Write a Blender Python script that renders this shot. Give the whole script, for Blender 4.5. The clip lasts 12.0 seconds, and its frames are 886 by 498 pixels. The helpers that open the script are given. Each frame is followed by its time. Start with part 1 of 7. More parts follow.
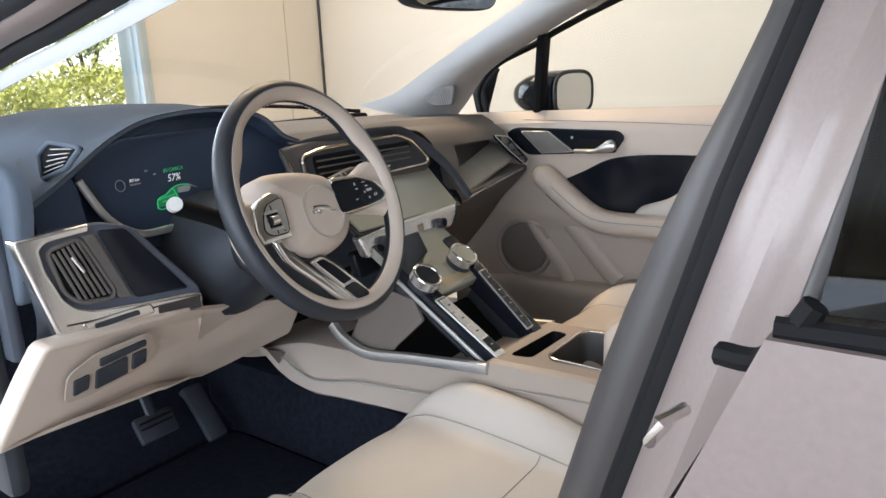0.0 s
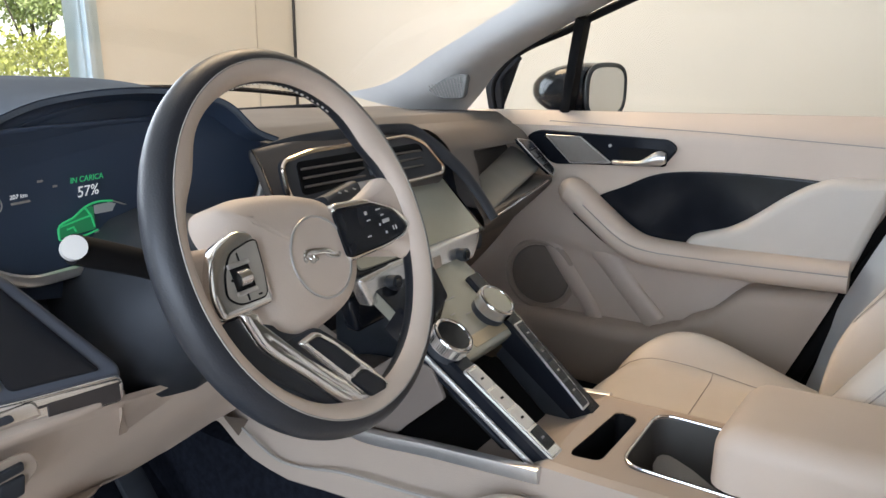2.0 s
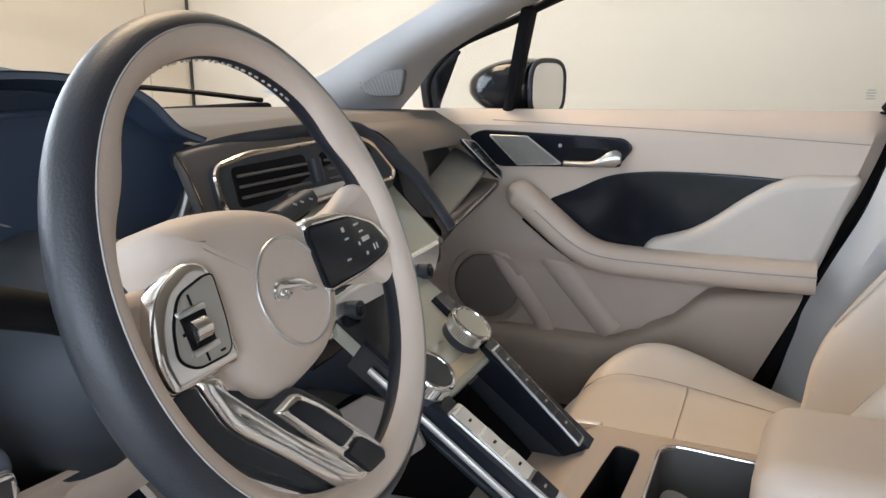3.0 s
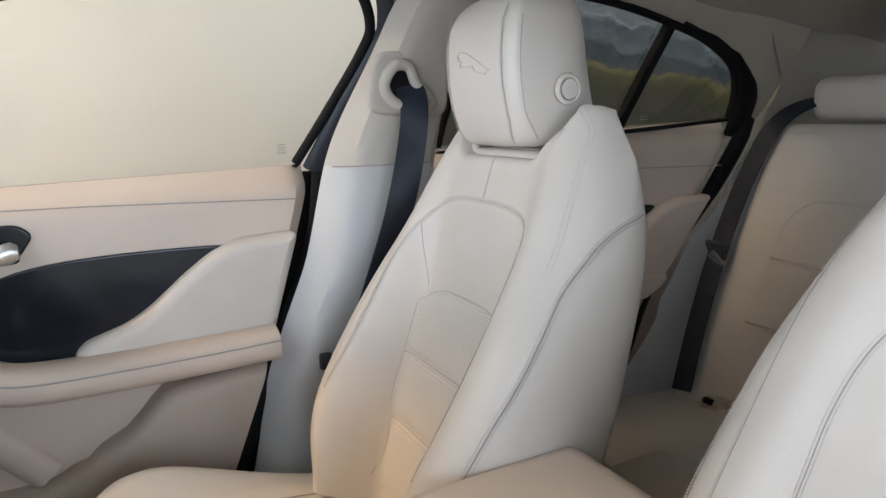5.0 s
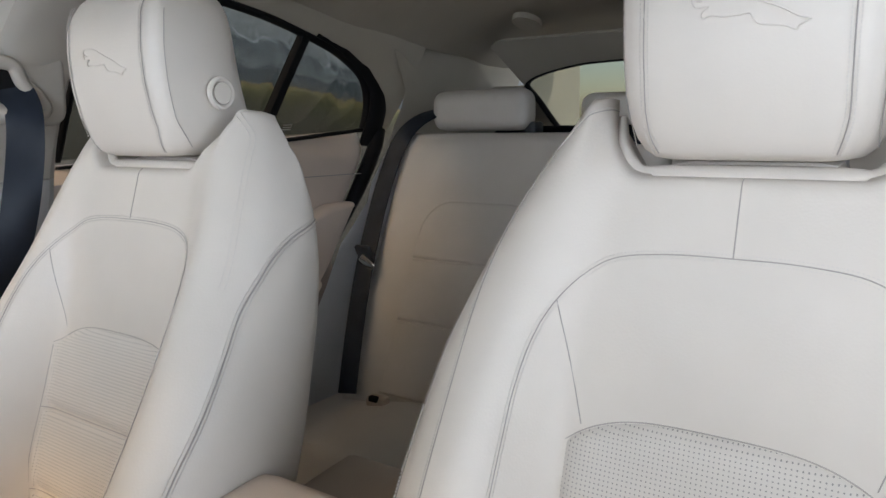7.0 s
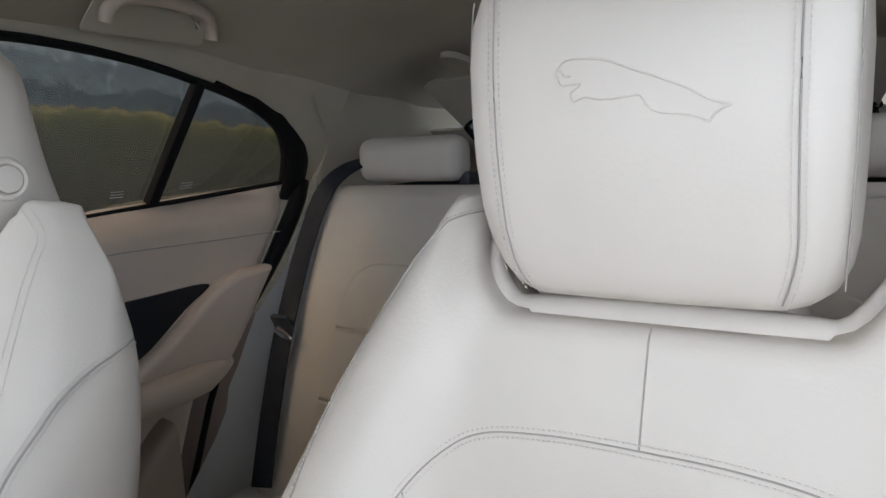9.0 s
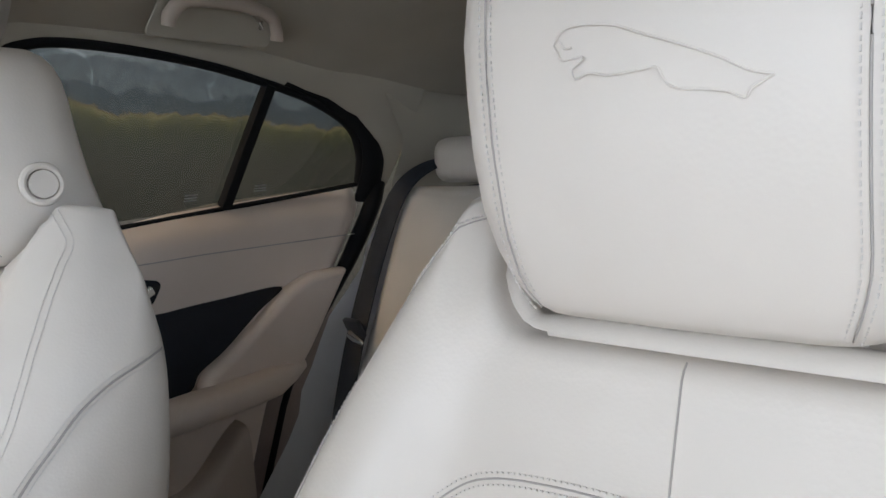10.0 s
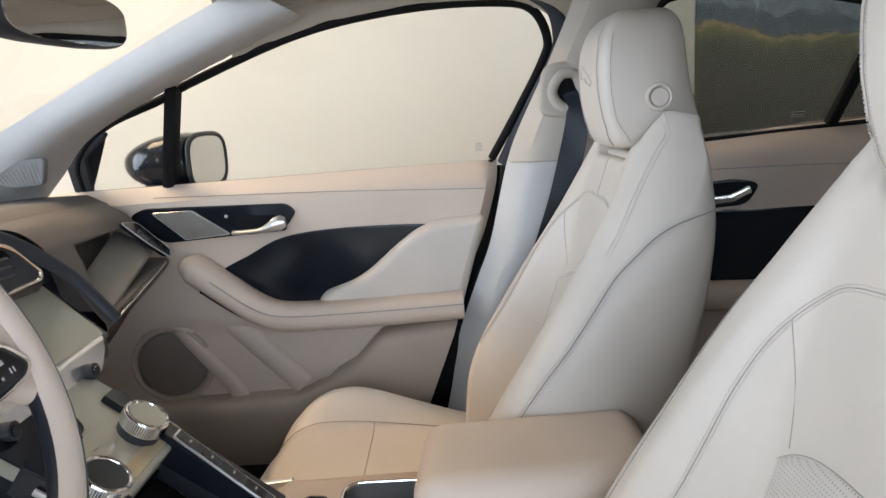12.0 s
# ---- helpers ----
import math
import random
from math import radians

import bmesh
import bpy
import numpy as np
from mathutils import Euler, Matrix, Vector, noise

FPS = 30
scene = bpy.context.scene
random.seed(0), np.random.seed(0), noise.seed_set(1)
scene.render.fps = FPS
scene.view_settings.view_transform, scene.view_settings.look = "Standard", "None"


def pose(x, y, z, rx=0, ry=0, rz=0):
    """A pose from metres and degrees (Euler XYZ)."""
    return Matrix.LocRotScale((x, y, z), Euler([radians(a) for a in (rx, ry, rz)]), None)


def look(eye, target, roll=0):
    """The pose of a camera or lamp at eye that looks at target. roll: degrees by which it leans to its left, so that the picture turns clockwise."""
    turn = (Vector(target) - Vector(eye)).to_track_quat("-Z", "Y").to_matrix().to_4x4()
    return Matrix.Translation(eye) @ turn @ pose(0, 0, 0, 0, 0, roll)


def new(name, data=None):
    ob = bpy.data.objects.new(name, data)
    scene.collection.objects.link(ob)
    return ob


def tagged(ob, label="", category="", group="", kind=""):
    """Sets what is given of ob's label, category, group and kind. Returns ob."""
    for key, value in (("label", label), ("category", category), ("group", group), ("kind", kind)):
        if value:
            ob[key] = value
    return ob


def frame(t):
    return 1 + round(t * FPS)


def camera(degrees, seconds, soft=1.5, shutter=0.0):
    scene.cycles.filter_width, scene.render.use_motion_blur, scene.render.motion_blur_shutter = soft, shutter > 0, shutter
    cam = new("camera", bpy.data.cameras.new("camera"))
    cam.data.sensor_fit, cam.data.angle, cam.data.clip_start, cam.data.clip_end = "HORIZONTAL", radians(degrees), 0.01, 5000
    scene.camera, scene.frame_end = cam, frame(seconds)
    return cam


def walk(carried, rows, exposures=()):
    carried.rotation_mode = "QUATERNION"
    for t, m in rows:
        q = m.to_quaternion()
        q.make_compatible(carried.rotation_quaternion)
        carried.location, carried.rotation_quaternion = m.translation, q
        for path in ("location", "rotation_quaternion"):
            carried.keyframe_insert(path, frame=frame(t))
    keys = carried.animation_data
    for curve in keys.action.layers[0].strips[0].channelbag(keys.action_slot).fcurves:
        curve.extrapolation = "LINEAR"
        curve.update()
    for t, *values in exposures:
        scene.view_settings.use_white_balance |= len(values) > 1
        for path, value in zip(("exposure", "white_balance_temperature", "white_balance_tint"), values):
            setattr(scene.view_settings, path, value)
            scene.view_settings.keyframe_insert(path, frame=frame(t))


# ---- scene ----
cam = camera(63.9, 12.0)
PATH = [
    (0, (-1.087, -0.741, 1.175), (0.476, 0.409, 0.691), -2.4),
    (0.5, (-1.021, -0.674, 1.169), (0.545, 0.468, 0.676), -2.0),
    (1, (-0.953, -0.609, 1.166), (0.624, 0.518, 0.671), -1.5),
    (1.5, (-0.893, -0.532, 1.168), (0.7, 0.566, 0.661), -0.5),
    (2, (-0.837, -0.44, 1.161), (0.783, 0.618, 0.655), 0.5),
    (2.5, (-0.804, -0.371, 1.155), (0.86, 0.622, 0.661), 0.6),
    (2.7, (-0.784, -0.337, 1.141), (0.909, 0.607, 0.65), 0.6),
    (4.3, (-0.595, -0.144, 1.129), (1.342, -0.407, 0.705), -0.3),
    (4.5, (-0.573, -0.133, 1.136), (1.334, -0.582, 0.733), -0.6),
    (5, (-0.534, -0.109, 1.161), (1.221, -0.989, 0.781), -1.3),
    (5.5, (-0.508, -0.098, 1.164), (1.012, -1.352, 0.82), -1.3),
    (6, (-0.493, -0.093, 1.159), (0.831, -1.554, 0.827), -1.2),
    (6.5, (-0.482, -0.095, 1.153), (0.704, -1.668, 0.808), -1.4),
    (7, (-0.478, -0.098, 1.15), (0.619, -1.731, 0.79), -1.2),
    (7.5, (-0.485, -0.139, 1.151), (0.566, -1.805, 0.806), -1.3),
    (7.7, (-0.485, -0.166, 1.16), (0.551, -1.844, 0.826), -1.4),
    (9.5, (-0.464, -0.375, 1.203), (0.643, -2.019, 0.939), -3.9),
    (10, (-0.477, -0.406, 1.195), (0.81, -1.911, 0.915), -3.5),
    (10.5, (-0.529, -0.387, 1.193), (0.98, -1.664, 0.893), -2.8),
    (11, (-0.632, -0.382, 1.19), (1.115, -1.302, 0.868), -2.7),
    (11.5, (-0.736, -0.376, 1.184), (1.176, -0.842, 0.831), -3.0),
    (12, (-0.807, -0.366, 1.185), (1.155, -0.333, 0.8), -3.3),
]
walk(cam, [(t, look(eye, target, roll)) for t, eye, target, roll in PATH])

# ---- world, sun and large lights ----
world = bpy.data.worlds.new("world")
scene.world = world
world.use_nodes = True
wn = world.node_tree.nodes
sky = wn.new("ShaderNodeTexSky")
sky.sky_type = "NISHITA"
sky.sun_disc = False
sky.sun_elevation = radians(48)
sky.sun_rotation = radians(218)
world.node_tree.links.new(sky.outputs[0], wn["Background"].inputs[0])
wn["Background"].inputs[1].default_value = 0.15


def lamp(name, kind, m, energy, colour, **extra):
    data = bpy.data.lights.new(name, kind)
    data.energy, data.color = energy, colour
    for key, value in extra.items():
        if key == "size":
            data.shape, data.size, data.size_y = "RECTANGLE", value[0], value[1]
        if key == "angle":
            data.angle = value
        if key == "cone":
            data.spot_size, data.spot_blend, data.shadow_soft_size = value
    ob = new(name, data)
    ob.matrix_world = m
    return ob


lamp("sun", "SUN", look((0, 0, 0), (0.35, 0.45, -0.82)), 4.5, (1.0, 0.95, 0.86), angle=radians(0.5))
lamp("window_light_side", "AREA", look((-4.85, -1.3, 1.60), (0, -0.7, 1.2)), 275, (0.735, 0.835, 1.0), size=(5.8, 2.5))
lamp("window_light_front", "AREA", look((-1.3, 2.90, 1.50), (-1.1, -2, 1.2)), 195, (0.74, 0.835, 1.0), size=(4.6, 1.7))
lamp("ceiling_light_panel", "AREA", look((1.1, 1.5, 3.12), (0.9, 0.9, 0)), 66, (1.0, 0.74, 0.47), size=(1.4, 1.0))

lamp("ceiling_spot", "SPOT", look((0.75, 1.75, 3.10), (0.39, -0.19, 0.62)), 130, (1.0, 0.62, 0.30), cone=(radians(13), 0.5, 0.04))


# ---- materials ----
def mat(name, colour, rough=0.5, metal=0.0, noise_scale=0.0, vary=0.0, bump=0.0, bump_scale=200.0, bump_dist=0.001,
        coat=0.0, sheen=0.0, emit=None, strength=0.0, cell=False, spec=None, rough_vary=0.0):
    m = bpy.data.materials.new(name)
    m.use_nodes = True
    nt = m.node_tree
    n, l = nt.nodes, nt.links
    p = n["Principled BSDF"]
    p.inputs["Base Color"].default_value = (*colour, 1)
    p.inputs["Roughness"].default_value = rough
    p.inputs["Metallic"].default_value = metal
    p.inputs["Coat Weight"].default_value = coat
    p.inputs["Sheen Weight"].default_value = sheen
    if spec is not None:
        p.inputs["Specular IOR Level"].default_value = spec
    if emit:
        p.inputs["Emission Color"].default_value = (*emit, 1)
        p.inputs["Emission Strength"].default_value = strength
    tc = n.new("ShaderNodeTexCoord")
    if vary:
        no = n.new("ShaderNodeTexNoise")
        no.inputs["Scale"].default_value = noise_scale
        no.inputs["Detail"].default_value = 6
        l.new(tc.outputs["Object"], no.inputs["Vector"])
        rp = n.new("ShaderNodeValToRGB")
        rp.color_ramp.elements[0].position, rp.color_ramp.elements[1].position = 0.3, 0.7
        rp.color_ramp.elements[0].color = (*[c * (1 - vary) for c in colour], 1)
        rp.color_ramp.elements[1].color = (*[min(1, c * (1 + vary)) for c in colour], 1)
        l.new(no.outputs["Fac"], rp.inputs["Fac"])
        l.new(rp.outputs["Color"], p.inputs["Base Color"])
        if rough_vary:
            mr = n.new("ShaderNodeMapRange")
            mr.inputs["To Min"].default_value, mr.inputs["To Max"].default_value = rough - rough_vary, rough + rough_vary
            l.new(no.outputs["Fac"], mr.inputs["Value"])
            l.new(mr.outputs["Result"], p.inputs["Roughness"])
    if bump:
        if cell:
            tx = n.new("ShaderNodeTexVoronoi")
            tx.inputs["Scale"].default_value = bump_scale
            out = tx.outputs["Distance"]
        else:
            tx = n.new("ShaderNodeTexNoise")
            tx.inputs["Scale"].default_value = bump_scale
            tx.inputs["Detail"].default_value = 4
            out = tx.outputs["Fac"]
        l.new(tc.outputs["Object"], tx.inputs["Vector"])
        bp = n.new("ShaderNodeBump")
        bp.inputs["Strength"].default_value = bump
        bp.inputs["Distance"].default_value = bump_dist
        l.new(out, bp.inputs["Height"])
        l.new(bp.outputs["Normal"], p.inputs["Normal"])
    return m


def glass_mat(name, tint, gloss=1.0):
    m = bpy.data.materials.new(name)
    m.use_nodes = True
    nt = m.node_tree
    n, l = nt.nodes, nt.links
    n.remove(n["Principled BSDF"])
    tr, gl, mx, fr = n.new("ShaderNodeBsdfTransparent"), n.new("ShaderNodeBsdfGlossy"), n.new("ShaderNodeMixShader"), n.new("ShaderNodeLayerWeight")
    fr.inputs["Blend"].default_value = 0.5
    pw = n.new("ShaderNodeMath")
    pw.operation = "POWER"
    pw.inputs[1].default_value = 5.0
    ma = n.new("ShaderNodeMath")
    ma.operation = "MULTIPLY_ADD"
    ma.inputs[1].default_value, ma.inputs[2].default_value = 0.5 * gloss, 0.025 * gloss
    l.new(fr.outputs["Facing"], pw.inputs[0])
    l.new(pw.outputs[0], ma.inputs[0])
    tr.inputs[0].default_value = (*tint, 1)
    gl.inputs["Roughness"].default_value = 0.0
    l.new(ma.outputs[0], mx.inputs[0])
    l.new(tr.outputs[0], mx.inputs[1])
    l.new(gl.outputs[0], mx.inputs[2])
    l.new(mx.outputs[0], n["Material Output"].inputs[0])
    return m


def perforated(name, colour, pitch=0.0038, hole=0.17):
    """Leather with a grid of punched holes."""
    m = mat(name, colour, 0.5, noise_scale=9, vary=0.05)
    n, l = m.node_tree.nodes, m.node_tree.links
    p = n["Principled BSDF"]
    tc = next(x for x in n if x.type == "TEX_COORD")
    sc = n.new("ShaderNodeVectorMath")
    sc.operation = "SCALE"
    sc.inputs["Scale"].default_value = 1 / pitch
    l.new(tc.outputs["Object"], sc.inputs[0])
    fr = n.new("ShaderNodeVectorMath")
    fr.operation = "FRACTION"
    l.new(sc.outputs[0], fr.inputs[0])
    sb = n.new("ShaderNodeVectorMath")
    sb.operation = "SUBTRACT"
    sb.inputs[1].default_value = (0.5, 0.5, 0.5)
    l.new(fr.outputs[0], sb.inputs[0])
    ml = n.new("ShaderNodeVectorMath")
    ml.operation = "MULTIPLY"
    ml.inputs[1].default_value = (1, 0, 1)
    l.new(sb.outputs[0], ml.inputs[0])
    ln = n.new("ShaderNodeVectorMath")
    ln.operation = "LENGTH"
    l.new(ml.outputs[0], ln.inputs[0])
    lt = n.new("ShaderNodeMath")
    lt.operation = "LESS_THAN"
    lt.inputs[1].default_value = hole
    l.new(ln.outputs["Value"], lt.inputs[0])
    mx = n.new("ShaderNodeMix")
    mx.data_type = "RGBA"
    old = p.inputs["Base Color"].links[0].from_socket
    l.new(lt.outputs[0], mx.inputs[0])
    l.new(old, mx.inputs[6])
    mx.inputs[7].default_value = (0.27, 0.26, 0.25, 1)
    l.new(mx.outputs[2], p.inputs["Base Color"])
    return m


LEATHER = mat("light_leather", (0.605, 0.558, 0.505), 0.46, noise_scale=7, vary=0.05, bump=0.12, bump_scale=420, bump_dist=0.0006, cell=True, rough_vary=0.05)
LEATHER_WARM = mat("beige_soft_trim", (0.62, 0.52, 0.44), 0.5, noise_scale=6, vary=0.05, bump=0.22, bump_scale=520, bump_dist=0.0005, cell=True)
PERF = perforated("perforated_leather", (0.60, 0.562, 0.518))
THREAD = mat("thread", (0.57, 0.535, 0.50), 0.7)
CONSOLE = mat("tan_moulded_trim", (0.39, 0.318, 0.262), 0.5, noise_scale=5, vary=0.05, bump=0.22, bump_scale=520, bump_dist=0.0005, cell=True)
CHEEK = mat("brown_grey_moulding", (0.165, 0.136, 0.117), 0.6, noise_scale=8, vary=0.06, bump=0.2, bump_scale=500, bump_dist=0.0005, cell=True)
RIM_BLACK = mat("black_wheel_leather", (0.020, 0.023, 0.030), 0.42, noise_scale=12, vary=0.1, bump=0.25, bump_scale=520, bump_dist=0.0005, cell=True)
GROOVE = mat("seam_shadow_gap", (0.36, 0.335, 0.31), 0.8)
TRIM = mat("beige_moulded_trim", (0.44, 0.365, 0.30), 0.55, noise_scale=5, vary=0.05, bump=0.2, bump_scale=600, bump_dist=0.0004)
PILLAR = mat("woven_pillar_trim", (0.52, 0.522, 0.52), 0.8, noise_scale=8, vary=0.04, bump=0.3, bump_scale=900, bump_dist=0.0005)
PILLAR_UP = mat("upper_pillar_trim", (0.47, 0.44, 0.395), 0.85, noise_scale=8, vary=0.04, bump=0.3, bump_scale=900, bump_dist=0.0005)
# emits on its own, standing in for bright sky in the distance
GLOW_BACKDROP = mat("glowing_backdrop", (0.8, 0.8, 0.8), 0.9, emit=(1.0, 0.99, 0.96), strength=1.1)
HEADLINING = mat("woven_headlining", (0.415, 0.375, 0.305), 0.9, noise_scale=6, vary=0.05, bump=0.3, bump_scale=900, bump_dist=0.0005)
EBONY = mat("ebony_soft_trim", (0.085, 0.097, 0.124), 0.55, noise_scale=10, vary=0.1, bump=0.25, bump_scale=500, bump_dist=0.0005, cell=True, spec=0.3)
# charcoal lifted towards blue: window light on the driver's side is in the colour
DASH_WINDOWLIT = mat("charcoal_trim_window_lit", (0.125, 0.150, 0.188), 0.85, noise_scale=10, vary=0.08, bump=0.35, bump_scale=500, bump_dist=0.0005, cell=True, spec=0.0)
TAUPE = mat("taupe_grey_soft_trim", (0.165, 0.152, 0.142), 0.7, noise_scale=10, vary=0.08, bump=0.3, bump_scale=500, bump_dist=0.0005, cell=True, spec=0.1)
GREYEDGE = mat("grey_satin_edge", (0.040, 0.034, 0.033), 0.5, noise_scale=12, vary=0.06, bump=0.15, bump_scale=500, bump_dist=0.0004)
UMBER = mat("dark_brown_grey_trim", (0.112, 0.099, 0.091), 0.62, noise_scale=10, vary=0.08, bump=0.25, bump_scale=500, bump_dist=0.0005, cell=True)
PIANO = mat("gloss_black", (0.011, 0.013, 0.018), 0.13, noise_scale=20, vary=0.1, spec=0.32)
SATIN = mat("satin_silver", (0.66, 0.65, 0.64), 0.30, metal=0.8, noise_scale=60, vary=0.04)
CHROME = mat("polished_metal", (0.78, 0.76, 0.74), 0.12, metal=1.0)
NOBLE = mat("warm_chrome", (0.78, 0.66, 0.56), 0.16, metal=1.0)
DARKPLASTIC = mat("black_plastic", (0.038, 0.043, 0.052), 0.45, spec=0.35, noise_scale=30, vary=0.1, bump=0.15, bump_scale=700, bump_dist=0.0003)
RUBBER = mat("black_rubber", (0.009, 0.009, 0.010), 0.7, spec=0.12, noise_scale=20, vary=0.1)
CARPET = mat("black_carpet", (0.012, 0.014, 0.021), 0.95, spec=0.08, noise_scale=80, vary=0.3, bump=0.8, bump_scale=900, bump_dist=0.003)
GREYTRAY = mat("grey_rubber_tray", (0.09, 0.085, 0.08), 0.6, noise_scale=20, vary=0.08, bump=0.2, bump_scale=400, bump_dist=0.0005)
BELT = mat("black_webbing", (0.013, 0.018, 0.028), 0.45, spec=0.27, noise_scale=30, vary=0.2, bump=0.4, bump_scale=900, bump_dist=0.0005)
PAINT = mat("silver_metallic_paint", (0.225, 0.178, 0.165), 0.45, metal=0.2, noise_scale=300, vary=0.05, coat=0.16)
# dark glass; the bright wall it mirrors is put into the base colour
SCREEN_REFLECT = mat("screen_painted_reflection", (0.33, 0.325, 0.27), 0.12, noise_scale=5, vary=0.06)
CLUSTER = mat("instrument_screen", (0.040, 0.058, 0.096), 0.4, spec=0.2, noise_scale=5, vary=0.1)
GLOW_WHITE = mat("lit_white_graphic", (0.5, 0.5, 0.5), 0.5, emit=(0.85, 0.9, 0.95), strength=0.5)
GLOW_GREEN = mat("lit_green_graphic", (0.02, 0.3, 0.1), 0.5, emit=(0.05, 0.75, 0.28), strength=0.35)
PRINT_WHITE = mat("white_print", (0.6, 0.6, 0.6), 0.5)
PRINT_GREY = mat("grey_print", (0.30, 0.29, 0.28), 0.5)
RED = mat("red_plastic", (0.34, 0.012, 0.018), 0.4, noise_scale=20, vary=0.1)
GLASS = glass_mat("clear_glass", (0.96, 0.97, 0.96))
TINT = glass_mat("tinted_glass", (0.62, 0.63, 0.60))
PRIVACY = glass_mat("dark_privacy_glass", (0.22, 0.21, 0.20))
MIRROR = mat("mirror_glass", (0.9, 0.9, 0.9), 0.02, metal=1.0)
GRILLE = mat("speaker_mesh", (0.20, 0.20, 0.20), 0.6, noise_scale=20, vary=0.05, bump=0.9, bump_scale=1100, bump_dist=0.001, cell=True)
GRILLE_DARK = mat("dark_speaker_mesh", (0.25, 0.212, 0.182), 0.65, noise_scale=20, vary=0.05, bump=0.9, bump_scale=1100, bump_dist=0.001, cell=True)
SWITCHMETAL = mat("brushed_switch_panel", (0.30, 0.28, 0.26), 0.35, metal=0.4, noise_scale=60, vary=0.06)


# ---- mesh helpers ----
def smooth(bm, angle=40):
    for f in bm.faces:
        f.smooth = True
    lim = radians(angle)
    for e in bm.edges:
        if len(e.link_faces) == 2:
            e.smooth = e.calc_face_angle(0) < lim
    return bm


def part(name, bm, material, parent=None, label="", angle=40, flip=True):
    if flip:
        bmesh.ops.recalc_face_normals(bm, faces=bm.faces)
    smooth(bm, angle)
    me = bpy.data.meshes.new(name)
    bm.to_mesh(me)
    bm.free()
    me.materials.append(material)
    ob = new(name, me)
    if parent is not None:
        ob.parent = parent
    if label:
        ob["label"] = label
    return ob


def thing(name, label, category, at=(0, 0, 0), group="", kind=""):
    ob = new(name)
    ob.empty_display_size = 0.05
    ob.location = at
    return tagged(ob, label, category, group, kind)


def spline(pts, n=8, closed=False):
    """Catmull-Rom through the points."""
    P = [Vector(p) for p in pts]
    k = len(P)
    out = []
    for i in range(k if closed else k - 1):
        if closed:
            a, b, c, d = P[i - 1], P[i], P[(i + 1) % k], P[(i + 2) % k]
        else:
            a, b, c, d = P[max(i - 1, 0)], P[i], P[i + 1], P[min(i + 2, k - 1)]
        for j in range(n):
            t = j / n
            out.append(0.5 * ((2 * b) + (c - a) * t + (2 * a - 5 * b + 4 * c - d) * t * t + (3 * b - a - 3 * c + d) * t ** 3))
    if not closed:
        out.append(P[-1].copy())
    return out


def rounded(pts, r, n=5):
    """A closed 2D outline with its corners rounded by r."""
    P = [Vector(p) for p in pts]
    out = []
    for i, p in enumerate(P):
        a, b = P[i - 1] - p, P[(i + 1) % len(P)] - p
        q = min(r, a.length * 0.45, b.length * 0.45)
        s, e = p + a.normalized() * q, p + b.normalized() * q
        for j in range(n + 1):
            t = j / n
            out.append((1 - t) ** 2 * s + 2 * t * (1 - t) * p + t * t * e)
    return out


def grid_faces(bm, rows, wrap_u=False, wrap_v=False):
    """Quads between rows of vertices."""
    n, k = len(rows), len(rows[0])
    for i in range(n if wrap_v else n - 1):
        for j in range(k if wrap_u else k - 1):
            q = [rows[i][j], rows[i][(j + 1) % k], rows[(i + 1) % n][(j + 1) % k], rows[(i + 1) % n][j]]
            u = list(dict.fromkeys(q))
            if len(u) > 2:
                bm.faces.new(u)


def loft(sections, closed=True, caps=True, bm=None):
    bm = bm or bmesh.new()
    rows = [[bm.verts.new(p) for p in s] for s in sections]
    grid_faces(bm, rows, wrap_u=closed)
    if caps and closed:
        bm.faces.new(rows[0][::-1])
        bm.faces.new(rows[-1])
    return bm


def frames_along(path, up=(0, 0, 1), closed=False):
    P = [Vector(p) for p in path]
    up = Vector(up)
    out = []
    for i, p in enumerate(P):
        a = P[i - 1] if (i or closed) else p
        b = P[(i + 1) % len(P)] if (i < len(P) - 1 or closed) else p
        t = (b - a).normalized()
        s = t.cross(up)
        s = s.normalized() if s.length > 1e-5 else t.orthogonal().normalized()
        out.append((p, t, s, s.cross(t)))
    return out


def tube(path, ra, rb=None, n=10, up=(0, 0, 1), closed=False, taper=None, bm=None, power=1.0):
    """A tube along the path: ra sideways, rb along up; power under 1 squares the section."""
    rb = rb or ra
    F = frames_along(path, up, closed)
    secs = []
    for i, (p, t, s, u) in enumerate(F):
        k = taper(i / max(1, len(F) - 1)) if taper else 1.0
        sec = []
        for j in range(n):
            a = 2 * math.pi * j / n
            c, d = math.cos(a), math.sin(a)
            c, d = math.copysign(abs(c) ** power, c), math.copysign(abs(d) ** power, d)
            sec.append(p + s * (ra * k * c) + u * (rb * k * d))
        secs.append(sec)
    bm = bm or bmesh.new()
    rows = [[bm.verts.new(q) for q in s] for s in secs]
    grid_faces(bm, rows, wrap_u=True, wrap_v=closed)
    if not closed:
        bm.faces.new(rows[0][::-1])
        bm.faces.new(rows[-1])
    return bm


def box(size, at=(0, 0, 0), bevel=0.0, seg=2, turn=None, bm=None):
    """A bevelled box."""
    own = bmesh.new()
    bmesh.ops.create_cube(own, size=1)
    bmesh.ops.scale(own, vec=size, verts=own.verts)
    if bevel:
        bmesh.ops.bevel(own, geom=own.edges[:], offset=min(bevel, min(size) * 0.49), segments=seg, affect="EDGES", profile=0.5)
    m = Matrix.Translation(at) @ (turn if turn is not None else Matrix())
    bmesh.ops.transform(own, matrix=m, verts=own.verts)
    if bm is None:
        return own
    join(bm, own)
    return bm


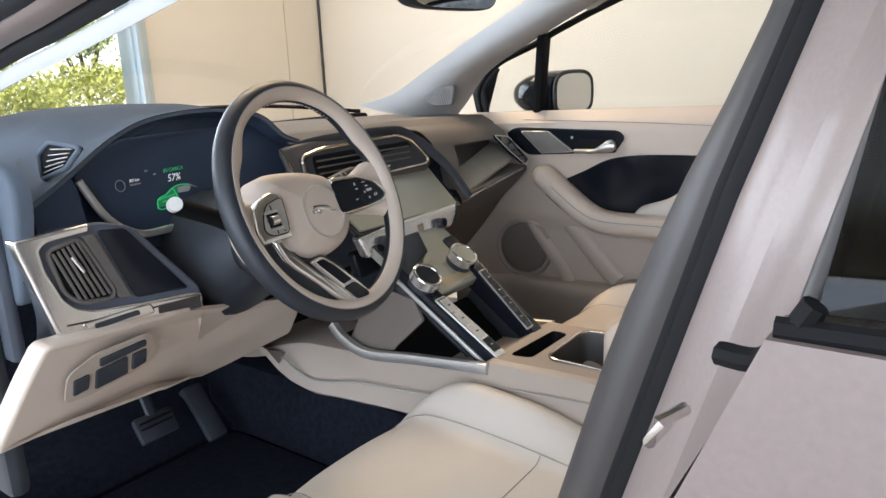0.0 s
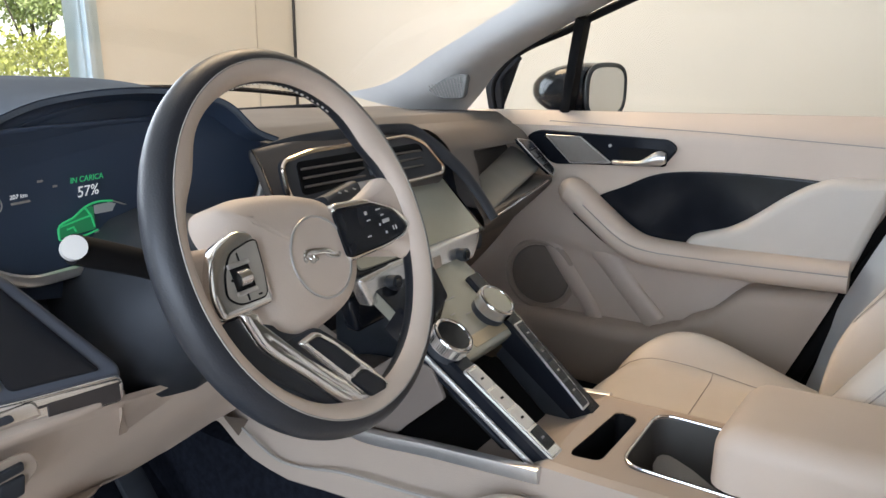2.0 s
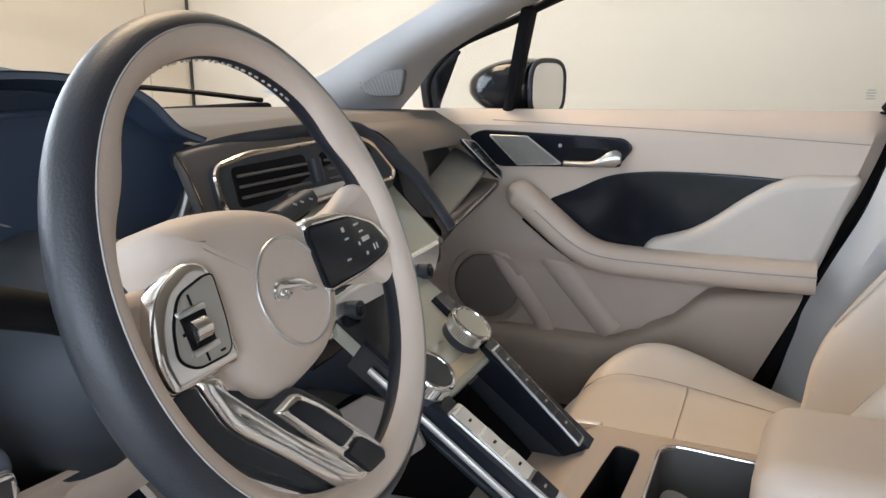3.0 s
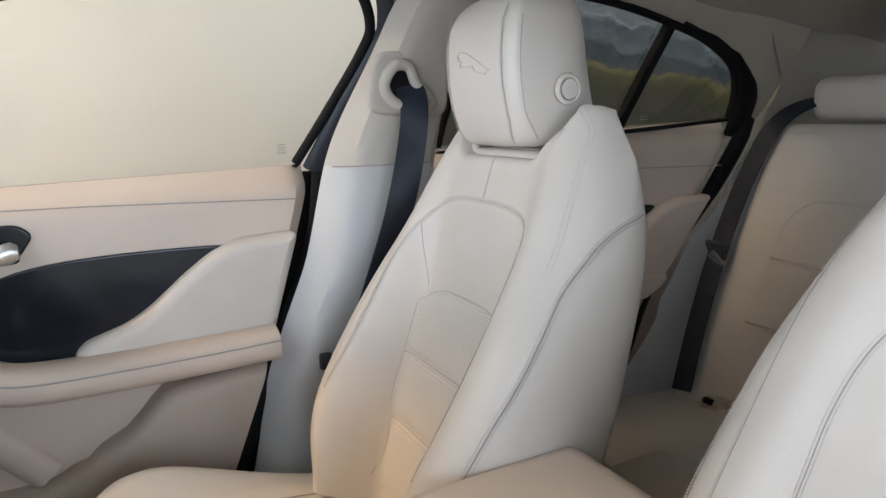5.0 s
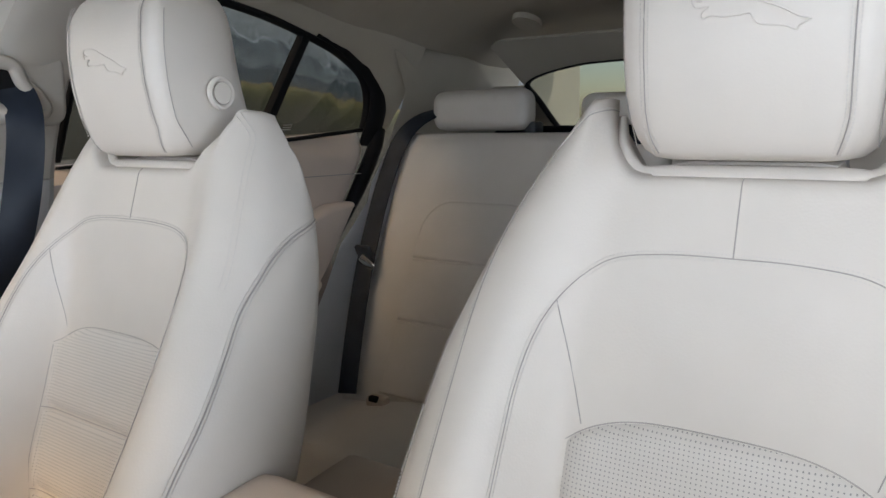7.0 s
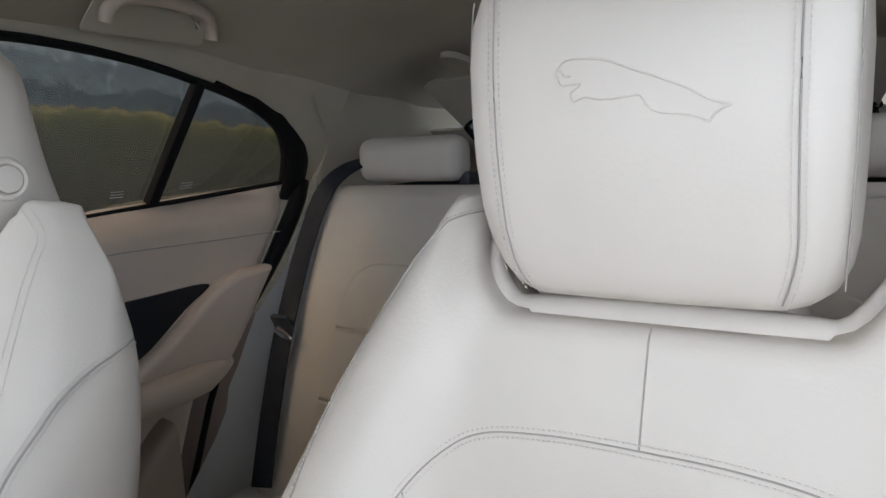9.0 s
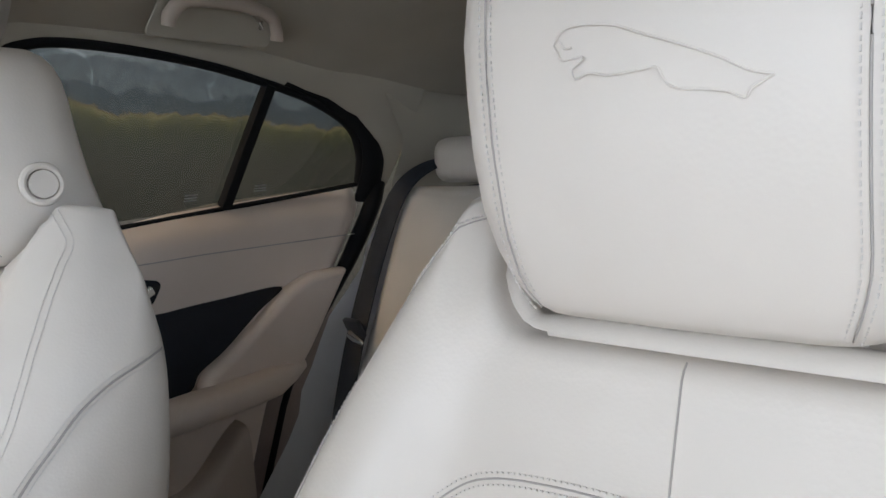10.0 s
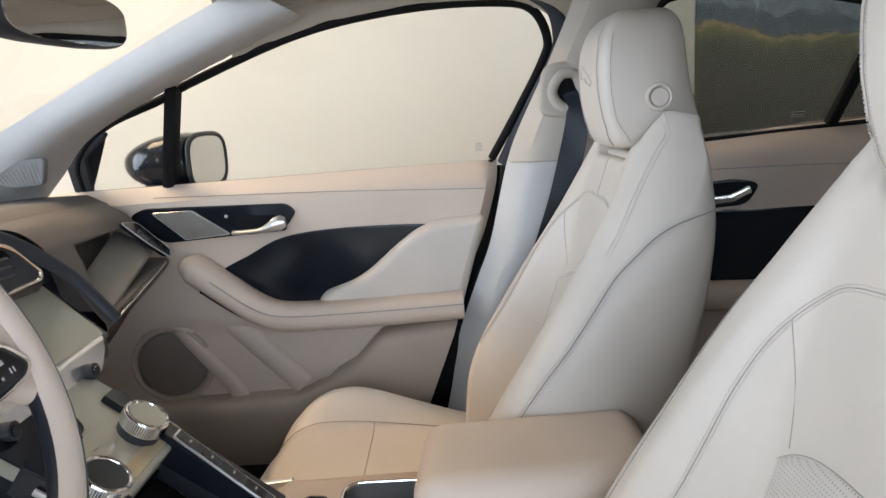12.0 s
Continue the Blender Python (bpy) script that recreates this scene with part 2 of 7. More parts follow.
def join(bm, other):
    me = bpy.data.meshes.new("scratch")
    other.to_mesh(me)
    other.free()
    bm.from_mesh(me)
    bpy.data.meshes.remove(me)
    return bm


def offset_ring(pts, d):
    """A closed 2D outline moved inwards by d."""
    k = len(pts)
    area = sum(pts[i].x * pts[(i + 1) % k].y - pts[(i + 1) % k].x * pts[i].y for i in range(k))
    sg = 1 if area > 0 else -1
    out = []
    for i in range(k):
        t = (pts[(i + 1) % k] - pts[i - 1]).normalized()
        out.append(pts[i] + Vector((-t.y, t.x)) * (sg * d))
    for _ in range(14):
        turned = False
        for i in range(k):
            a, b = i, (i + 1) % k
            if (out[b] - out[a]).dot(pts[b] - pts[a]) < 0:
                out[a] = out[b] = (out[a] + out[b]) / 2
                turned = True
        if not turned:
            break
    return out


def ring_verts(bm, places):
    """Vertices of a closed ring; places that fall together share one."""
    out = []
    for p in places:
        out.append(out[-1] if out and (out[-1].co - p).length < 1e-5 else bm.verts.new(p))
    if (out[0].co - out[-1].co).length < 1e-5:
        out[-1] = out[0]
    return out


def pad(outline, lay, thick, edge, steps=4):
    """A plate with a rounded front rim. outline: 2D; lay(u, v, w) gives the place in the world; front at w = thick."""
    pts = [Vector(p).to_2d() for p in outline]
    bm = bmesh.new()
    rings = [ring_verts(bm, [lay(p.x, p.y, 0) for p in offset_ring(pts, min(edge, 0.002))]), ring_verts(bm, [lay(p.x, p.y, 0) for p in pts])]
    for j in range(steps + 1):
        a = j / steps * math.pi / 2
        ring = offset_ring(pts, edge * (1 - math.cos(a)))
        rings.append(ring_verts(bm, [lay(p.x, p.y, thick - edge + edge * math.sin(a)) for p in ring]))
    ring = offset_ring(pts, edge + min(edge, 0.002))
    rings.append(ring_verts(bm, [lay(p.x, p.y, thick) for p in ring]))
    grid_faces(bm, rings, wrap_u=True)
    caps = [bm.faces.new(list(dict.fromkeys(rings[0]))[::-1]), bm.faces.new(list(dict.fromkeys(rings[-1])))]
    bmesh.ops.triangulate(bm, faces=caps, ngon_method="EAR_CLIP")
    return bm


def side_lay(x0, lean=0.0, z0=1.07, sign=-1):
    """Lays (y, z, w) on a door's inner side at x0, that leans inwards above z0."""
    return lambda u, v, w: Vector((x0 - lean * (v - z0) + sign * w, u, v))


def stitches(path, normals, parent, length=0.0020, gap=0.0012, r=0.0003, side=0.0, name="stitching"):
    """A row of thread stitches along a path."""
    bm = bmesh.new()
    P = [Vector(p) for p in path]
    acc, step = 0.0, length + gap
    for i in range(len(P) - 1):
        d = P[i + 1] - P[i]
        ln = d.length
        if ln < 1e-6:
            continue
        t = d / ln
        nrm = normals[i]
        s = t.cross(nrm).normalized()
        while acc < ln:
            a = P[i] + t * acc + s * side
            b = a + t * min(length, max(ln - acc, length * 0.6))
            q = [a - s * r, a + s * r, b + s * r, b - s * r]
            top = [bm.verts.new(v + nrm * r * 1.6) for v in q]
            bot = [bm.verts.new(v - nrm * r) for v in q]
            bm.faces.new(top)
            for j in range(4):
                bm.faces.new([top[j], bot[j], bot[(j + 1) % 4], top[(j + 1) % 4]])
            acc += step
        acc -= ln
    return part(name, bm, THREAD, parent)


# ---- showroom: floor, walls, ceiling, outside ----
WALL = mat("cream_wall_paint", (0.61, 0.56, 0.478), 0.7, noise_scale=1.2, vary=0.03, bump=0.03, bump_scale=180, bump_dist=0.001)
CEIL = mat("white_ceiling_paint", (0.78, 0.77, 0.74), 0.8, noise_scale=1.0, vary=0.02)
TILE = mat("grey_floor_tile", (0.42, 0.37, 0.315), 0.25, noise_scale=3, vary=0.06, bump=0.05, bump_scale=60, bump_dist=0.001)
FRAME = mat("pale_blue_grey_aluminium", (0.42, 0.50, 0.54), 0.4, metal=0.2, noise_scale=20, vary=0.05)
GROUND = mat("mown_grass_ground", (0.12, 0.15, 0.05), 0.9, noise_scale=2, vary=0.3, bump=0.6, bump_scale=30, bump_dist=0.02)
LEAF = mat("hedge_leaf", (0.62, 0.64, 0.17), 0.55, noise_scale=2.5, vary=0.45)
LEAF_TREE = mat("tree_leaf", (0.58, 0.66, 0.30), 0.55, noise_scale=1.5, vary=0.4)
BARK = mat("grey_bark", (0.16, 0.13, 0.10), 0.9, noise_scale=12, vary=0.25, bump=0.6, bump_scale=30, bump_dist=0.01)
X0, X1, Y0, Y1, ZC = -5.0, 2.62, -7.2, 2.97, 3.2
part("ground", box((120, 120, 0.1), (0, 0, -0.30)), GROUND).update_tag()
tagged(bpy.data.objects["ground"], "sunlit grass ground outside the showroom", "ground", kind="structure")


def slab(name, lo, hi, material, label, category):
    lo, hi = Vector(lo), Vector(hi)
    return tagged(part(name, box(hi - lo, (lo + hi) / 2), material), label, category, kind="structure")


slab("floor", (X0 - 0.2, Y0 - 0.2, -0.2), (X1 + 0.2, Y1 + 0.2, 0), TILE, "pale grey polished showroom floor under the car", "floor")
slab("ceiling", (X0 - 0.2, Y0 - 0.2, ZC), (X1 + 0.2, Y1 + 0.2, ZC + 0.15), CEIL, "plain white showroom ceiling above the car", "ceiling")
slab("wall_east", (X1, Y0 - 0.2, 0), (X1 + 0.2, Y1 + 0.2, ZC), WALL, "smooth cream painted showroom wall beside the car", "wall")
slab("wall_south", (X0 - 0.2, Y0 - 0.2, 0), (1.5, Y0, ZC), WALL, "smooth cream painted wall behind the car", "wall")
slab("wall_south_sill", (1.5, Y0 - 0.2, 0), (X1, Y0, 0.4), WALL, "low cream wall below the rear opening", "wall")
slab("wall_south_head", (1.5, Y0 - 0.2, 2.7), (X1, Y0, ZC), WALL, "cream wall strip above the rear opening", "wall")
# front wall, with a wide window on its left
slab("wall_north", (1.282, Y1, 0), (X1, Y1 + 0.2, ZC), WALL, "cream panelled wall ahead of the car", "wall")
slab("wall_north_sill", (X0, Y1, 0), (1.282, Y1 + 0.2, 0.35), WALL, "low cream wall below the front window", "wall")
slab("wall_north_head", (X0, Y1, 2.9), (1.282, Y1 + 0.2, ZC), WALL, "cream wall strip above the front window", "wall")
slab("wall_west_head", (X0 - 0.2, Y0, 2.95), (X0, Y1, ZC), WALL, "cream wall strip above the side glazing", "wall")
slab("wall_west_end", (X0 - 0.2, Y0, 0), (X0, -4.3, 2.95), WALL, "cream wall beside the glazed showroom front", "wall")

win = thing("window_1", "wide showroom window with pale blue-grey aluminium frame", "window", kind="structure")
for x in (1.25, -1.1, -3.3):
    part("mullion", box((0.10, 0.14, 2.55), (x - 0.02, Y1 + 0.06, 1.625), 0.008), FRAME, win)
    part("mullion_cap", box((0.035, 0.04, 2.55), (x - 0.04, Y1 - 0.025, 1.625), 0.006), FRAME, win)
part("sill", box((6.4, 0.22, 0.05), (-1.8, Y1 + 0.05, 0.375), 0.01), FRAME, win)
joint = mat("dark_joint_strip", (0.03, 0.03, 0.032), 0.5)
tagged(part("corner_strip", box((0.015, 0.015, ZC), (X1 - 0.010, Y1 - 0.010, ZC / 2), 0.003), joint), "thin black strip in the corner of the cream walls", "trim", kind="structure")
tagged(part("panel_joint", box((0.006, 0.004, ZC), (2.30, Y1 - 0.003, ZC / 2), 0), mat("wall_joint_filler", (0.47, 0.42, 0.35), 0.7)), "faint upright joint between cream wall panels", "trim", kind="structure")

# printed landscape on the wall beside the car
def mural_material():
    """Printed hillside: dark scrub, a golden crest, grey-blue ridges with pale streaks."""
    m = mat("printed_landscape", (0.05, 0.05, 0.045), 0.5)
    n, l = m.node_tree.nodes, m.node_tree.links
    p = n["Principled BSDF"]
    tc = next(x for x in n if x.type == "TEX_COORD")

    def noise(scale, detail, rough):
        t = n.new("ShaderNodeTexNoise")
        t.inputs["Scale"].default_value, t.inputs["Detail"].default_value, t.inputs["Roughness"].default_value = scale, detail, rough
        l.new(tc.outputs["Object"], t.inputs["Vector"])
        return t.outputs["Fac"]

    def calc(op, a, b, c=None):
        k = n.new("ShaderNodeMath")
        k.operation = op
        for sock, v in zip(k.inputs, (a, b, c)):
            if v is None:
                continue
            if isinstance(v, (int, float)):
                sock.default_value = v
            else:
                l.new(v, sock)
        return k.outputs[0]

    sep = n.new("ShaderNodeSeparateXYZ")
    l.new(tc.outputs["Object"], sep.inputs[0])
    h = calc("MULTIPLY_ADD", sep.outputs["Y"], -0.10, sep.outputs["Z"])
    h = calc("SUBTRACT", h, 1.965)
    h = calc("MULTIPLY_ADD", noise(1.5, 4, 0.55), 0.45, h)
    h = calc("MULTIPLY_ADD", noise(14, 8, 0.75), 0.16, h)
    fac = calc("ADD", h, 0.5 - 0.0)
    rp = n.new("ShaderNodeValToRGB")
    e = rp.color_ramp.elements
    e[0].position, e[0].color = 0.0, (0.082, 0.072, 0.056, 1)
    e[1].position, e[1].color = 1.0, (0.36, 0.38, 0.40, 1)
    for pos, c in ((0.25, (0.090, 0.078, 0.058, 1)), (0.36, (0.085, 0.078, 0.050, 1)), (0.43, (0.110, 0.100, 0.050, 1)), (0.465, (0.16, 0.145, 0.065, 1)), (0.485, (0.28, 0.22, 0.10, 1)), (0.50, (0.25, 0.18, 0.095, 1)),
                   (0.508, (0.10, 0.112, 0.125, 1)), (0.60, (0.085, 0.10, 0.12, 1)), (0.615, (0.19, 0.21, 0.235, 1)), (0.72, (0.13, 0.15, 0.175, 1)), (0.735, (0.26, 0.28, 0.31, 1))):
        k = e.new(pos)
        k.color = c
    l.new(fac, rp.inputs["Fac"])
    # scrub below, streaks above
    scrub = calc("MULTIPLY_ADD", noise(38, 6, 0.8), 2.6, -0.35)
    streak = calc("LESS_THAN", calc("ABSOLUTE", calc("SUBTRACT", noise(1.3, 3, 0.5), 0.5), 0.0), 0.005)
    above = calc("GREATER_THAN", fac, 0.508)
    gain = calc("MULTIPLY_ADD", calc("MULTIPLY", streak, above), 0.55, scrub)
    sc = n.new("ShaderNodeVectorMath")
    sc.operation = "SCALE"
    l.new(rp.outputs["Color"], sc.inputs[0])
    l.new(gain, sc.inputs["Scale"])
    l.new(sc.outputs[0], p.inputs["Base Color"])
    return m


tagged(part("wall_mural", box((0.02, 4.57, 2.6), (X1 - 0.012, -3.815, 1.45), 0.002), mural_material()),
               "dark printed wall panel of a hillside with mountains behind", "wall picture")


def leaves(bm, centre, count, spread, size, rng):
    """Small leaf quads scattered in an uneven clump."""
    for _ in range(count):
        d = Vector((rng.gauss(0, 1), rng.gauss(0, 1), rng.gauss(0, 1))) 
        p = Vector(centre) + Vector((d.x * spread[0], d.y * spread[1], d.z * spread[2]))
        a = Vector((rng.uniform(-1, 1), rng.uniform(-1, 1), rng.uniform(-1, 1))).normalized()
        b = a.orthogonal().normalized()
        c = a.cross(b) * 0.55
        s = size * rng.uniform(0.6, 1.3)
        q = [bm.verts.new(p - b * s), bm.verts.new(p + c * s), bm.verts.new(p + b * s), bm.verts.new(p - c * s)]
        bm.faces.new(q)


rng = random.Random(4)
bm = bmesh.new()
for i in range(330):
    x = -6 + i * 0.055
    top = 1.26 + 0.08 * math.sin(i * 0.31) + 0.05 * math.sin(i * 0.83)
    y = 9.2 + rng.uniform(-0.5, 0.5) + 0.2 * (x - 2)
    leaves(bm, (x, y, top * (1 - rng.random() ** 2)), 210, (0.22, 0.3, 0.11), 0.036, rng)
tagged(part("hedge", bm, LEAF, flip=False), "sunlit yellow-green clipped hedge beyond the window", "hedge", kind="stuff")


def tree(name, at, h, seed):
    r = random.Random(seed)
    t = thing(name, "young round-crowned tree behind the hedge outside", "tree", at)
    part("trunk", tube([(0, 0, -0.3), (0.04, 0, h * 0.4), (0, 0.03, h * 0.75)], 0.07, n=8, taper=lambda k: 1 - 0.6 * k), BARK, t)
    crown = bmesh.new()
    for _ in range(60):
        a, rad = r.uniform(0, 6.28), r.uniform(0.2, 1.0)
        leaves(crown, (math.cos(a) * rad * h * 0.16, math.sin(a) * rad * h * 0.16, h * (0.77 + r.uniform(-0.12, 0.17) * (1.15 - rad * 0.6))), 60, (0.11, 0.11, 0.09), 0.045, r)
    part("crown", crown, LEAF_TREE, t, flip=False)
    for k in range(4):
        a = k * 1.7
        part("limb", tube([(0, 0, h * 0.4), (math.cos(a) * 0.3, math.sin(a) * 0.3, h * 0.58), (math.cos(a) * 0.5, math.sin(a) * 0.5, h * 0.75)], 0.03, n=6, taper=lambda k: 1 - 0.6 * k), BARK, t)
    return t


# added glowing panel that whitens the view behind hedge and tree
slab("backdrop", (-60, 44, -0.3), (60, 44.2, 30), GLOW_BACKDROP, "added glowing white panel, for the bright distance beyond the hedge", "backdrop")
tree("tree", (6.4, 13.3, -0.2), 3.15, 1)


# ---- car shell ----
car = thing("car_body", "silver metallic car body with cream interior lining", "car", (0, 0, 0))


def strip_between(a, b, n=10, bulge=0.0, axis=(0, 0, 1), thick=0.0):
    """An open sheet between two paths with the same number of points."""
    secs = []
    for p, q in zip(a, b):
        p, q = Vector(p), Vector(q)
        secs.append([p.lerp(q, j / n) + Vector(axis) * (bulge * math.sin(math.pi * j / n)) for j in range(n + 1)])
    return loft(secs, closed=False, caps=False)


def thicken(bm, d):
    bmesh.ops.recalc_face_normals(bm, faces=bm.faces)
    bmesh.ops.solidify(bm, geom=bm.faces[:], thickness=d)
    return bm


def line_table(tab, v):
    """Straight from point to point, eased a little at the corners."""
    def at(q):
        if q <= tab[0][0]:
            return tab[0][1]
        for (a, p), (b, r) in zip(tab, tab[1:]):
            if q <= b:
                return p + (r - p) * (q - a) / (b - a)
        return tab[-1][1]
    return (at(v - 0.03) + 2 * at(v) + at(v + 0.03)) / 4


def lerp_table(tab, v):
    if v <= tab[0][0]:
        return tab[0][1]
    for (a, p), (b, q) in zip(tab, tab[1:]):
        if v <= b:
            k = (v - a) / (b - a)
            k = k * k * (3 - 2 * k)
            return p + (q - p) * k
    return tab[-1][1]


def sstep(a, b, v):
    k = max(0.0, min(1.0, (v - a) / (b - a)))
    return k * k * (3 - 2 * k)


# roof lining: arched across, falling towards the tail
ROOF_EDGE = [(-2.0, 1.27), (-1.7, 1.315), (-1.4, 1.35), (-1.1, 1.385), (-0.5, 1.392), (-0.1, 1.388), (0.05, 1.385)]
secs = []
for i in range(34):
    y = -1.98 + i * 0.0618
    ze = lerp_table(ROOF_EDGE, y)
    wx = 0.60 + 0.02 * sstep(-1.2, -0.3, y) - 0.06 * sstep(-1.2, -2.0, y)
    secs.append([Vector((wx * k, y, ze + 0.075 * (1 - abs(k) ** 4))) for k in [j / 12 - 1 for j in range(25)]])
part("headlining", loft(secs, closed=False, caps=False), HEADLINING, car, "olive beige woven roof lining")
secs2 = [[p + Vector((p.x * 0.06, 0, 0.035)) for p in s] for s in secs]
part("roof_panel", loft(secs2, closed=False, caps=False), PAINT, car)

# floor pan, bulkhead, sills
part("floor_carpet", box((1.36, 2.2, 0.04), (0, -0.1, 0.33), 0.01), CARPET, car, "black floor carpet")
part("bulkhead", box((1.40, 0.05, 0.75), (0, 0.88, 0.68), 0.01), CARPET, car)
part("toe_board", box((1.36, 0.35, 0.03), (0, 0.76, 0.46), 0.01, turn=Matrix.Rotation(radians(38), 4, "X")), CARPET, car)
part("sill", box((0.12, 1.5, 0.14), (-0.72, -0.05, 0.36), 0.02), DARKPLASTIC, car)
part("sill", box((0.12, 2.3, 0.14), (0.74, -0.5, 0.36), 0.02), DARKPLASTIC, car)
part("floor_carpet_rear", box((1.3, 0.9, 0.05), (0, -0.95, 0.36), 0.01), CARPET, car)
part("tail_panel", box((1.25, 0.06, 0.75), (0, -1.98, 0.75), 0.02), CARPET, car)
part("parcel_shelf", box((1.16, 0.36, 0.03), (0, -1.79, 1.09), 0.01), CARPET, car)

# windscreen and its cowl edge
wa = spline([(-0.66, 0.86, 1.06), (-0.63, 0.5, 1.20), (-0.59, 0.05, 1.405)], 8)
wb = spline([(0.66, 0.86, 1.06), (0.63, 0.5, 1.20), (0.59, 0.05, 1.405)], 8)
ws = strip_between(wa, wb, 14, 0.10, (0, 0.75, 0.6))
o = part("windscreen", ws, GLASS, car)
o.visible_shadow = False
part("windscreen_rim", tube([p + Vector((0, 0.0, 0.0)) for p in spline([(-0.66, 0.86, 1.062), (-0.3, 0.97, 1.10), (0.3, 0.97, 1.10), (0.66, 0.86, 1.062)], 8)], 0.012, 0.006), RUBBER, car)

# passenger A-pillar lining: from the dash corner to the roof
ap_in = spline([(0.585, 0.80, 1.085), (0.565, 0.64, 1.115), (0.56, 0.49, 1.188), (0.56, 0.255, 1.305), (0.555, 0.04, 1.405), (0.55, -0.02, 1.415)], 6)
ap_out = spline([(0.70, 0.50, 1.045), (0.705, 0.46, 1.09), (0.69, 0.37, 1.175), (0.655, 0.15, 1.275), (0.622, -0.03, 1.345), (0.61, -0.10, 1.372)], 6)
bm = strip_between(ap_in, ap_out, 10, 0.050, (-0.75, -0.5, -0.25))
part("a_pillar_trim", bm, PILLAR, car, "pale grey-beige woven windscreen pillar lining")
# speaker mesh low on the pillar
sp = rounded([(0.545, 1.104), (0.50, 1.080), (0.430, 1.083), (0.418, 1.138), (0.462, 1.136)], 0.014)
part("tweeter_grille", pad(sp, lambda u, v, w: Vector((0.590 + 0.1 * (u - 0.45) - w, u, v)), 0.014, 0.004), GRILLE, car, "triangular tweeter mesh")
for i in range(11):
    f = i / 10
    part("grille_rib", tube([(0.575, 0.432 + 0.075 * f, 1.086), (0.573, 0.440 + 0.085 * f, 1.132 - 0.022 * f)], 0.0010, n=6), PRINT_GREY, car)
part("airbag_mark", box((0.002, 0.05, 0.012), (0.577, 0.115, 1.335), 0, turn=Matrix.Rotation(radians(26), 4, "X")), PRINT_GREY, car)
part("header_trim", box((1.16, 0.10, 0.03), (0, 0.0, 1.418), 0.012), HEADLINING, car)
for sx in (-1, 1):
    part("sun_visor", box((0.36, 0.15, 0.02), (0.33 * sx, -0.07, 1.415), 0.009), HEADLINING, car)

# driver's A-pillar and roof rail, seen from outside through the open door
rail = [(-0.62, 0.88, 1.052), (-0.62, 0.373, 1.172), (-0.62, 0.15, 1.213), (-0.62, -0.08, 1.258), (-0.615, -0.4, 1.325), (-0.61, -0.8, 1.37)]


def rail_band(name, d0, d1, out0, out1, material, label=""):
    a = [Vector(p) + Vector((-out0, 0.18 * d0, d0)) for p in spline(rail, 8)]
    b = [Vector(p) + Vector((-out1, 0.18 * d1, d1)) for p in spline(rail, 8)]
    return part(name, thicken(strip_between(a, b, 4, 0.006, (-0.5, -0.3, 0)), 0.012), material, car, label)


rail_band("a_pillar_trim", 0.0, 0.022, 0.0, 0.0, PILLAR)
rail_band("door_seal", 0.022, 0.05, 0.004, 0.012, RUBBER)
rail_band("rail_flange", 0.05, 0.062, 0.012, 0.03, PAINT)
rail_band("door_seal", 0.062, 0.085, 0.03, 0.04, RUBBER)
rail_band("roof_rail", 0.085, 0.15, 0.04, 0.02, PAINT)

# driver's B-pillar: lining, seal, painted face
zs = [0.40 + 0.05 * i for i in range(20)]


def bp_edge(z, dx, dy):
    """A point of the pillar section: outwards by dx and forwards by dy from the seal's inner edge."""
    return Vector((-0.632 + 0.25 * max(0.0, z - 1.10) - dx, -0.614 - 0.30 * (z - 1.08) + dy, z))


def pillar_band(name, section, material, label=""):
    secs = [spline([bp_edge(z, dx, dy * (1 - 0.55 * sstep(0.95, 1.22, z)) if dy > 0 else dy) for dx, dy in section], 4) for z in zs]
    return part(name, loft(secs, closed=False, caps=False), material, car, label)


pillar_band("b_pillar_trim", [(0.006, -0.006), (0.006, 0.010), (-0.006, 0.028), (-0.024, 0.039), (-0.044, 0.036), (-0.064, 0.0), (-0.070, -0.05)], GREYEDGE, "brown-grey soft edge of the door pillar lining")
pillar_band("door_seal", [(0.004, -0.010), (0.010, -0.002), (0.016, -0.006), (0.019, -0.014), (0.022, -0.010), (0.028, -0.013), (0.033, -0.022), (0.032, -0.032)], RUBBER, "black rubber door seal")
pillar_band("pillar_flange", [(0.028, -0.028), (0.034, -0.022), (0.048, -0.028), (0.062, -0.042), (0.071, -0.054)], PAINT, "painted pillar edge")


def door_lead(z):
    """The front edge of the rear door at a height."""
    return -0.70 + 0.42 * max(0.0, min(1.09 - z, 0.22)) - 0.13 * max(0.0, z - 1.09)


pil_a = [bp_edge(z, 0.070, -0.052) for z in zs]
pil_b = [Vector((-0.845 + 0.16 * max(0, z - 1.09), door_lead(z) + 0.003 - 0.014 * sstep(1.03, 1.12, z), z)) for z in zs]
pil_c = [p.lerp(q, 0.18) + Vector((0.008, -0.008, 0)) for p, q in zip(pil_a, pil_b)]
secs = []
for a, c, b in zip(pil_a, pil_c, pil_b):
    secs.append(spline([a, c, c.lerp(b, 0.5) + Vector((0.022, -0.012, 0)), b], 5))
part("b_pillar", loft(secs, closed=False, caps=False), PAINT, car, "glossy silver-lilac painted door pillar")
part("door_striker", tube([(-0.735, -0.628, 0.985), (-0.756, -0.626, 0.983), (-0.760, -0.632, 0.998), (-0.742, -0.640, 1.0)], 0.0035, n=8), CHROME, car, "bright steel door striker")
part("b_pillar_lining", box((0.07, 0.12, 1.0), (-0.575, -0.80, 0.88), 0.03), PILLAR, car)

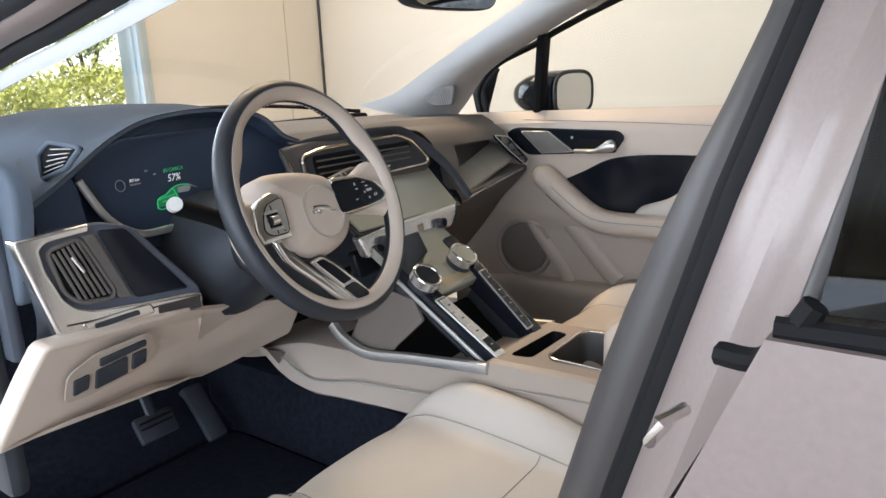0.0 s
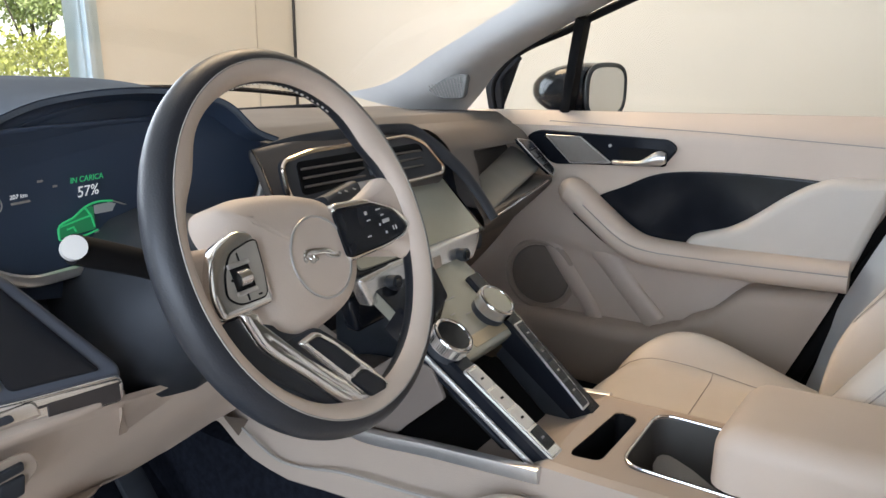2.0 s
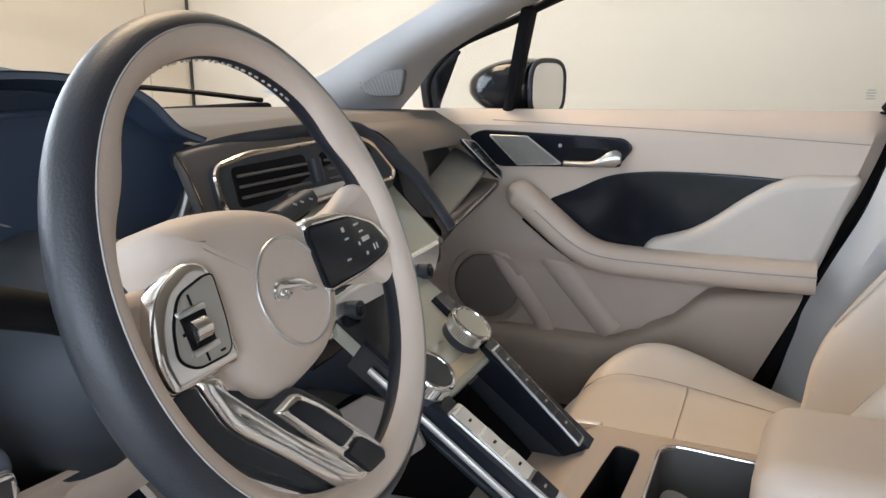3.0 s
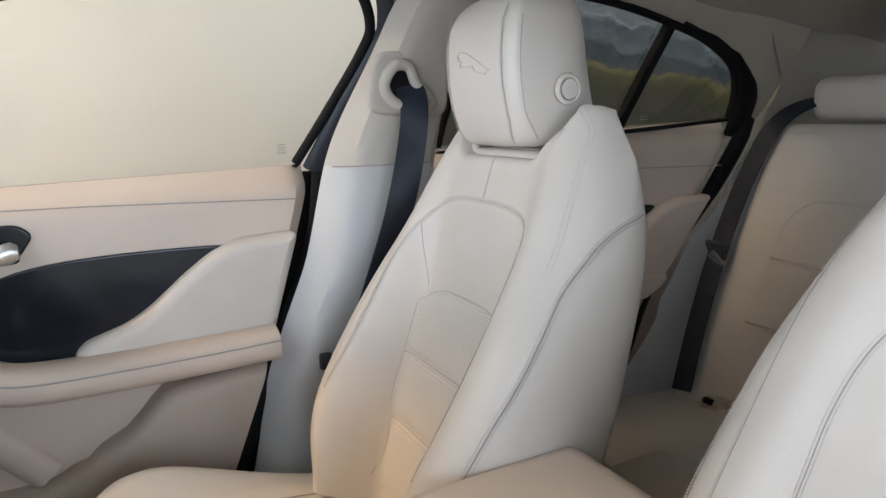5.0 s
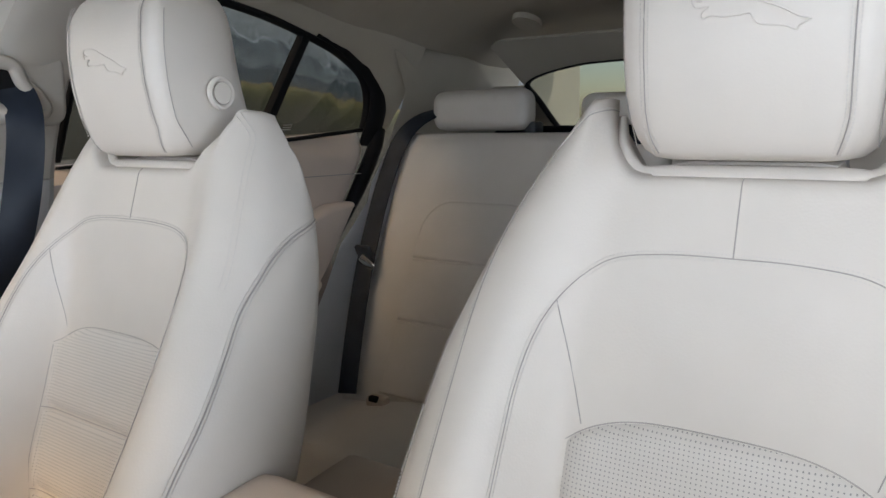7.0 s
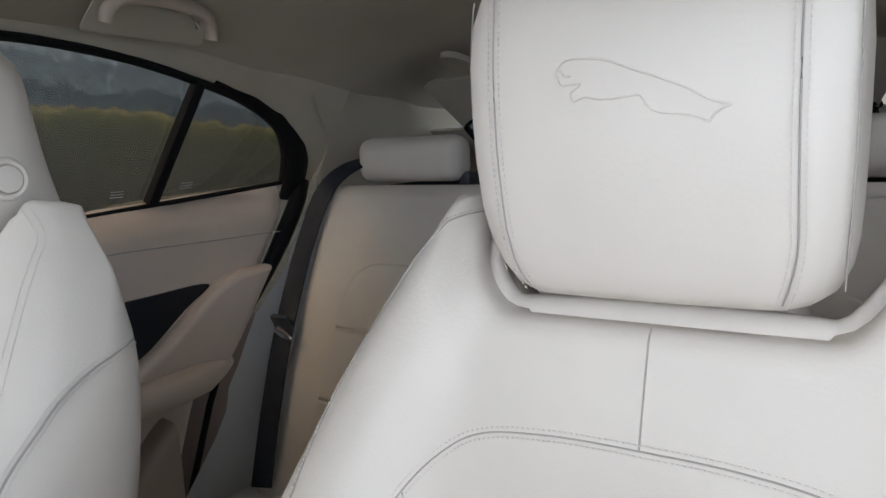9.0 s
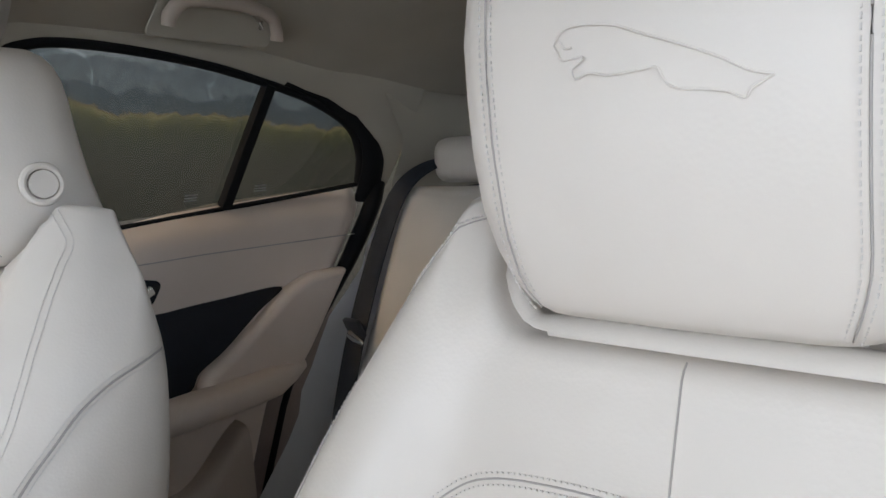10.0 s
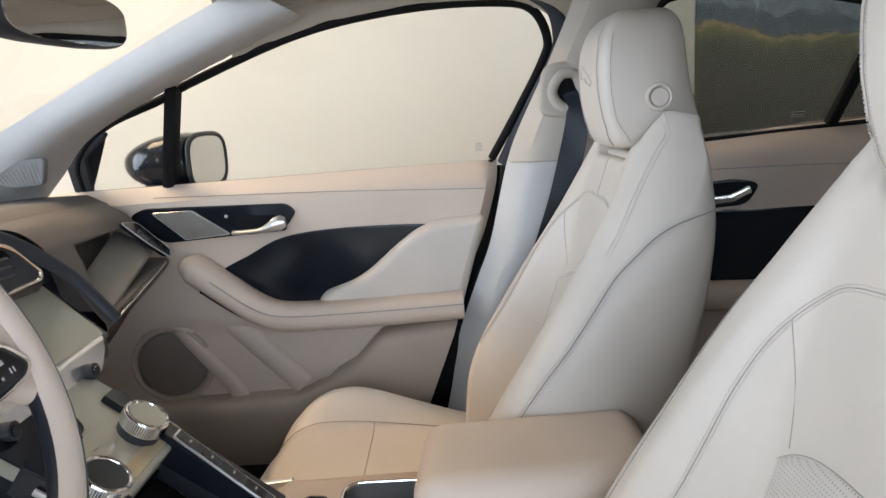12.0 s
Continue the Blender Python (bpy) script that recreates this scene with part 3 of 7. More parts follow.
# ---- driver's side rear door, closed, seen from outside ----
rd = thing("rear_door", "closed silver rear door of the car with dark window", "car door", (0, 0, 0), group="car doors")
secs = []
for i in range(12):
    z = 0.40 + 0.695 * i / 11
    secs.append([Vector((-0.862 - 0.02 * math.sin(math.pi * (z - 0.4) / 0.9), door_lead(z) - 1.0 * k / 14, z)) for k in range(15)])
part("door_skin", thicken(loft(secs, closed=False, caps=False), 0.03), PAINT, rd, "silver-lilac painted door skin")
part("waist_moulding", tube([(-0.868, -0.702, 1.096), (-0.868, -1.6, 1.12)], 0.004, 0.0045, n=8), RUBBER, rd)
fr = [Vector((-0.846 + 0.33 * (z - 1.095), -0.708 - 0.22 * (z - 1.095), z)) for z in [1.085 + 0.03 * i for i in range(11)]]
part("window_frame", tube(fr, 0.004, 0.0045, n=10, up=(0, 1, 0)), GREYEDGE, rd, "blue-grey window frame edge")
part("frame_foot", tube(spline([(-0.866, -0.712, 1.105), (-0.866, -0.700, 1.086), (-0.862, -0.685, 1.083)], 5), 0.004, 0.005, n=8, up=(1, 0, 0)), RUBBER, rd, "rubber corner cap")
bm = bmesh.new()
q = [(-0.860, -0.712, 1.10), (-0.860, -1.5, 1.13), (-0.76, -1.4, 1.33), (-0.76, -0.75, 1.38)]
bm.faces.new([bm.verts.new(p) for p in q])
part("window_pane", thicken(bm, 0.004), PRIVACY, rd)

# ---- passenger side: pillar, doors ----
# B-pillar lining with the belt slot
PB_F = [(0.40, -0.30), (0.58, -0.345), (0.70, -0.365), (0.835, -0.415), (0.90, -0.442), (1.07, -0.482), (1.12, -0.50), (1.27, -0.572), (1.37, -0.612)]
PB_R = [(0.40, -0.52), (0.70, -0.60), (0.90, -0.68), (1.07, -0.70), (1.12, -0.71), (1.27, -0.735), (1.37, -0.78)]
def pillar_row(z):
    yf, yr = line_table(PB_F, z), line_table(PB_R, z)
    x = 0.655 - 0.03 * sstep(0.6, 1.0, z) - 0.06 * sstep(1.10, 1.38, z) - 0.09 * sstep(1.31, 1.45, z)
    return [Vector((x + 0.045 * (1 - sstep(0, 0.2, k)) + 0.05 * sstep(0.85, 1, k) - 0.012 * math.sin(math.pi * k), yf + (yr - yf) * k, z)) for k in [j / 12 for j in range(13)]]


part("b_pillar_trim", loft([pillar_row(0.40 + 0.0224 * i) for i in range(31)], closed=False, caps=False), PILLAR, car, "pale lower door pillar lining")
part("b_pillar_trim_upper", loft([pillar_row(1.072 + 0.021 * i) for i in range(19)], closed=False, caps=False), PILLAR_UP, car, "beige woven upper pillar lining")
part("b_pillar_joint", tube([(0.634, -0.488, 1.073), (0.612, -0.53, 1.073), (0.606, -0.60, 1.073), (0.612, -0.66, 1.073)], 0.0015, n=6), GROOVE, car)
# belt slot bezel: an open ring on the pillar
bez = spline([(-0.568, 1.205), (-0.585, 1.236), (-0.612, 1.236), (-0.625, 1.21), (-0.648, 1.19), (-0.652, 1.172), (-0.62, 1.168), (-0.585, 1.178)], 5, closed=True)
ring = [Vector((0.585 - 0.10 * (p.y - 1.2), p.x, p.y)) for p in bez]
part("belt_bezel", tube(ring, 0.010, 0.009, n=10, up=(1, 0, 0), closed=True), PILLAR_UP, car, "beige belt guide ring")
part("belt_slot", pad([(p.x, p.y) for p in bez], lambda u, v, w: Vector((0.592 - 0.10 * (v - 1.2) - w, u, v)), 0.006, 0.001, 2), RUBBER, car)
part("belt_slot_surround", pad(rounded([(-0.54, 1.16), (-0.55, 1.26), (-0.69, 1.265), (-0.69, 1.15)], 0.03), lambda u, v, w: Vector((0.60 - 0.10 * (v - 1.2) - w, u, v)), 0.012, 0.008), PILLAR_UP, car)


def ribbon(path, width, material, parent, thick=0.0016, across=(0, 1, 0), name="webbing", twist=None):
    """A flat strap along a path."""
    P = spline(path, 10)
    secs = []
    for i, p in enumerate(P):
        t = (P[min(i + 1, len(P) - 1)] - P[max(i - 1, 0)]).normalized()
        a = Vector(across)
        a = (a - t * a.dot(t)).normalized()
        if twist:
            a = Matrix.Rotation(twist(i / (len(P) - 1)), 3, t) @ a
        nrm = t.cross(a)
        fold = 0.004 * math.sin(i * 0.42)
        secs.append([p - a * width / 2 + nrm * thick, p + nrm * (thick + fold), p + a * width / 2 + nrm * thick,
                     p + a * width / 2 - nrm * thick, p + nrm * (fold - thick), p - a * width / 2 - nrm * thick])
    return part(name, loft(secs), material, parent)


fb = thing("seat_belt", "dark blue-black webbing seat belt hanging from the pillar", "seat belt", (0, 0, 0), group="seat belts")
ribbon([(0.585, -0.612, 1.205), (0.570, -0.615, 1.17), (0.555, -0.600, 1.10), (0.555, -0.575, 1.0), (0.565, -0.535, 0.88), (0.585, -0.49, 0.74), (0.60, -0.46, 0.60)], 0.047, BELT, fb, across=(0.25, 1, 0.1), twist=lambda k: 0.35 * math.sin(7 * k))
part("belt_anchor", box((0.012, 0.022, 0.03), (0.61, -0.45, 0.74), 0.004), DARKPLASTIC, fb)

# passenger front door
W_LEAN, W_X = 0.48, 0.75
glass_lay = side_lay(W_X + 0.012, W_LEAN, 1.07)
fd = thing("front_door", "closed cream passenger door with black gloss inlay", "car door", (0, 0, 0), group="car doors")


def belt_z(y):
    return 1.0615 - 0.0233 * y


D_REAR = [(0.40, -0.24), (0.54, -0.295), (0.70, -0.359), (0.786, -0.387), (0.963, -0.433), (1.073, -0.450)]
D_CARD = [(0.40, -0.24), (0.54, -0.295), (0.70, -0.359), (0.786, -0.393), (0.86, -0.432), (0.963, -0.466), (1.073, -0.478)]
secs = []
for i in range(45):
    k = i / 44
    row = []
    for j in range(41):
        f = j / 40
        zt = 0.42 + (1.0 - 0.42) * f
        y0 = 0.52
        yr = line_table(D_CARD, zt)
        y = y0 + (yr - y0) * k
        z = 0.42 + (belt_z(y) - 0.42) * f
        x = 0.700
        x += 0.050 * sstep(1.015, belt_z(y) + 0.004, z) ** 1.5
        x += 0.022 * sstep(0.76, 0.72, z)
        x += 0.022 * sstep(0.025, 0.0, 1 - k)
        row.append(Vector((x, y, z)))
    secs.append(row)
part("door_card", loft(secs, closed=False, caps=False), LEATHER_WARM, fd, "cream leather-covered door card", flip=True)
part("waist_seal", tube([(0.760, 0.46, belt_z(0.46) - 0.003), (0.754, -0.46, belt_z(-0.46) - 0.003)], 0.006, 0.003), RUBBER, fd)
part("door_seam", tube([(0.6995, 0.27, 1.034), (0.698, -0.1, 1.028), (0.698, -0.437, 1.016)], 0.0012, n=6), GROOVE, fd)
part("door_skin", box((0.03, 1.02, 0.66), (0.86, 0.03, 0.71), 0.01), PAINT, fd)
# inlay
INS = spline([(0.150, 0.858), (0.078, 0.900), (0.0, 0.935), (-0.122, 0.948), (-0.300, 0.947), (-0.315, 0.935), (-0.25, 0.88), (-0.17, 0.825), (-0.075, 0.785), (0.045, 0.785), (0.10, 0.80)], 5, closed=True)
part("inlay", pad([(p.x, p.y) for p in INS], side_lay(0.700), 0.005, 0.002, 2), PIANO, fd, "gloss black sweeping inlay")
# the raised rear pad that sweeps into the armrest
PADO = rounded([(-0.436, 0.962), (-0.330, 0.956), (-0.285, 0.938), (-0.240, 0.905), (-0.187, 0.860), (-0.150, 0.836), (-0.083, 0.814), (-0.066, 0.796), (-0.066, 0.760), (-0.375, 0.760)], 0.018, 4)
part("side_pad", pad([(p.x, p.y) for p in PADO], side_lay(0.703), 0.034, 0.020, 6), LEATHER, fd, "pale leather pad")
ARM = spline([(0.215, 0.888, 0), (0.185, 0.880, 0), (0.13, 0.838, 0), (0.06, 0.787, 0), (0.0, 0.768, 0), (-0.12, 0.767, 0), (-0.25, 0.770, 0), (-0.379, 0.775, 0)], 8)
part("armrest", tube([(0.665, p.x, p.y) for p in ARM], 0.042, 0.030, n=18, up=(0, 0.2, 1), power=0.8, taper=lambda k: min(1, 0.45 + 5 * k)), LEATHER_WARM, fd, "cream padded door pull and armrest")
part("armrest_seam", tube([(0.6215, p.x, p.y + 0.011) for p in ARM[14:]], 0.0013, n=6), GROOVE, fd)
part("pull_gap", tube([(0.682, 0.185, 0.832), (0.680, 0.12, 0.784), (0.684, 0.07, 0.752)], 0.012, 0.008, n=8), RUBBER, fd)
# switch plate with seat switch and handle
PLATE = rounded([(0.330, 0.995), (0.296, 1.013), (-0.012, 1.008), (-0.032, 0.990), (-0.004, 0.950), (0.258, 0.935)], 0.02)
part("switch_plate", pad([(p.x, p.y) for p in PLATE], side_lay(0.700), 0.006, 0.003, 3), PIANO, fd, "gloss black switch plate")
SW = rounded([(0.273, 1.002), (0.188, 1.003), (0.112, 0.950), (0.208, 0.943)], 0.004)
part("seat_switch", pad([(p.x, p.y) for p in SW], side_lay(0.694), 0.006, 0.002, 2), SWITCHMETAL, fd, "brushed bronze-grey seat switch panel")
part("seat_switch_rim", tube([(0.687, p.x, p.y) for p in SW], 0.0018, n=6, up=(1, 0, 0), closed=True), SATIN, fd)
secs = []
for k in range(13):
    f = k / 12
    y = 0.105 - 0.115 * f
    z = 0.953 + 0.004 * f + 0.012 * sstep(0.5, 0.9, f)
    h, d = 0.005 + 0.012 * sstep(0.45, 0.9, f) * (1 - 0.5 * sstep(0.92, 1, f)), 0.010 + 0.006 * math.sin(math.pi * f)
    secs.append([Vector((0.690 - d * (1 + math.cos(a)) * 0.8, y, z + h * math.sin(a))) for a in [2 * math.pi * j / 10 for j in range(10)]])
part("door_handle", loft(secs), SATIN, fd, "satin chrome inside handle")
part("handle_cup", pad(rounded([(0.10, 0.985), (-0.005, 0.985), (-0.012, 0.95), (0.085, 0.945)], 0.012), side_lay(0.694), 0.0035, 0.001, 2), RUBBER, fd)
bm = bmesh.new()
bmesh.ops.create_uvsphere(bm, u_segments=10, v_segments=6, radius=0.004, matrix=Matrix.Translation((0.693, 0.118, 0.987)))
part("lock_light", bm, PRINT_WHITE, fd)
# lower door: pocket front, ribs, loudspeaker
BIN_TOP = [(-0.38, 0.737), (-0.355, 0.735), (-0.216, 0.720), (-0.105, 0.635), (-0.06, 0.602), (0.0, 0.578), (0.26, 0.572), (0.41, 0.556), (0.52, 0.575)]


def door_bin(name, y0, y1, top, x, parent, label):
    """A moulded bin: one closed section after another along the door."""
    secs = []
    for i in range(41):
        y = y0 + (y1 - y0) * i / 40
        t = lerp_table(top, y)
        secs.append([Vector((px, max(y, line_table(D_REAR, z) + 0.006) if parent is fd else y, z)) for px, z in (
            (x + 0.062, 0.425), (x + 0.002, 0.425), (x, 0.46), (x, t - 0.034), (x + 0.003, t - 0.016), (x + 0.012, t - 0.004), (x + 0.026, t), (x + 0.062, t + 0.002))])
    return part(name, loft(secs), TRIM, parent, label)


door_bin("door_pocket", -0.37, 0.50, BIN_TOP, 0.664, fd, "cream moulded door bin")
SPK = [(0.285 + 0.078 * math.cos(a), 0.655 + 0.075 * math.sin(a)) for a in [2 * math.pi * j / 28 for j in range(28)]]
part("speaker_grille", pad(SPK, side_lay(0.722), 0.010, 0.006, 3), GRILLE_DARK, fd, "round brown speaker mesh")
part("speaker_ring", tube([(0.716, p[0] * 1.0, p[1]) for p in [(0.285 + 0.087 * math.cos(a), 0.655 + 0.084 * math.sin(a)) for a in [2 * math.pi * j / 28 for j in range(28)]]], 0.008, n=8, up=(1, 0, 0), closed=True), TRIM, fd)
part("door_rib", tube([(0.720, 0.275, 0.760), (0.716, 0.23, 0.70), (0.712, 0.15, 0.60), (0.712, 0.13, 0.56)], 0.020, 0.010, n=10, up=(1, 0, 0)), LEATHER_WARM, fd)
part("door_rib", tube([(0.722, 0.14, 0.745), (0.720, 0.06, 0.66), (0.714, -0.01, 0.59)], 0.026, 0.009, n=10, up=(1, 0, 0)), LEATHER_WARM, fd)
# window surround and panes
WIN = spline([(0.448, 1.050), (0.436, 1.12), (0.356, 1.188), (0.222, 1.236), (0.155, 1.264), (-0.031, 1.329), (-0.169, 1.362), (-0.333, 1.380), (-0.480, 1.379), (-0.540, 1.362), (-0.570, 1.310), (-0.561, 1.267), (-0.517, 1.181), (-0.458, 1.075)], 5)
sur = [glass_lay(p.x, p.y, 0.004) for p in WIN]
part("window_seal", tube(sur, 0.009, 0.010, n=10, up=(1, 0, 0)), RUBBER, fd, "black rubber window seal")
bm = bmesh.new()
ringpts = [glass_lay(p.x, p.y, -0.004) for p in WIN]
bm.faces.new([bm.verts.new(p) for p in ringpts])
o = part("window_pane", thicken(bm, 0.004), GLASS, fd, "clear raised side window")
o.visible_shadow = False
rear_edge = [Vector((0.742 - 0.40 * max(0, p.y - 1.073), p.x - 0.016, p.y)) for p in [Vector((line_table(D_CARD, z), z)) for z in [0.42 + 0.04 * i for i in range(17)]]]
jz = [0.40 + 0.047 * i for i in range(15)]
part("door_jamb", strip_between([Vector((0.768, line_table(D_REAR, z) + 0.05, z)) for z in jz], [Vector((0.768, line_table(PB_F, z) - 0.07, z)) for z in jz], 2), RUBBER, car, "black door jamb")
part("door_edge_seal", tube([p + Vector((-0.035, 0.004, 0)) for p in rear_edge], 0.016, 0.012, n=10, up=(1, 0, 0)), RUBBER, fd, "black door edge seal")
fr2 = [glass_lay(y, z, 0.012) + Vector((0, -0.027, 0)) for y, z in ((-0.461, 1.06), (-0.517, 1.181), (-0.561, 1.267), (-0.572, 1.31), (-0.548, 1.36), (-0.49, 1.388))]
part("window_frame", tube(spline(fr2, 6), 0.020, 0.010, n=10, up=(1, 0, 0), taper=lambda k: 1 - 0.85 * sstep(0.60, 1.0, k)), DARKPLASTIC, fd)
for i in range(4):
    part("glass_mark", box((0.0008, 0.016 - 0.003 * (i % 2), 0.0022), glass_lay(-0.430, 1.094 + 0.005 * i, 0.006)), PRINT_GREY, fd)
# quarter pane divider
dv = [glass_lay(0.255, 1.050, 0.010), glass_lay(0.222, 1.15, 0.010), glass_lay(0.183, 1.262, 0.010)]
part("window_divider", tube(spline(dv, 4), 0.014, 0.020, n=8, up=(1, 0, 0), power=0.6), RUBBER, fd, "black quarter light divider")
tri_q = rounded([(0.470, 1.048), (0.430, 1.046), (0.418, 1.125), (0.35, 1.175), (0.40, 1.20), (0.462, 1.14)], 0.01)
part("quarter_panel", pad([(p.x, p.y) for p in tri_q], glass_lay, 0.012, 0.003, 2), DARKPLASTIC, fd)

# wing mirror on the passenger door
wm = thing("wing_mirror", "black door mirror with bright reflecting glass", "car mirror", (0.905, 0.235, 1.098))
secs = []
for i in range(13):
    f = i / 12
    s = math.sin(math.pi * min(1, f * 0.62 + 0.0)) ** 0.55 if f < 1 else 0.95
    y = 0.165 - 0.175 * f
    wx, hz = 0.115 * max(0.05, s), 0.068 * max(0.05, s)
    row = []
    for j in range(24):
        a = 2 * math.pi * j / 24
        c, d = math.cos(a), math.sin(a)
        row.append(Vector((wx * math.copysign(abs(c) ** 0.7, c) - 0.03 * (1 - f), y, hz * math.copysign(abs(d) ** 0.7, d))))
    secs.append(row)
wm.rotation_euler = (0, 0, -0.10)
part("mirror_housing", loft(secs), PIANO, wm, "gloss black mirror housing")
MG = [(0.103 * math.copysign(abs(math.cos(a)) ** 0.6, math.cos(a)), 0.058 * math.copysign(abs(math.sin(a)) ** 0.6, math.sin(a))) for a in [2 * math.pi * j / 32 for j in range(32)]]
part("mirror_pane", pad(MG, lambda u, v, w: Vector((u, -0.020 - w + 0.03 * u, v)), 0.004, 0.001, 1), MIRROR, wm, "mirror glass")
part("mirror_rim", tube([Vector((u * 1.06, -0.022 + 0.03 * u, v * 1.08)) for u, v in MG], 0.006, n=8, up=(0, 1, 0), closed=True), DARKPLASTIC, wm)
part("mirror_stalk", box((0.14, 0.07, 0.03), (-0.09, 0.05, -0.06), 0.012), DARKPLASTIC, wm)

# passenger rear door
rr = thing("rear_door", "closed cream rear passenger door with black inlay", "car door", (0, 0, 0), group="car doors")
RZ = lambda y: 1.0615 - 0.0233 * y + 0.03 * sstep(-0.8, -1.2, y)
RR_REAR = [(0.42, -1.12), (0.72, -1.24), (0.81, -1.305), (0.985, -1.456), (1.10, -1.54), (1.14, -1.545)]
secs = []
for i in range(36):
    k = i / 35
    row = []
    for j in range(31):
        f = j / 30
        zt = 0.42 + 0.70 * f
        yr = line_table(RR_REAR, zt)
        y = -0.70 + (yr + 0.70) * k
        z = 0.42 + (RZ(y) - 0.42) * f
        x = 0.690 + 0.045 * sstep(1.05, RZ(y) + 0.004, z) ** 1.5 + 0.02 * sstep(0.80, 0.74, z) + 0.03 * sstep(0.04, 0, 1 - k)
        row.append(Vector((x, y, z)))
    secs.append(row)
part("door_card", loft(secs, closed=False, caps=False), LEATHER_WARM, rr, "cream leather-covered door card")
RIN = spline([(-0.90, 0.93), (-1.02, 0.940), (-1.13, 0.942), (-1.262, 0.940), (-1.20, 0.90), (-1.12, 0.845), (-1.064, 0.816), (-1.03, 0.785), (-0.90, 0.80)], 5, closed=True)
part("inlay", pad([(p.x, p.y) for p in RIN], side_lay(0.690), 0.005, 0.002, 2), PIANO, rr, "gloss black inlay")
RPD = rounded([(-1.43, 0.955), (-1.33, 0.958), (-1.267, 0.938), (-1.19, 0.885), (-1.12, 0.840), (-1.064, 0.814), (-1.05, 0.76), (-1.27, 0.76), (-1.31, 0.80)], 0.018)
part("side_pad", pad([(p.x, p.y) for p in RPD], side_lay(0.692), 0.030, 0.018, 5), LEATHER_WARM, rr)
part("armrest", tube([(0.655, -0.72, 0.772), (0.655, -1.0, 0.764), (0.658, -1.14, 0.764), (0.664, -1.20, 0.766), (0.676, -1.25, 0.768), (0.690, -1.29, 0.772)], 0.04, 0.030, n=14, up=(0, 0, 1), power=0.8, taper=lambda k: 1 - 0.55 * sstep(0.55, 1.0, k)), LEATHER_WARM, rr, "cream padded armrest")
part("switch_plate", pad(rounded([(-0.86, 1.0), (-0.962, 1.008), (-1.016, 0.997), (-0.987, 0.952), (-0.86, 0.945)], 0.02), side_lay(0.690), 0.006, 0.003, 3), PIANO, rr)
part("door_handle", tube([(0.680, -0.90, 0.963), (0.676, -0.95, 0.968), (0.68, -0.99, 0.985)], 0.005, 0.009, n=8), CHROME, rr, "satin chrome inside handle")
door_bin("door_pocket", -1.14, -0.70, [(-1.16, 0.70), (-1.0, 0.60), (-0.70, 0.62)], 0.662, rr, "cream moulded door bin")
part("door_seam", tube([(0.6895, -0.72, 1.03), (0.6885, -1.1, 1.03), (0.6885, -1.47, 1.02)], 0.0012, n=6), GROOVE, rr)
RWIN = spline([(-0.735, 1.095), (-0.745, 1.22), (-0.774, 1.345), (-0.815, 1.371), (-0.88, 1.376), (-0.98, 1.370), (-1.10, 1.355), (-1.23, 1.329), (-1.344, 1.299), (-1.448, 1.252), (-1.498, 1.193), (-1.515, 1.131)], 5)
rlay = side_lay(0.752, 0.48, 1.07)
part("window_seal", tube([rlay(p.x, p.y, 0.010) for p in RWIN], 0.008, 0.010, n=10, up=(1, 0, 0)), RUBBER, rr, "black rubber window seal")
part("waist_seal", tube([rlay(-0.74, RZ(-0.74), 0.01), rlay(-1.52, RZ(-1.52), 0.01)], 0.006, 0.005), RUBBER, rr)
part("window_divider", tube([rlay(-1.172, 1.110, 0.012), rlay(-1.197, 1.22, 0.012), rlay(-1.224, 1.330, 0.012)], 0.012, 0.012, n=8, up=(1, 0, 0), power=0.6), RUBBER, rr, "black window divider")
bm = bmesh.new()
bm.faces.new([bm.verts.new(rlay(p.x, p.y, 0)) for p in RWIN])
o = part("window_pane", thicken(bm, 0.004), TINT, rr, "lightly tinted side window")
o.visible_shadow = False
for i in range(3):
    part("glass_mark", box((0.0008, 0.026, 0.002), rlay(-1.10, 1.128 + 0.005 * i, 0.008)), PRINT_GREY, rr)
    part("glass_mark", box((0.0008, 0.026, 0.002), rlay(-1.25, 1.134 + 0.005 * i, 0.008)), PRINT_GREY, rr)
edge = [Vector((0.70, line_table(RR_REAR, z) - 0.02, z)) for z in [0.45 + 0.04 * i for i in range(18)]]
part("door_edge_seal", tube(edge, 0.022, 0.016, n=10, up=(1, 0, 0), taper=lambda k: 0.35 + 0.65 * sstep(0.45, 0.85, k)), RUBBER, rr, "black door edge seal")
fr3 = spline([rlay(y, z, 0.012 + 0.012 * sstep(1.30, 1.12, z)) for y, z in ((-1.540, 1.09), (-1.537, 1.17), (-1.510, 1.228), (-1.462, 1.266), (-1.36, 1.310), (-1.26, 1.336))], 6)
part("window_frame", tube(fr3, 0.034, 0.014, n=10, up=(1, 0, 0), taper=lambda k: 1 - 0.75 * sstep(0.25, 1.0, k)), RUBBER, rr, "broad black window frame")
part("door_skin", box((0.03, 0.95, 0.70), (0.86, -1.05, 0.73), 0.01), PAINT, rr)

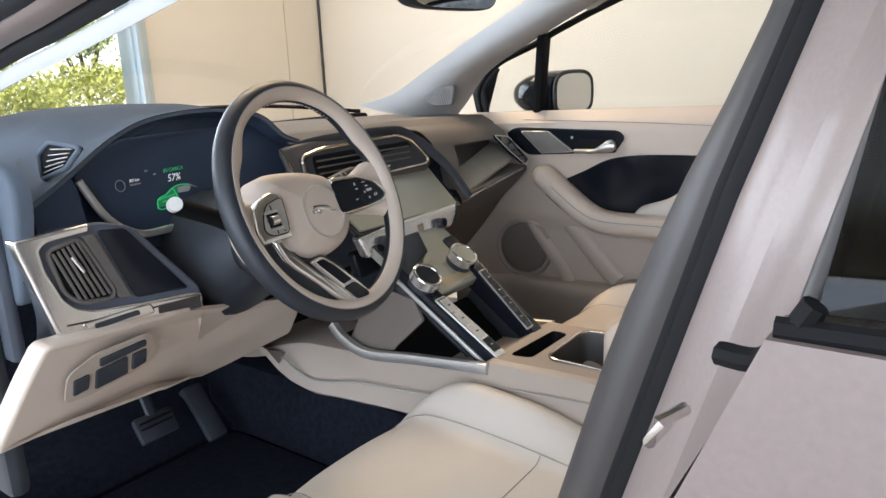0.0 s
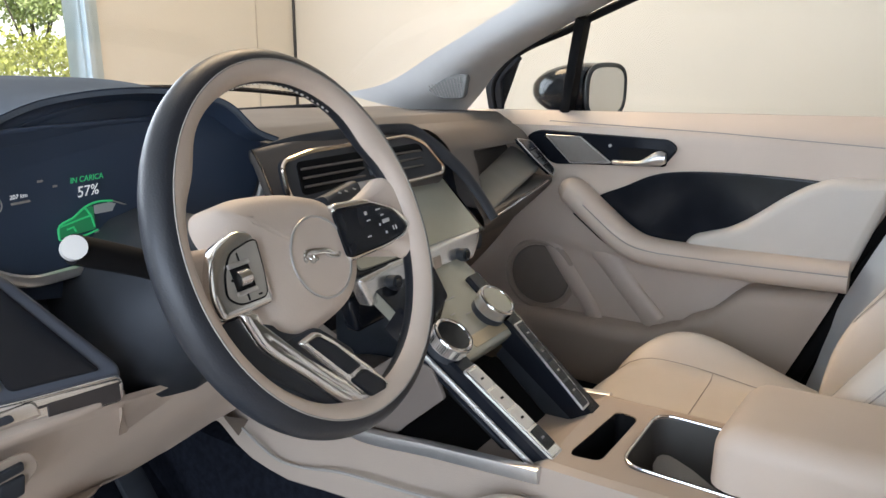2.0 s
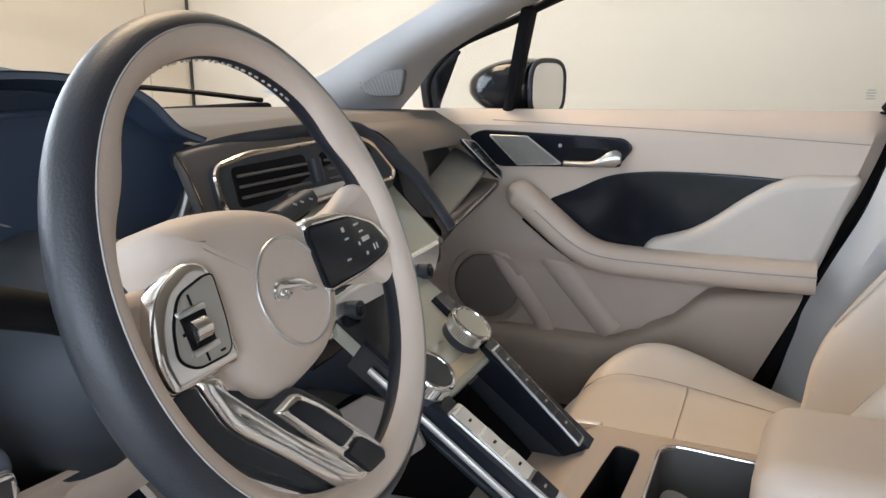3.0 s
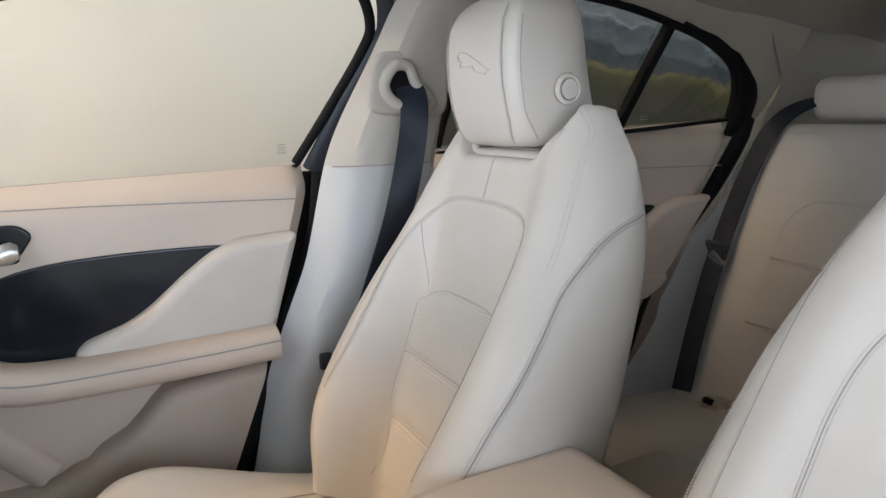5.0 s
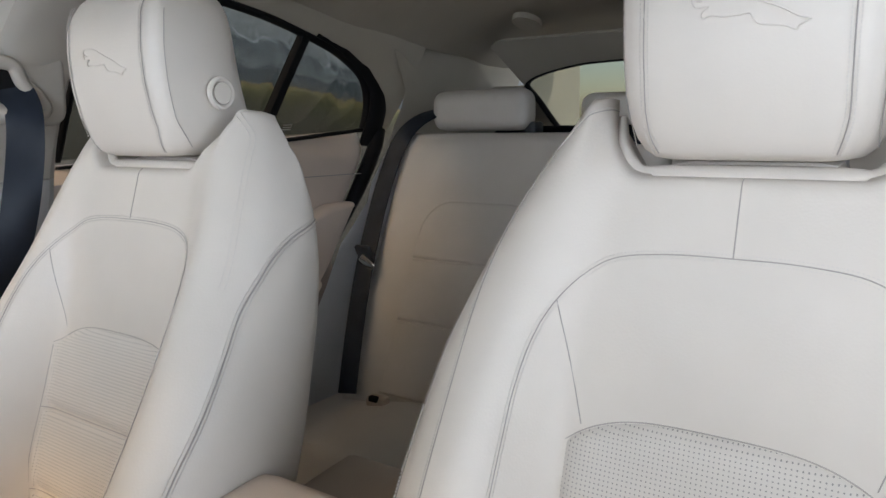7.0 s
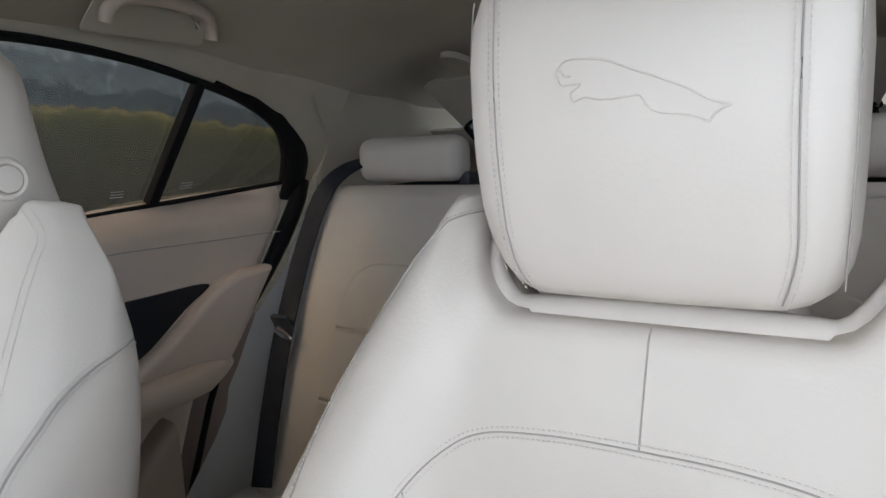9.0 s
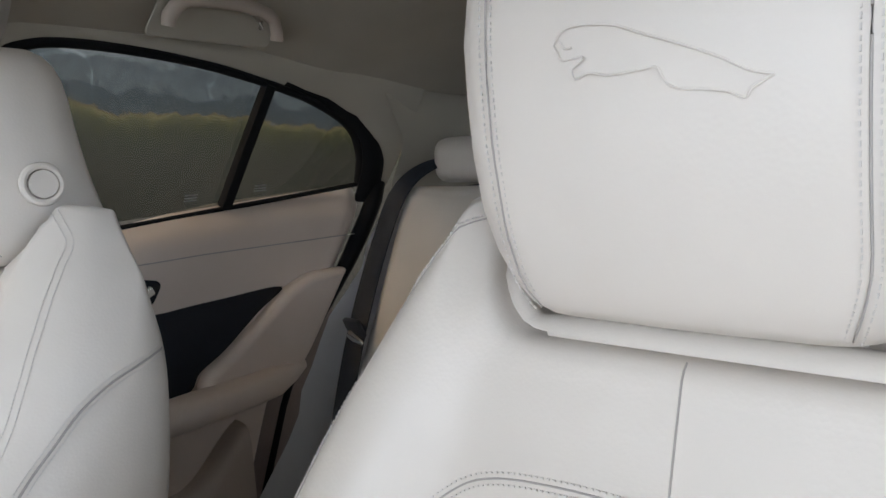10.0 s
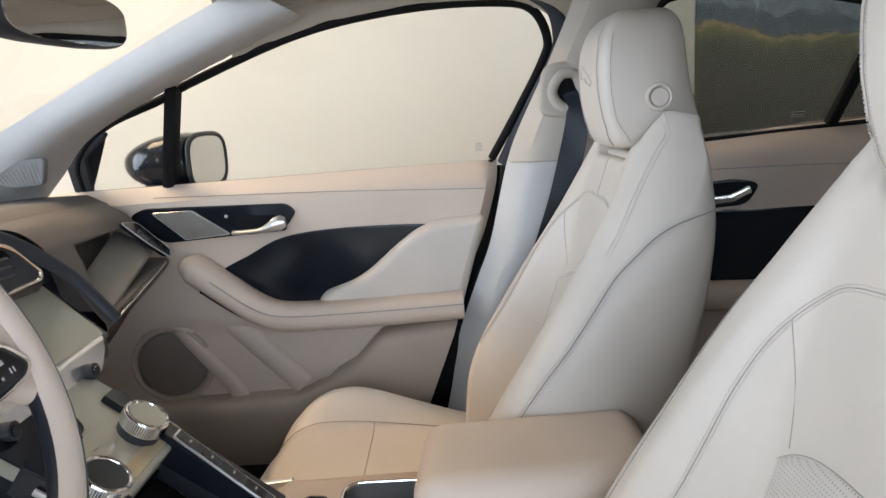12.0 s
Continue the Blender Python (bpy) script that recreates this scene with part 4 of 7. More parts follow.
# roof edge lining between the headlining and the window tops
for name_, table, y0, y1, lay in (("roof_edge_lining", [(-0.75, 1.345), (-0.60, 1.345), (-0.57, 1.352), (-0.540, 1.372), (-0.480, 1.386), (-0.333, 1.388), (-0.169, 1.370), (-0.031, 1.337), (0.05, 1.312)], -0.75, 0.05, glass_lay),
                                  ("roof_edge_lining", [(-1.60, 1.10), (-1.515, 1.180), (-1.498, 1.205), (-1.448, 1.262), (-1.344, 1.308), (-1.23, 1.338), (-1.10, 1.363), (-0.98, 1.378), (-0.88, 1.384), (-0.815, 1.380), (-0.774, 1.354)], -1.60, -0.66, rlay)):
    secs = []
    for i in range(33):
        y = y0 + (y1 - y0) * i / 32
        a = Vector((0.60 + 0.02 * sstep(-1.2, -0.3, y) - 0.06 * sstep(-1.2, -2.0, y) - 0.012, y, lerp_table(ROOF_EDGE, y) + 0.020))
        b = lay(y, lerp_table(table, y) - 0.004, 0.012)
        secs.append([a.lerp(b, k / 6) + Vector((-0.010 * math.sin(math.pi * k / 6), 0, 0)) for k in range(7)])
    part(name_, loft(secs, closed=False, caps=False), HEADLINING, car, "olive roof edge lining")

# rear quarter lining and tail
for sx in (1, -1):
    for z0, rows, material, words in ((0.45, 15, PILLAR, "beige rear quarter lining"), (1.087, 7, HEADLINING, "olive woven upper quarter lining")):
        secs = []
        for i in range(rows):
            z = z0 + i * 0.0455
            yf = lerp_table([(0.45, -1.10), (0.72, -1.27), (0.81, -1.33), (0.985, -1.48), (1.10, -1.565), (1.2, -1.585), (1.32, -1.50)], z)
            xx = 0.665 - 0.075 * sstep(1.08, 1.33, z)
            secs.append([Vector((sx * (xx - 0.10 * k * k), yf + (-1.98 - yf) * k, z)) for k in [j / 8 for j in range(9)]])
        part("rear_quarter_trim", loft(secs, closed=False, caps=False), material, car, words)
def tail_plane(u, k):
    """On the sloping tail: u across, k from its roof edge (0) to its foot (1)."""
    return Vector((u, -1.79 - 0.26 * k, 1.337 - 0.227 * k))


half_rim = [(0.0, 0.195), (0.186, 0.21), (0.26, 0.225), (0.343, 0.275), (0.41, 0.345), (0.444, 0.44), (0.432, 0.62), (0.412, 0.95), (0.395, 1.0)]
top_line = [p for p in spline([(a, b, 0) for a, b in half_rim[:6]], 5)]
RIM = [(-a, b) for a, b in reversed(half_rim[1:])] + half_rim
RIM = [(p.x, p.y) for p in spline([(a, b, 0) for a, b in RIM], 4)]
bm = bmesh.new()
bm.faces.new([bm.verts.new(tail_plane(u, k)) for u, k in RIM])
part("rear_window", thicken(bm, 0.004), TINT, car, "sloping tinted rear window")
part("rear_window_rim", tube([tail_plane(u, k) for u, k in RIM], 0.009, n=8, closed=True), RUBBER, car)
# lining between the roof and the window
header = [(p.x, p.y) for p in top_line]
full = [(-a, b) for a, b in reversed(header[1:])] + header
secs = [[tail_plane(u + (math.copysign(0.05, u) if abs(u) > 0.40 else 0) * (1 - f), b * f - 0.06 * (1 - f)) for u, b in full] for f in (0.0, 0.5, 1.0)]
part("tail_header", thicken(loft(secs, closed=False, caps=False), 0.008), HEADLINING, car, "olive lining above the rear window")
for sx in (1, -1):
    side = [(p.x, p.y) for p in spline([(a, b, 0) for a, b in half_rim[5:]], 4)]
    part("tail_pillar", thicken(strip_between([tail_plane(sx * u, k) for u, k in side], [tail_plane(sx * (u + 0.14), k) for u, k in side], 2), 0.008), HEADLINING, car)

# grab handle on the roof lining
gh = thing("grab_handle", "beige folding grab handle on the roof lining", "grab handle", (0.475, -1.052, 1.400))
part("handle_bar", tube(spline([(0.004, 0.094, -0.010), (-0.002, 0.092, 0.006), (-0.010, 0.070, 0.024), (-0.012, 0.02, 0.029), (-0.012, -0.03, 0.027), (-0.008, -0.075, 0.016), (0, -0.090, -0.002), (0.004, -0.092, -0.018)], 6), 0.010, 0.011, n=10), TRIM, gh)
part("handle_base", pad(rounded([(0.110, -0.024), (0.100, 0.026), (-0.100, 0.026), (-0.110, -0.028)], 0.012), lambda u, v, w: Vector((0.030 - w * 0.8 - 0.9 * v, u, v + 0.006)), 0.004, 0.002, 2), HEADLINING, gh)
part("coat_hook", tube([(-0.008, -0.045, 0.016), (-0.018, -0.048, 0.004), (-0.014, -0.050, -0.006)], 0.004, n=8), CHROME, gh)
cl = thing("courtesy_light", "small round roof light in the lining", "lamp", (0.30, -1.62, 1.36))
part("lens", tube([(0, 0, 0), (0, -0.003, 0.012)], 0.045, 0.03, n=20, up=(1, 0, 0)), HEADLINING, cl)


# ---- front seats ----
H_TAB = [(0.0, 0.165), (0.06, 0.200), (0.12, 0.218), (0.19, 0.227), (0.263, 0.229), (0.358, 0.224), (0.442, 0.219), (0.50, 0.212), (0.545, 0.198), (0.578, 0.184), (0.606, 0.166), (0.632, 0.136)]
BOLSTER = [(0.0, 0.072), (0.08, 0.090), (0.14, 0.088), (0.23, 0.067), (0.32, 0.045), (0.40, 0.027), (0.48, 0.010), (0.56, -0.002), (0.66, -0.010)]
REAR = [(0.0, -0.152), (0.30, -0.148), (0.40, -0.143), (0.477, -0.130), (0.528, -0.118), (0.583, -0.097), (0.612, -0.088), (0.632, -0.078)]


SEAT = {"wide": 0.0, "soft": 0.0}


def half(v):
    return line_table(H_TAB, v) + SEAT["wide"] * (1 - sstep(0.36, 0.57, v)) * sstep(-0.05, 0.1, v)


def v_top(u):
    return 0.552 + 0.080 * min(1.0, max(0.0, abs(u) - 0.082) / 0.044) ** 2.2


def v_end(s):
    lo, hi = 0.4, 0.632
    for _ in range(30):
        m = (lo + hi) / 2
        if m <= v_top(s * half(m)):
            lo = m
        else:
            hi = m
    return lo


def back_w(u, v):
    """The front of the backrest: a shallow hollow between bolsters that stand further out low down."""
    s = abs(u) / half(v)
    c = -0.022 + 0.016 * sstep(0.30, 0.50, v)
    return c + (line_table(BOLSTER, v) - c) * sstep(0.48, 0.74, s)


def back_place(u, v, w):
    return Vector((u, -0.512 - 0.313 * v + 0.95 * w, 0.58 + 0.95 * v + 0.313 * w))


def edge_depth(v):
    return 0.056 + (0.012 + 0.016 * SEAT["soft"]) * sstep(0.30, 0.46, v) - 0.022 * sstep(0.57, 0.632, v)


def edge_side(v):
    return 0.050 + 0.025 * SEAT["soft"] * sstep(0.30, 0.46, v)


def back_edge(u, v):
    s = abs(u) / half(v)
    out = 0.0
    rt = 0.012 + 0.034 * sstep(0.104, 0.130, abs(u))
    for d, q, deep in ((half(v) * (1 - s), edge_side(v), edge_depth(v)), (max(0.0, v_end(min(1, s)) - v), rt, rt)):
        if d < q:
            k = 1 - d / q
            out = max(out, deep * (1 - math.sqrt(max(0.0, 1 - k * k))))
    return out


def back_surface(u, v, lift=0.0):
    return back_place(u, v, back_w(u, v) - back_edge(u, v) + lift)


def surface_normal(u, v):
    e = 0.004
    a = back_surface(u + e, v) - back_surface(u - e, v)
    b = back_surface(u, v + e) - back_surface(u, v - e)
    n = a.cross(b).normalized()
    return n if n.y > 0 else -n


SIDE = ((0.0, 1.0), (0.18, 1.003), (0.45, 0.996), (0.75, 0.972), (0.92, 0.940), (1.0, 0.90))


def side_u(v, w):
    """How far out the flank stands at a depth w behind the front edge."""
    w0 = back_w(half(v), v) - edge_depth(v)
    f = max(0.0, min(1.0, (w0 - w) / (w0 - line_table(REAR, v))))
    for (a, p), (b, q) in zip(SIDE, SIDE[1:]):
        if f <= b:
            return half(v) * (p + (q - p) * (f - a) / (b - a))
    return half(v) * SIDE[-1][1]


def flank_point(v, w):
    """Where the rounded bolster or the flank reaches the depth w; half the seat, u positive."""
    h = half(v)
    if w <= back_w(h, v) - edge_depth(v):
        return side_u(v, w)
    lo, hi = h - edge_side(v), h
    for _ in range(24):
        m = (lo + hi) / 2
        if back_w(m, v) - back_edge(m, v) > w:
            lo = m
        else:
            hi = m
    return lo


def shoulder_fall(v):
    """How far the shoulder drops towards its rear edge."""
    return 0.014 * sstep(0.50, 0.632, v)


def backrest_mesh():
    bm = bmesh.new()
    S = [math.sin((j / 52 - 0.5) * math.pi) * 0.22 + (j / 52 * 2 - 1) * 0.78 for j in range(53)]
    Q = [1 - (1 - i / 56) ** 1.3 for i in range(57)]
    rows = []
    for q in Q:
        front, back = [], []
        for s in S:
            v = q * v_end(abs(s))
            u = s * half(v)
            front.append(bm.verts.new(back_place(u, v, back_w(u, v) - back_edge(u, v))))
        v = q * v_end(1.0)
        h = half(v)
        w0, w1 = back_w(h, v) - edge_depth(v), line_table(REAR, v)
        fall = shoulder_fall(v)
        flank = [(h * k, v - fall * f * f, w0 + (w1 - w0) * f) for f, k in SIDE[1:]]
        right = [bm.verts.new(back_place(u, r, w)) for u, r, w in flank]
        left = [bm.verts.new(back_place(-u, r, w)) for u, r, w in flank[::-1]]
        back = [bm.verts.new(back_place(h * SIDE[-1][1] * k, q * v_end(abs(k) * 0.8) - fall, w1 - 0.004 * (1 - k * k))) for k in (0.7, 0.35, 0.0, -0.35, -0.7)]
        rows.append(front + right + back + left)
    grid_faces(bm, rows, wrap_u=True)
    n = len(S)
    top, low = rows[-1], rows[0]
    bmesh.ops.triangulate(bm, faces=[bm.faces.new(low[::-1])])
    rest = top[n:]
    # close the top between the front edge and the back
    for j in range(n - 1):
        a = rest[min(len(rest) - 1, int((1 - j / (n - 1)) * (len(rest) - 1) + 0.5))]
        b = rest[min(len(rest) - 1, int((1 - (j + 1) / (n - 1)) * (len(rest) - 1) + 0.5))]
        bm.faces.new([top[j], top[j + 1], b, a] if a is not b else [top[j], top[j + 1], a])
    return bm


def seat_seam(uv, parent, n=10, rows=(-0.0029, 0.0029), groove=True):
    """A sewn seam on the backrest: a sunk line with stitches beside it."""
    path = spline([(u, v, 0) for u, v in uv], n)
    P = [back_surface(p.x, p.y, 0.0002) for p in path]
    N = [surface_normal(p.x, p.y) for p in path]
    if groove:
        part("seam", tube(P, 0.00055, n=6), GROOVE, parent)
    for r in rows:
        stitches([p + n_ * 0.0004 for p, n_ in zip(P, N)], N, parent, side=r, r=0.00038)


def patch_half(v):
    return 0.122 - 0.018 * (1 - sstep(0.05, 0.2, v))


def patch_top(k):
    """The upper edge of the centre panel: a low arch that drops at its ends."""
    return 0.347 - 0.030 * abs(k) ** 3.5


def insert_mesh(v0, v1, top=False):
    bm = bmesh.new()
    rows = []
    n = max(6, int((v1 - v0) / 0.008))
    for i in range(n + 1):
        f = i / n
        row = []
        for j in range(33):
            k = j / 32 * 2 - 1
            v = v0 + ((patch_top(k) if top else v1) - v0) * f
            ed = min(1.0, 8 * (1 - abs(k)), 14 * (1 - f) + 0.02, 14 * f + 0.02)
            row.append(bm.verts.new(back_surface(k * patch_half(v), v, -0.001 + 0.006 * math.sqrt(max(0, ed)))))
        rows.append(row)
    grid_faces(bm, rows)
    return bm


HR_BAND = [(1.113, -0.682), (1.124, -0.675), (1.157, -0.666), (1.194, -0.658), (1.235, -0.657), (1.271, -0.660), (1.312, -0.672)]
HR_CORNER = [(1.113, 0.087), (1.124, 0.088), (1.157, 0.0905), (1.194, 0.092), (1.236, 0.092), (1.271, 0.093), (1.312, 0.088)]


def headrest_sections():
    secs = []
    for z, shrink in ((1.113, 0.026), (1.115, 0.015), (1.121, 0.007), (1.131, 0.002), (1.145, 0.0), (1.165, 0.0), (1.19, 0.0), (1.215, 0.0), (1.24, 0.0), (1.262, 0.001), (1.280, 0.005), (1.294, 0.013), (1.304, 0.026), (1.310, 0.042), (1.312, 0.058)):
        f = (z - 1.112) / 0.2
        dp = 0.93 - 0.18 * f * f
        yf, wc = line_table(HR_BAND, z), line_table(HR_CORNER, z)
        wb = wc - 0.020
        back = 0.010 + 0.014 * sstep(1.16, 1.112, z)
        half_ring = [(0.0, yf + 0.004), (wb * 0.5, yf + 0.003), (wb, yf), (wc - 0.006, yf - back * 0.55), (wc, yf - back - 0.004), (wc + 0.003, yf - 0.050 * dp), (wc + 0.003, yf - 0.090 * dp), (wc * 0.93, yf - 0.130 * dp), (wc * 0.6, yf - 0.152 * dp)]
        pts = half_ring + [(-a, b) for a, b in reversed(half_ring[1:])]
        ring = [p.to_2d() for p in spline([(a, b, 0) for a, b in pts], 4, closed=True)]
        c = Vector((0, yf - 0.07))
        out = []
        for p in ring:
            d = p - c
            out.append(Vector((*(c + d * max(0.05, 1 - shrink / 0.11)), z)))
        secs.append(out)
    return secs


def headrest_front(u, z):
    yf = line_table(HR_BAND, z)
    wb = line_table(HR_CORNER, z) - 0.020
    k = min(1.0, abs(u) / wb)
    sh = max(0, 0.02 - (z - 1.112)) * 0.5 + 0.9 * max(0, z - 1.275) ** 1.25
    turn = (0.010 + 0.014 * sstep(1.16, 1.112, z)) * 0.55 * (max(0.0, abs(u) - wb) / 0.014) ** 1.3
    return Vector((u, yf + 0.004 * (1 - k * k) - sh * 0.9 - turn + 0.0006, z))


def cushion_mesh(yf):
    bm = bmesh.new()
    front, under = [], []
    for i in range(40):
        p = i / 39
        y = -0.54 + (yf + 0.54) * (1 - (1 - p) ** 1.35)
        row, low = [], []
        for j in range(41):
            k = j / 40 * 2 - 1
            k = 0.8 * k + 0.2 * math.sin(k * math.pi / 2)
            wd = 0.255 - 0.03 * sstep(-0.10, 0.0, y - yf) 
            u = k * wd
            z = 0.590 + 0.035 * (y + 0.54) / 0.5 + 0.058 * sstep(0.50, 0.80, abs(k)) * sstep(-0.52, -0.20, y) * (1 - 0.45 * sstep(-0.16, 0.0, y - yf))
            yk = y - 0.060 * abs(k) ** 2.6 * sstep(-0.30, 0.0, y - yf)
            for d, r in ((wd * (1 - abs(k)), 0.06), (yf - y, 0.105)):
                if d < r:
                    q = 1 - d / r
                    z -= r * (1 - math.sqrt(max(0, 1 - q * q)))
            row.append(bm.verts.new((u, yk, z)))
            low.append(bm.verts.new((u * 0.95, yk - 0.02 * sstep(-0.1, 0.0, y - yf), 0.44)))
        front.append(row)
        under.append(low)
    grid_faces(bm, front)
    grid_faces(bm, [r[::-1] for r in under])
    n = 40
    for i in range(39):
        bm.faces.new([front[i][0], front[i + 1][0], under[i + 1][0], under[i][0]])
        bm.faces.new([front[i + 1][n], front[i][n], under[i][n], under[i + 1][n]])
    for j in range(n):
        bm.faces.new([front[-1][j], front[-1][j + 1], under[-1][j + 1], under[-1][j]])
        bm.faces.new([front[0][j + 1], front[0][j], under[0][j], under[0][j + 1]])
    return bm


def cushion_z(u, y, yf):
    k = abs(u) / 0.25
    z = 0.590 + 0.035 * (y + 0.54) / 0.5 + 0.058 * sstep(0.50, 0.80, k) * sstep(-0.52, -0.20, y) * (1 - 0.45 * sstep(-0.16, 0.0, y - yf))
    for d, r in ((0.25 * (1 - k), 0.06), (yf - y - 0.060 * k ** 2.6 * sstep(-0.30, 0.0, y - yf), 0.105)):
        if d < r:
            q = 1 - d / r
            z -= r * (1 - math.sqrt(max(0, 1 - q * q)))
    return z


def emboss(parent, m, scale):
    """Faint pressed outline of a leaping animal emblem, as a plain sweep of lines."""
    body = [(-1.0, 0.064), (-0.855, 0.226), (-0.42, 0.273), (-0.07, 0.196), (0.28, 0.117), (0.57, 0.034), (0.80, -0.058), (1.0, -0.081)]
    belly = [(-1.0, 0.064), (-0.97, 0.01), (-0.91, -0.07), (-0.68, -0.03), (-0.80, -0.145), (-0.77, -0.24), (-0.62, -0.174), (-0.42, -0.18), (-0.13, -0.119), (0.035, -0.083), (0.10, -0.19), (0.22, -0.25), (0.45, -0.24), (0.63, -0.244), (0.77, -0.287), (0.83, -0.20), (1.0, -0.081)]
    bm = bmesh.new()
    for line in (body, belly, [(-0.93, 0.10), (-0.88, 0.04), (-0.80, 0.05)]):
        tube([m(u * scale, v * scale) for u, v in [(p.x, p.y) for p in spline([(a, b, 0) for a, b in line], 5)]], 0.0005, n=6, up=(0, 1, 0), bm=bm)
    return part("embossed_emblem", bm, LEATHER, parent, "pressed emblem outline")


def front_seat(cx, yo, yf, label, inner):
    SEAT["wide"], SEAT["soft"] = (0.026, 0.0) if inner > 0 else (0.0, 1.0)
    s = thing("front_seat", label, "car seat", (cx, yo, 0), group="front seats")
    back = part("backrest", backrest_mesh(), LEATHER, s, "pale leather bolstered backrest", angle=60)
    for a, b, t in ((0.03, 0.130, False), (0.136, 0.232, False), (0.238, 0.35, True)):
        part("perforated_insert", insert_mesh(a, b, t), PERF, s, "perforated leather centre panel")
    arch = [(k * patch_half(patch_top(k)), patch_top(k) + 0.001) for k in [j / 12 - 1 for j in range(25)]]
    seat_seam(arch, back, 3, rows=())
    for k in (-1, 1):
        seat_seam([(k * patch_half(v), v) for v in (0.04, 0.10, 0.17, 0.25, 0.315)], back, 5, rows=())
    for v in (0.133, 0.235):
        seat_seam([(k * patch_half(v), v) for k in (-1, -0.6, 0, 0.6, 1)], back, 5, rows=())
    half_arc = [(0.05, 0.484), (0.092, 0.478), (0.118, 0.462), (0.138, 0.436), (0.151, 0.403), (0.158, 0.36), (0.160, 0.31), (0.161, 0.24), (0.163, 0.15)]
    arc = [(-a, b) for a, b in reversed(half_arc)] + [(0, 0.485)] + half_arc
    seat_seam(arc, back, 6)
    seat_seam([(0, 0.485), (0.0, 0.549)], back, 12, rows=())
    for k in (-1, 1):
        seat_seam([(k * 0.138, 0.436), (k * 0.124, 0.385), (k * 0.109, 0.334)], back, 8, rows=())
        edge = [(0.122, 0.618), (0.140, 0.602), (0.166, 0.572), (0.186, 0.542), (0.198, 0.505), (0.206, 0.45), (0.208, 0.37), (0.208, 0.27), (0.204, 0.16)]
        if inner < 0 and k < 0:
            edge = [(0.133, 0.621), (0.155, 0.596), (0.169, 0.556), (0.181, 0.51), (0.191, 0.459), (0.196, 0.42)]
        seat_seam([(k * a, b) for a, b in edge], back, 8, rows=(0.002,) if inner > 0 else (-0.003, 0.003), groove=inner > 0)
    for k in (-1, 1):
        path = spline([(0.518, -0.112, 0), (0.500, -0.083, 0), (0.4845, -0.063, 0), (0.465, -0.046, 0), (0.440, -0.032, 0), (0.400, -0.012, 0), (0.350, 0.003, 0), (0.290, 0.021, 0), (0.230, 0.041, 0), (0.15, 0.062, 0)], 8)
        P = []
        for p in path:
            w0 = back_w(half(p.x), p.x) - edge_depth(p.x)
            f = max(0.0, min(1.0, (w0 - p.y) / (w0 - line_table(REAR, p.x))))
            P.append(back_place(k * (flank_point(p.x, p.y) + 0.0006), p.x - shoulder_fall(p.x) * f * f, p.y))
        part("seam", tube(P, 0.0010, n=6), GROOVE, back)
        for r in (-0.004, 0.004):
            stitches(P, [Vector((k, 0.35, 0.1)).normalized()] * len(P), back, side=r, r=0.0006)
    neck = [back_surface(u, v_top(u) - 0.004, -0.014) + Vector((0, -0.009, 0.0015)) for u in [-0.121 + 0.00605 * i for i in range(41)]]
    part("collar", tube(neck, 0.0125, 0.0135, n=18, taper=lambda k: 1 - 0.65 * abs(2 * k - 1) ** 4), LEATHER, back, "rolled leather edge under the headrest")
    part("neck_filler", box((0.140, 0.076, 0.10), (0, -0.755, 1.066), 0.020), LEATHER, back)
    hr = part("headrest", loft(headrest_sections()), LEATHER, s, "pale leather headrest", angle=60)
    for k in (-1, 1):
        P = [headrest_front(k * (0.0715 - 0.007 * (max(0.0, 1.155 - z) / 0.035) ** 2), z) for z in [1.119 + 0.0085 * i for i in range(21)]]
        part("seam", tube([p + Vector((0, -0.0001, 0)) for p in P], 0.0005, n=6), GROOVE, hr)
        N = [Vector((0, 1, 0.05))] * len(P)
        for r in (-0.0029, 0.0029):
            stitches([p + Vector((0, 0.0003, 0)) for p in P], N, hr, side=r, r=0.0003)
        Q = [Vector((k * (line_table(HR_CORNER, z) + 0.0004), line_table(HR_BAND, z) - 0.014 - 0.014 * sstep(1.16, 1.112, z), z)) for z in [1.124 + 0.0072 * i for i in range(22)]]
        part("edge_seam", tube(Q, 0.0005, n=6), GROOVE, hr)
    bx = 0.0965 * inner
    part("release_button", tube([(bx * 0.93, -0.738, 1.185), (bx + 0.007 * inner, -0.738, 1.185)], 0.0125, n=24, up=(0, 0, 1)), LEATHER, hr, "round beige headrest button")
    part("button_ring", tube([Vector((bx + 0.004 * inner, -0.738 + 0.0165 * math.cos(a), 1.185 + 0.0165 * math.sin(a))) for a in [2 * math.pi * j / 28 for j in range(28)]], 0.0035, n=8, up=(1, 0, 0), closed=True), LEATHER, hr)
    for k in (-0.06, 0.06):
        part("headrest_post", tube([(k, -0.757, 1.03), (k, -0.757, 1.13)], 0.007, n=10), SATIN, s)
    emboss(hr, lambda u, v: headrest_front(-u - 0.0045, 1.2225 + v - 0.17 * u) + Vector((0, 0.0005, 0)), 0.0405)
    cu = part("cushion", cushion_mesh(yf), LEATHER, s, "pale leather seat cushion", angle=60)
    cu.location.z = -0.022 if inner > 0 else -0.012
    for k in (-1, 1):
        P = [Vector((k * (0.148 - 0.02 * sstep(-0.2, 0, y - yf)), y, cushion_z(k * 0.148, y, yf) + 0.0006)) for y in [yf - 0.02 - 0.02 * i for i in range(23)]]
        part("seam", tube(P, 0.0008, n=6), GROOVE, cu)
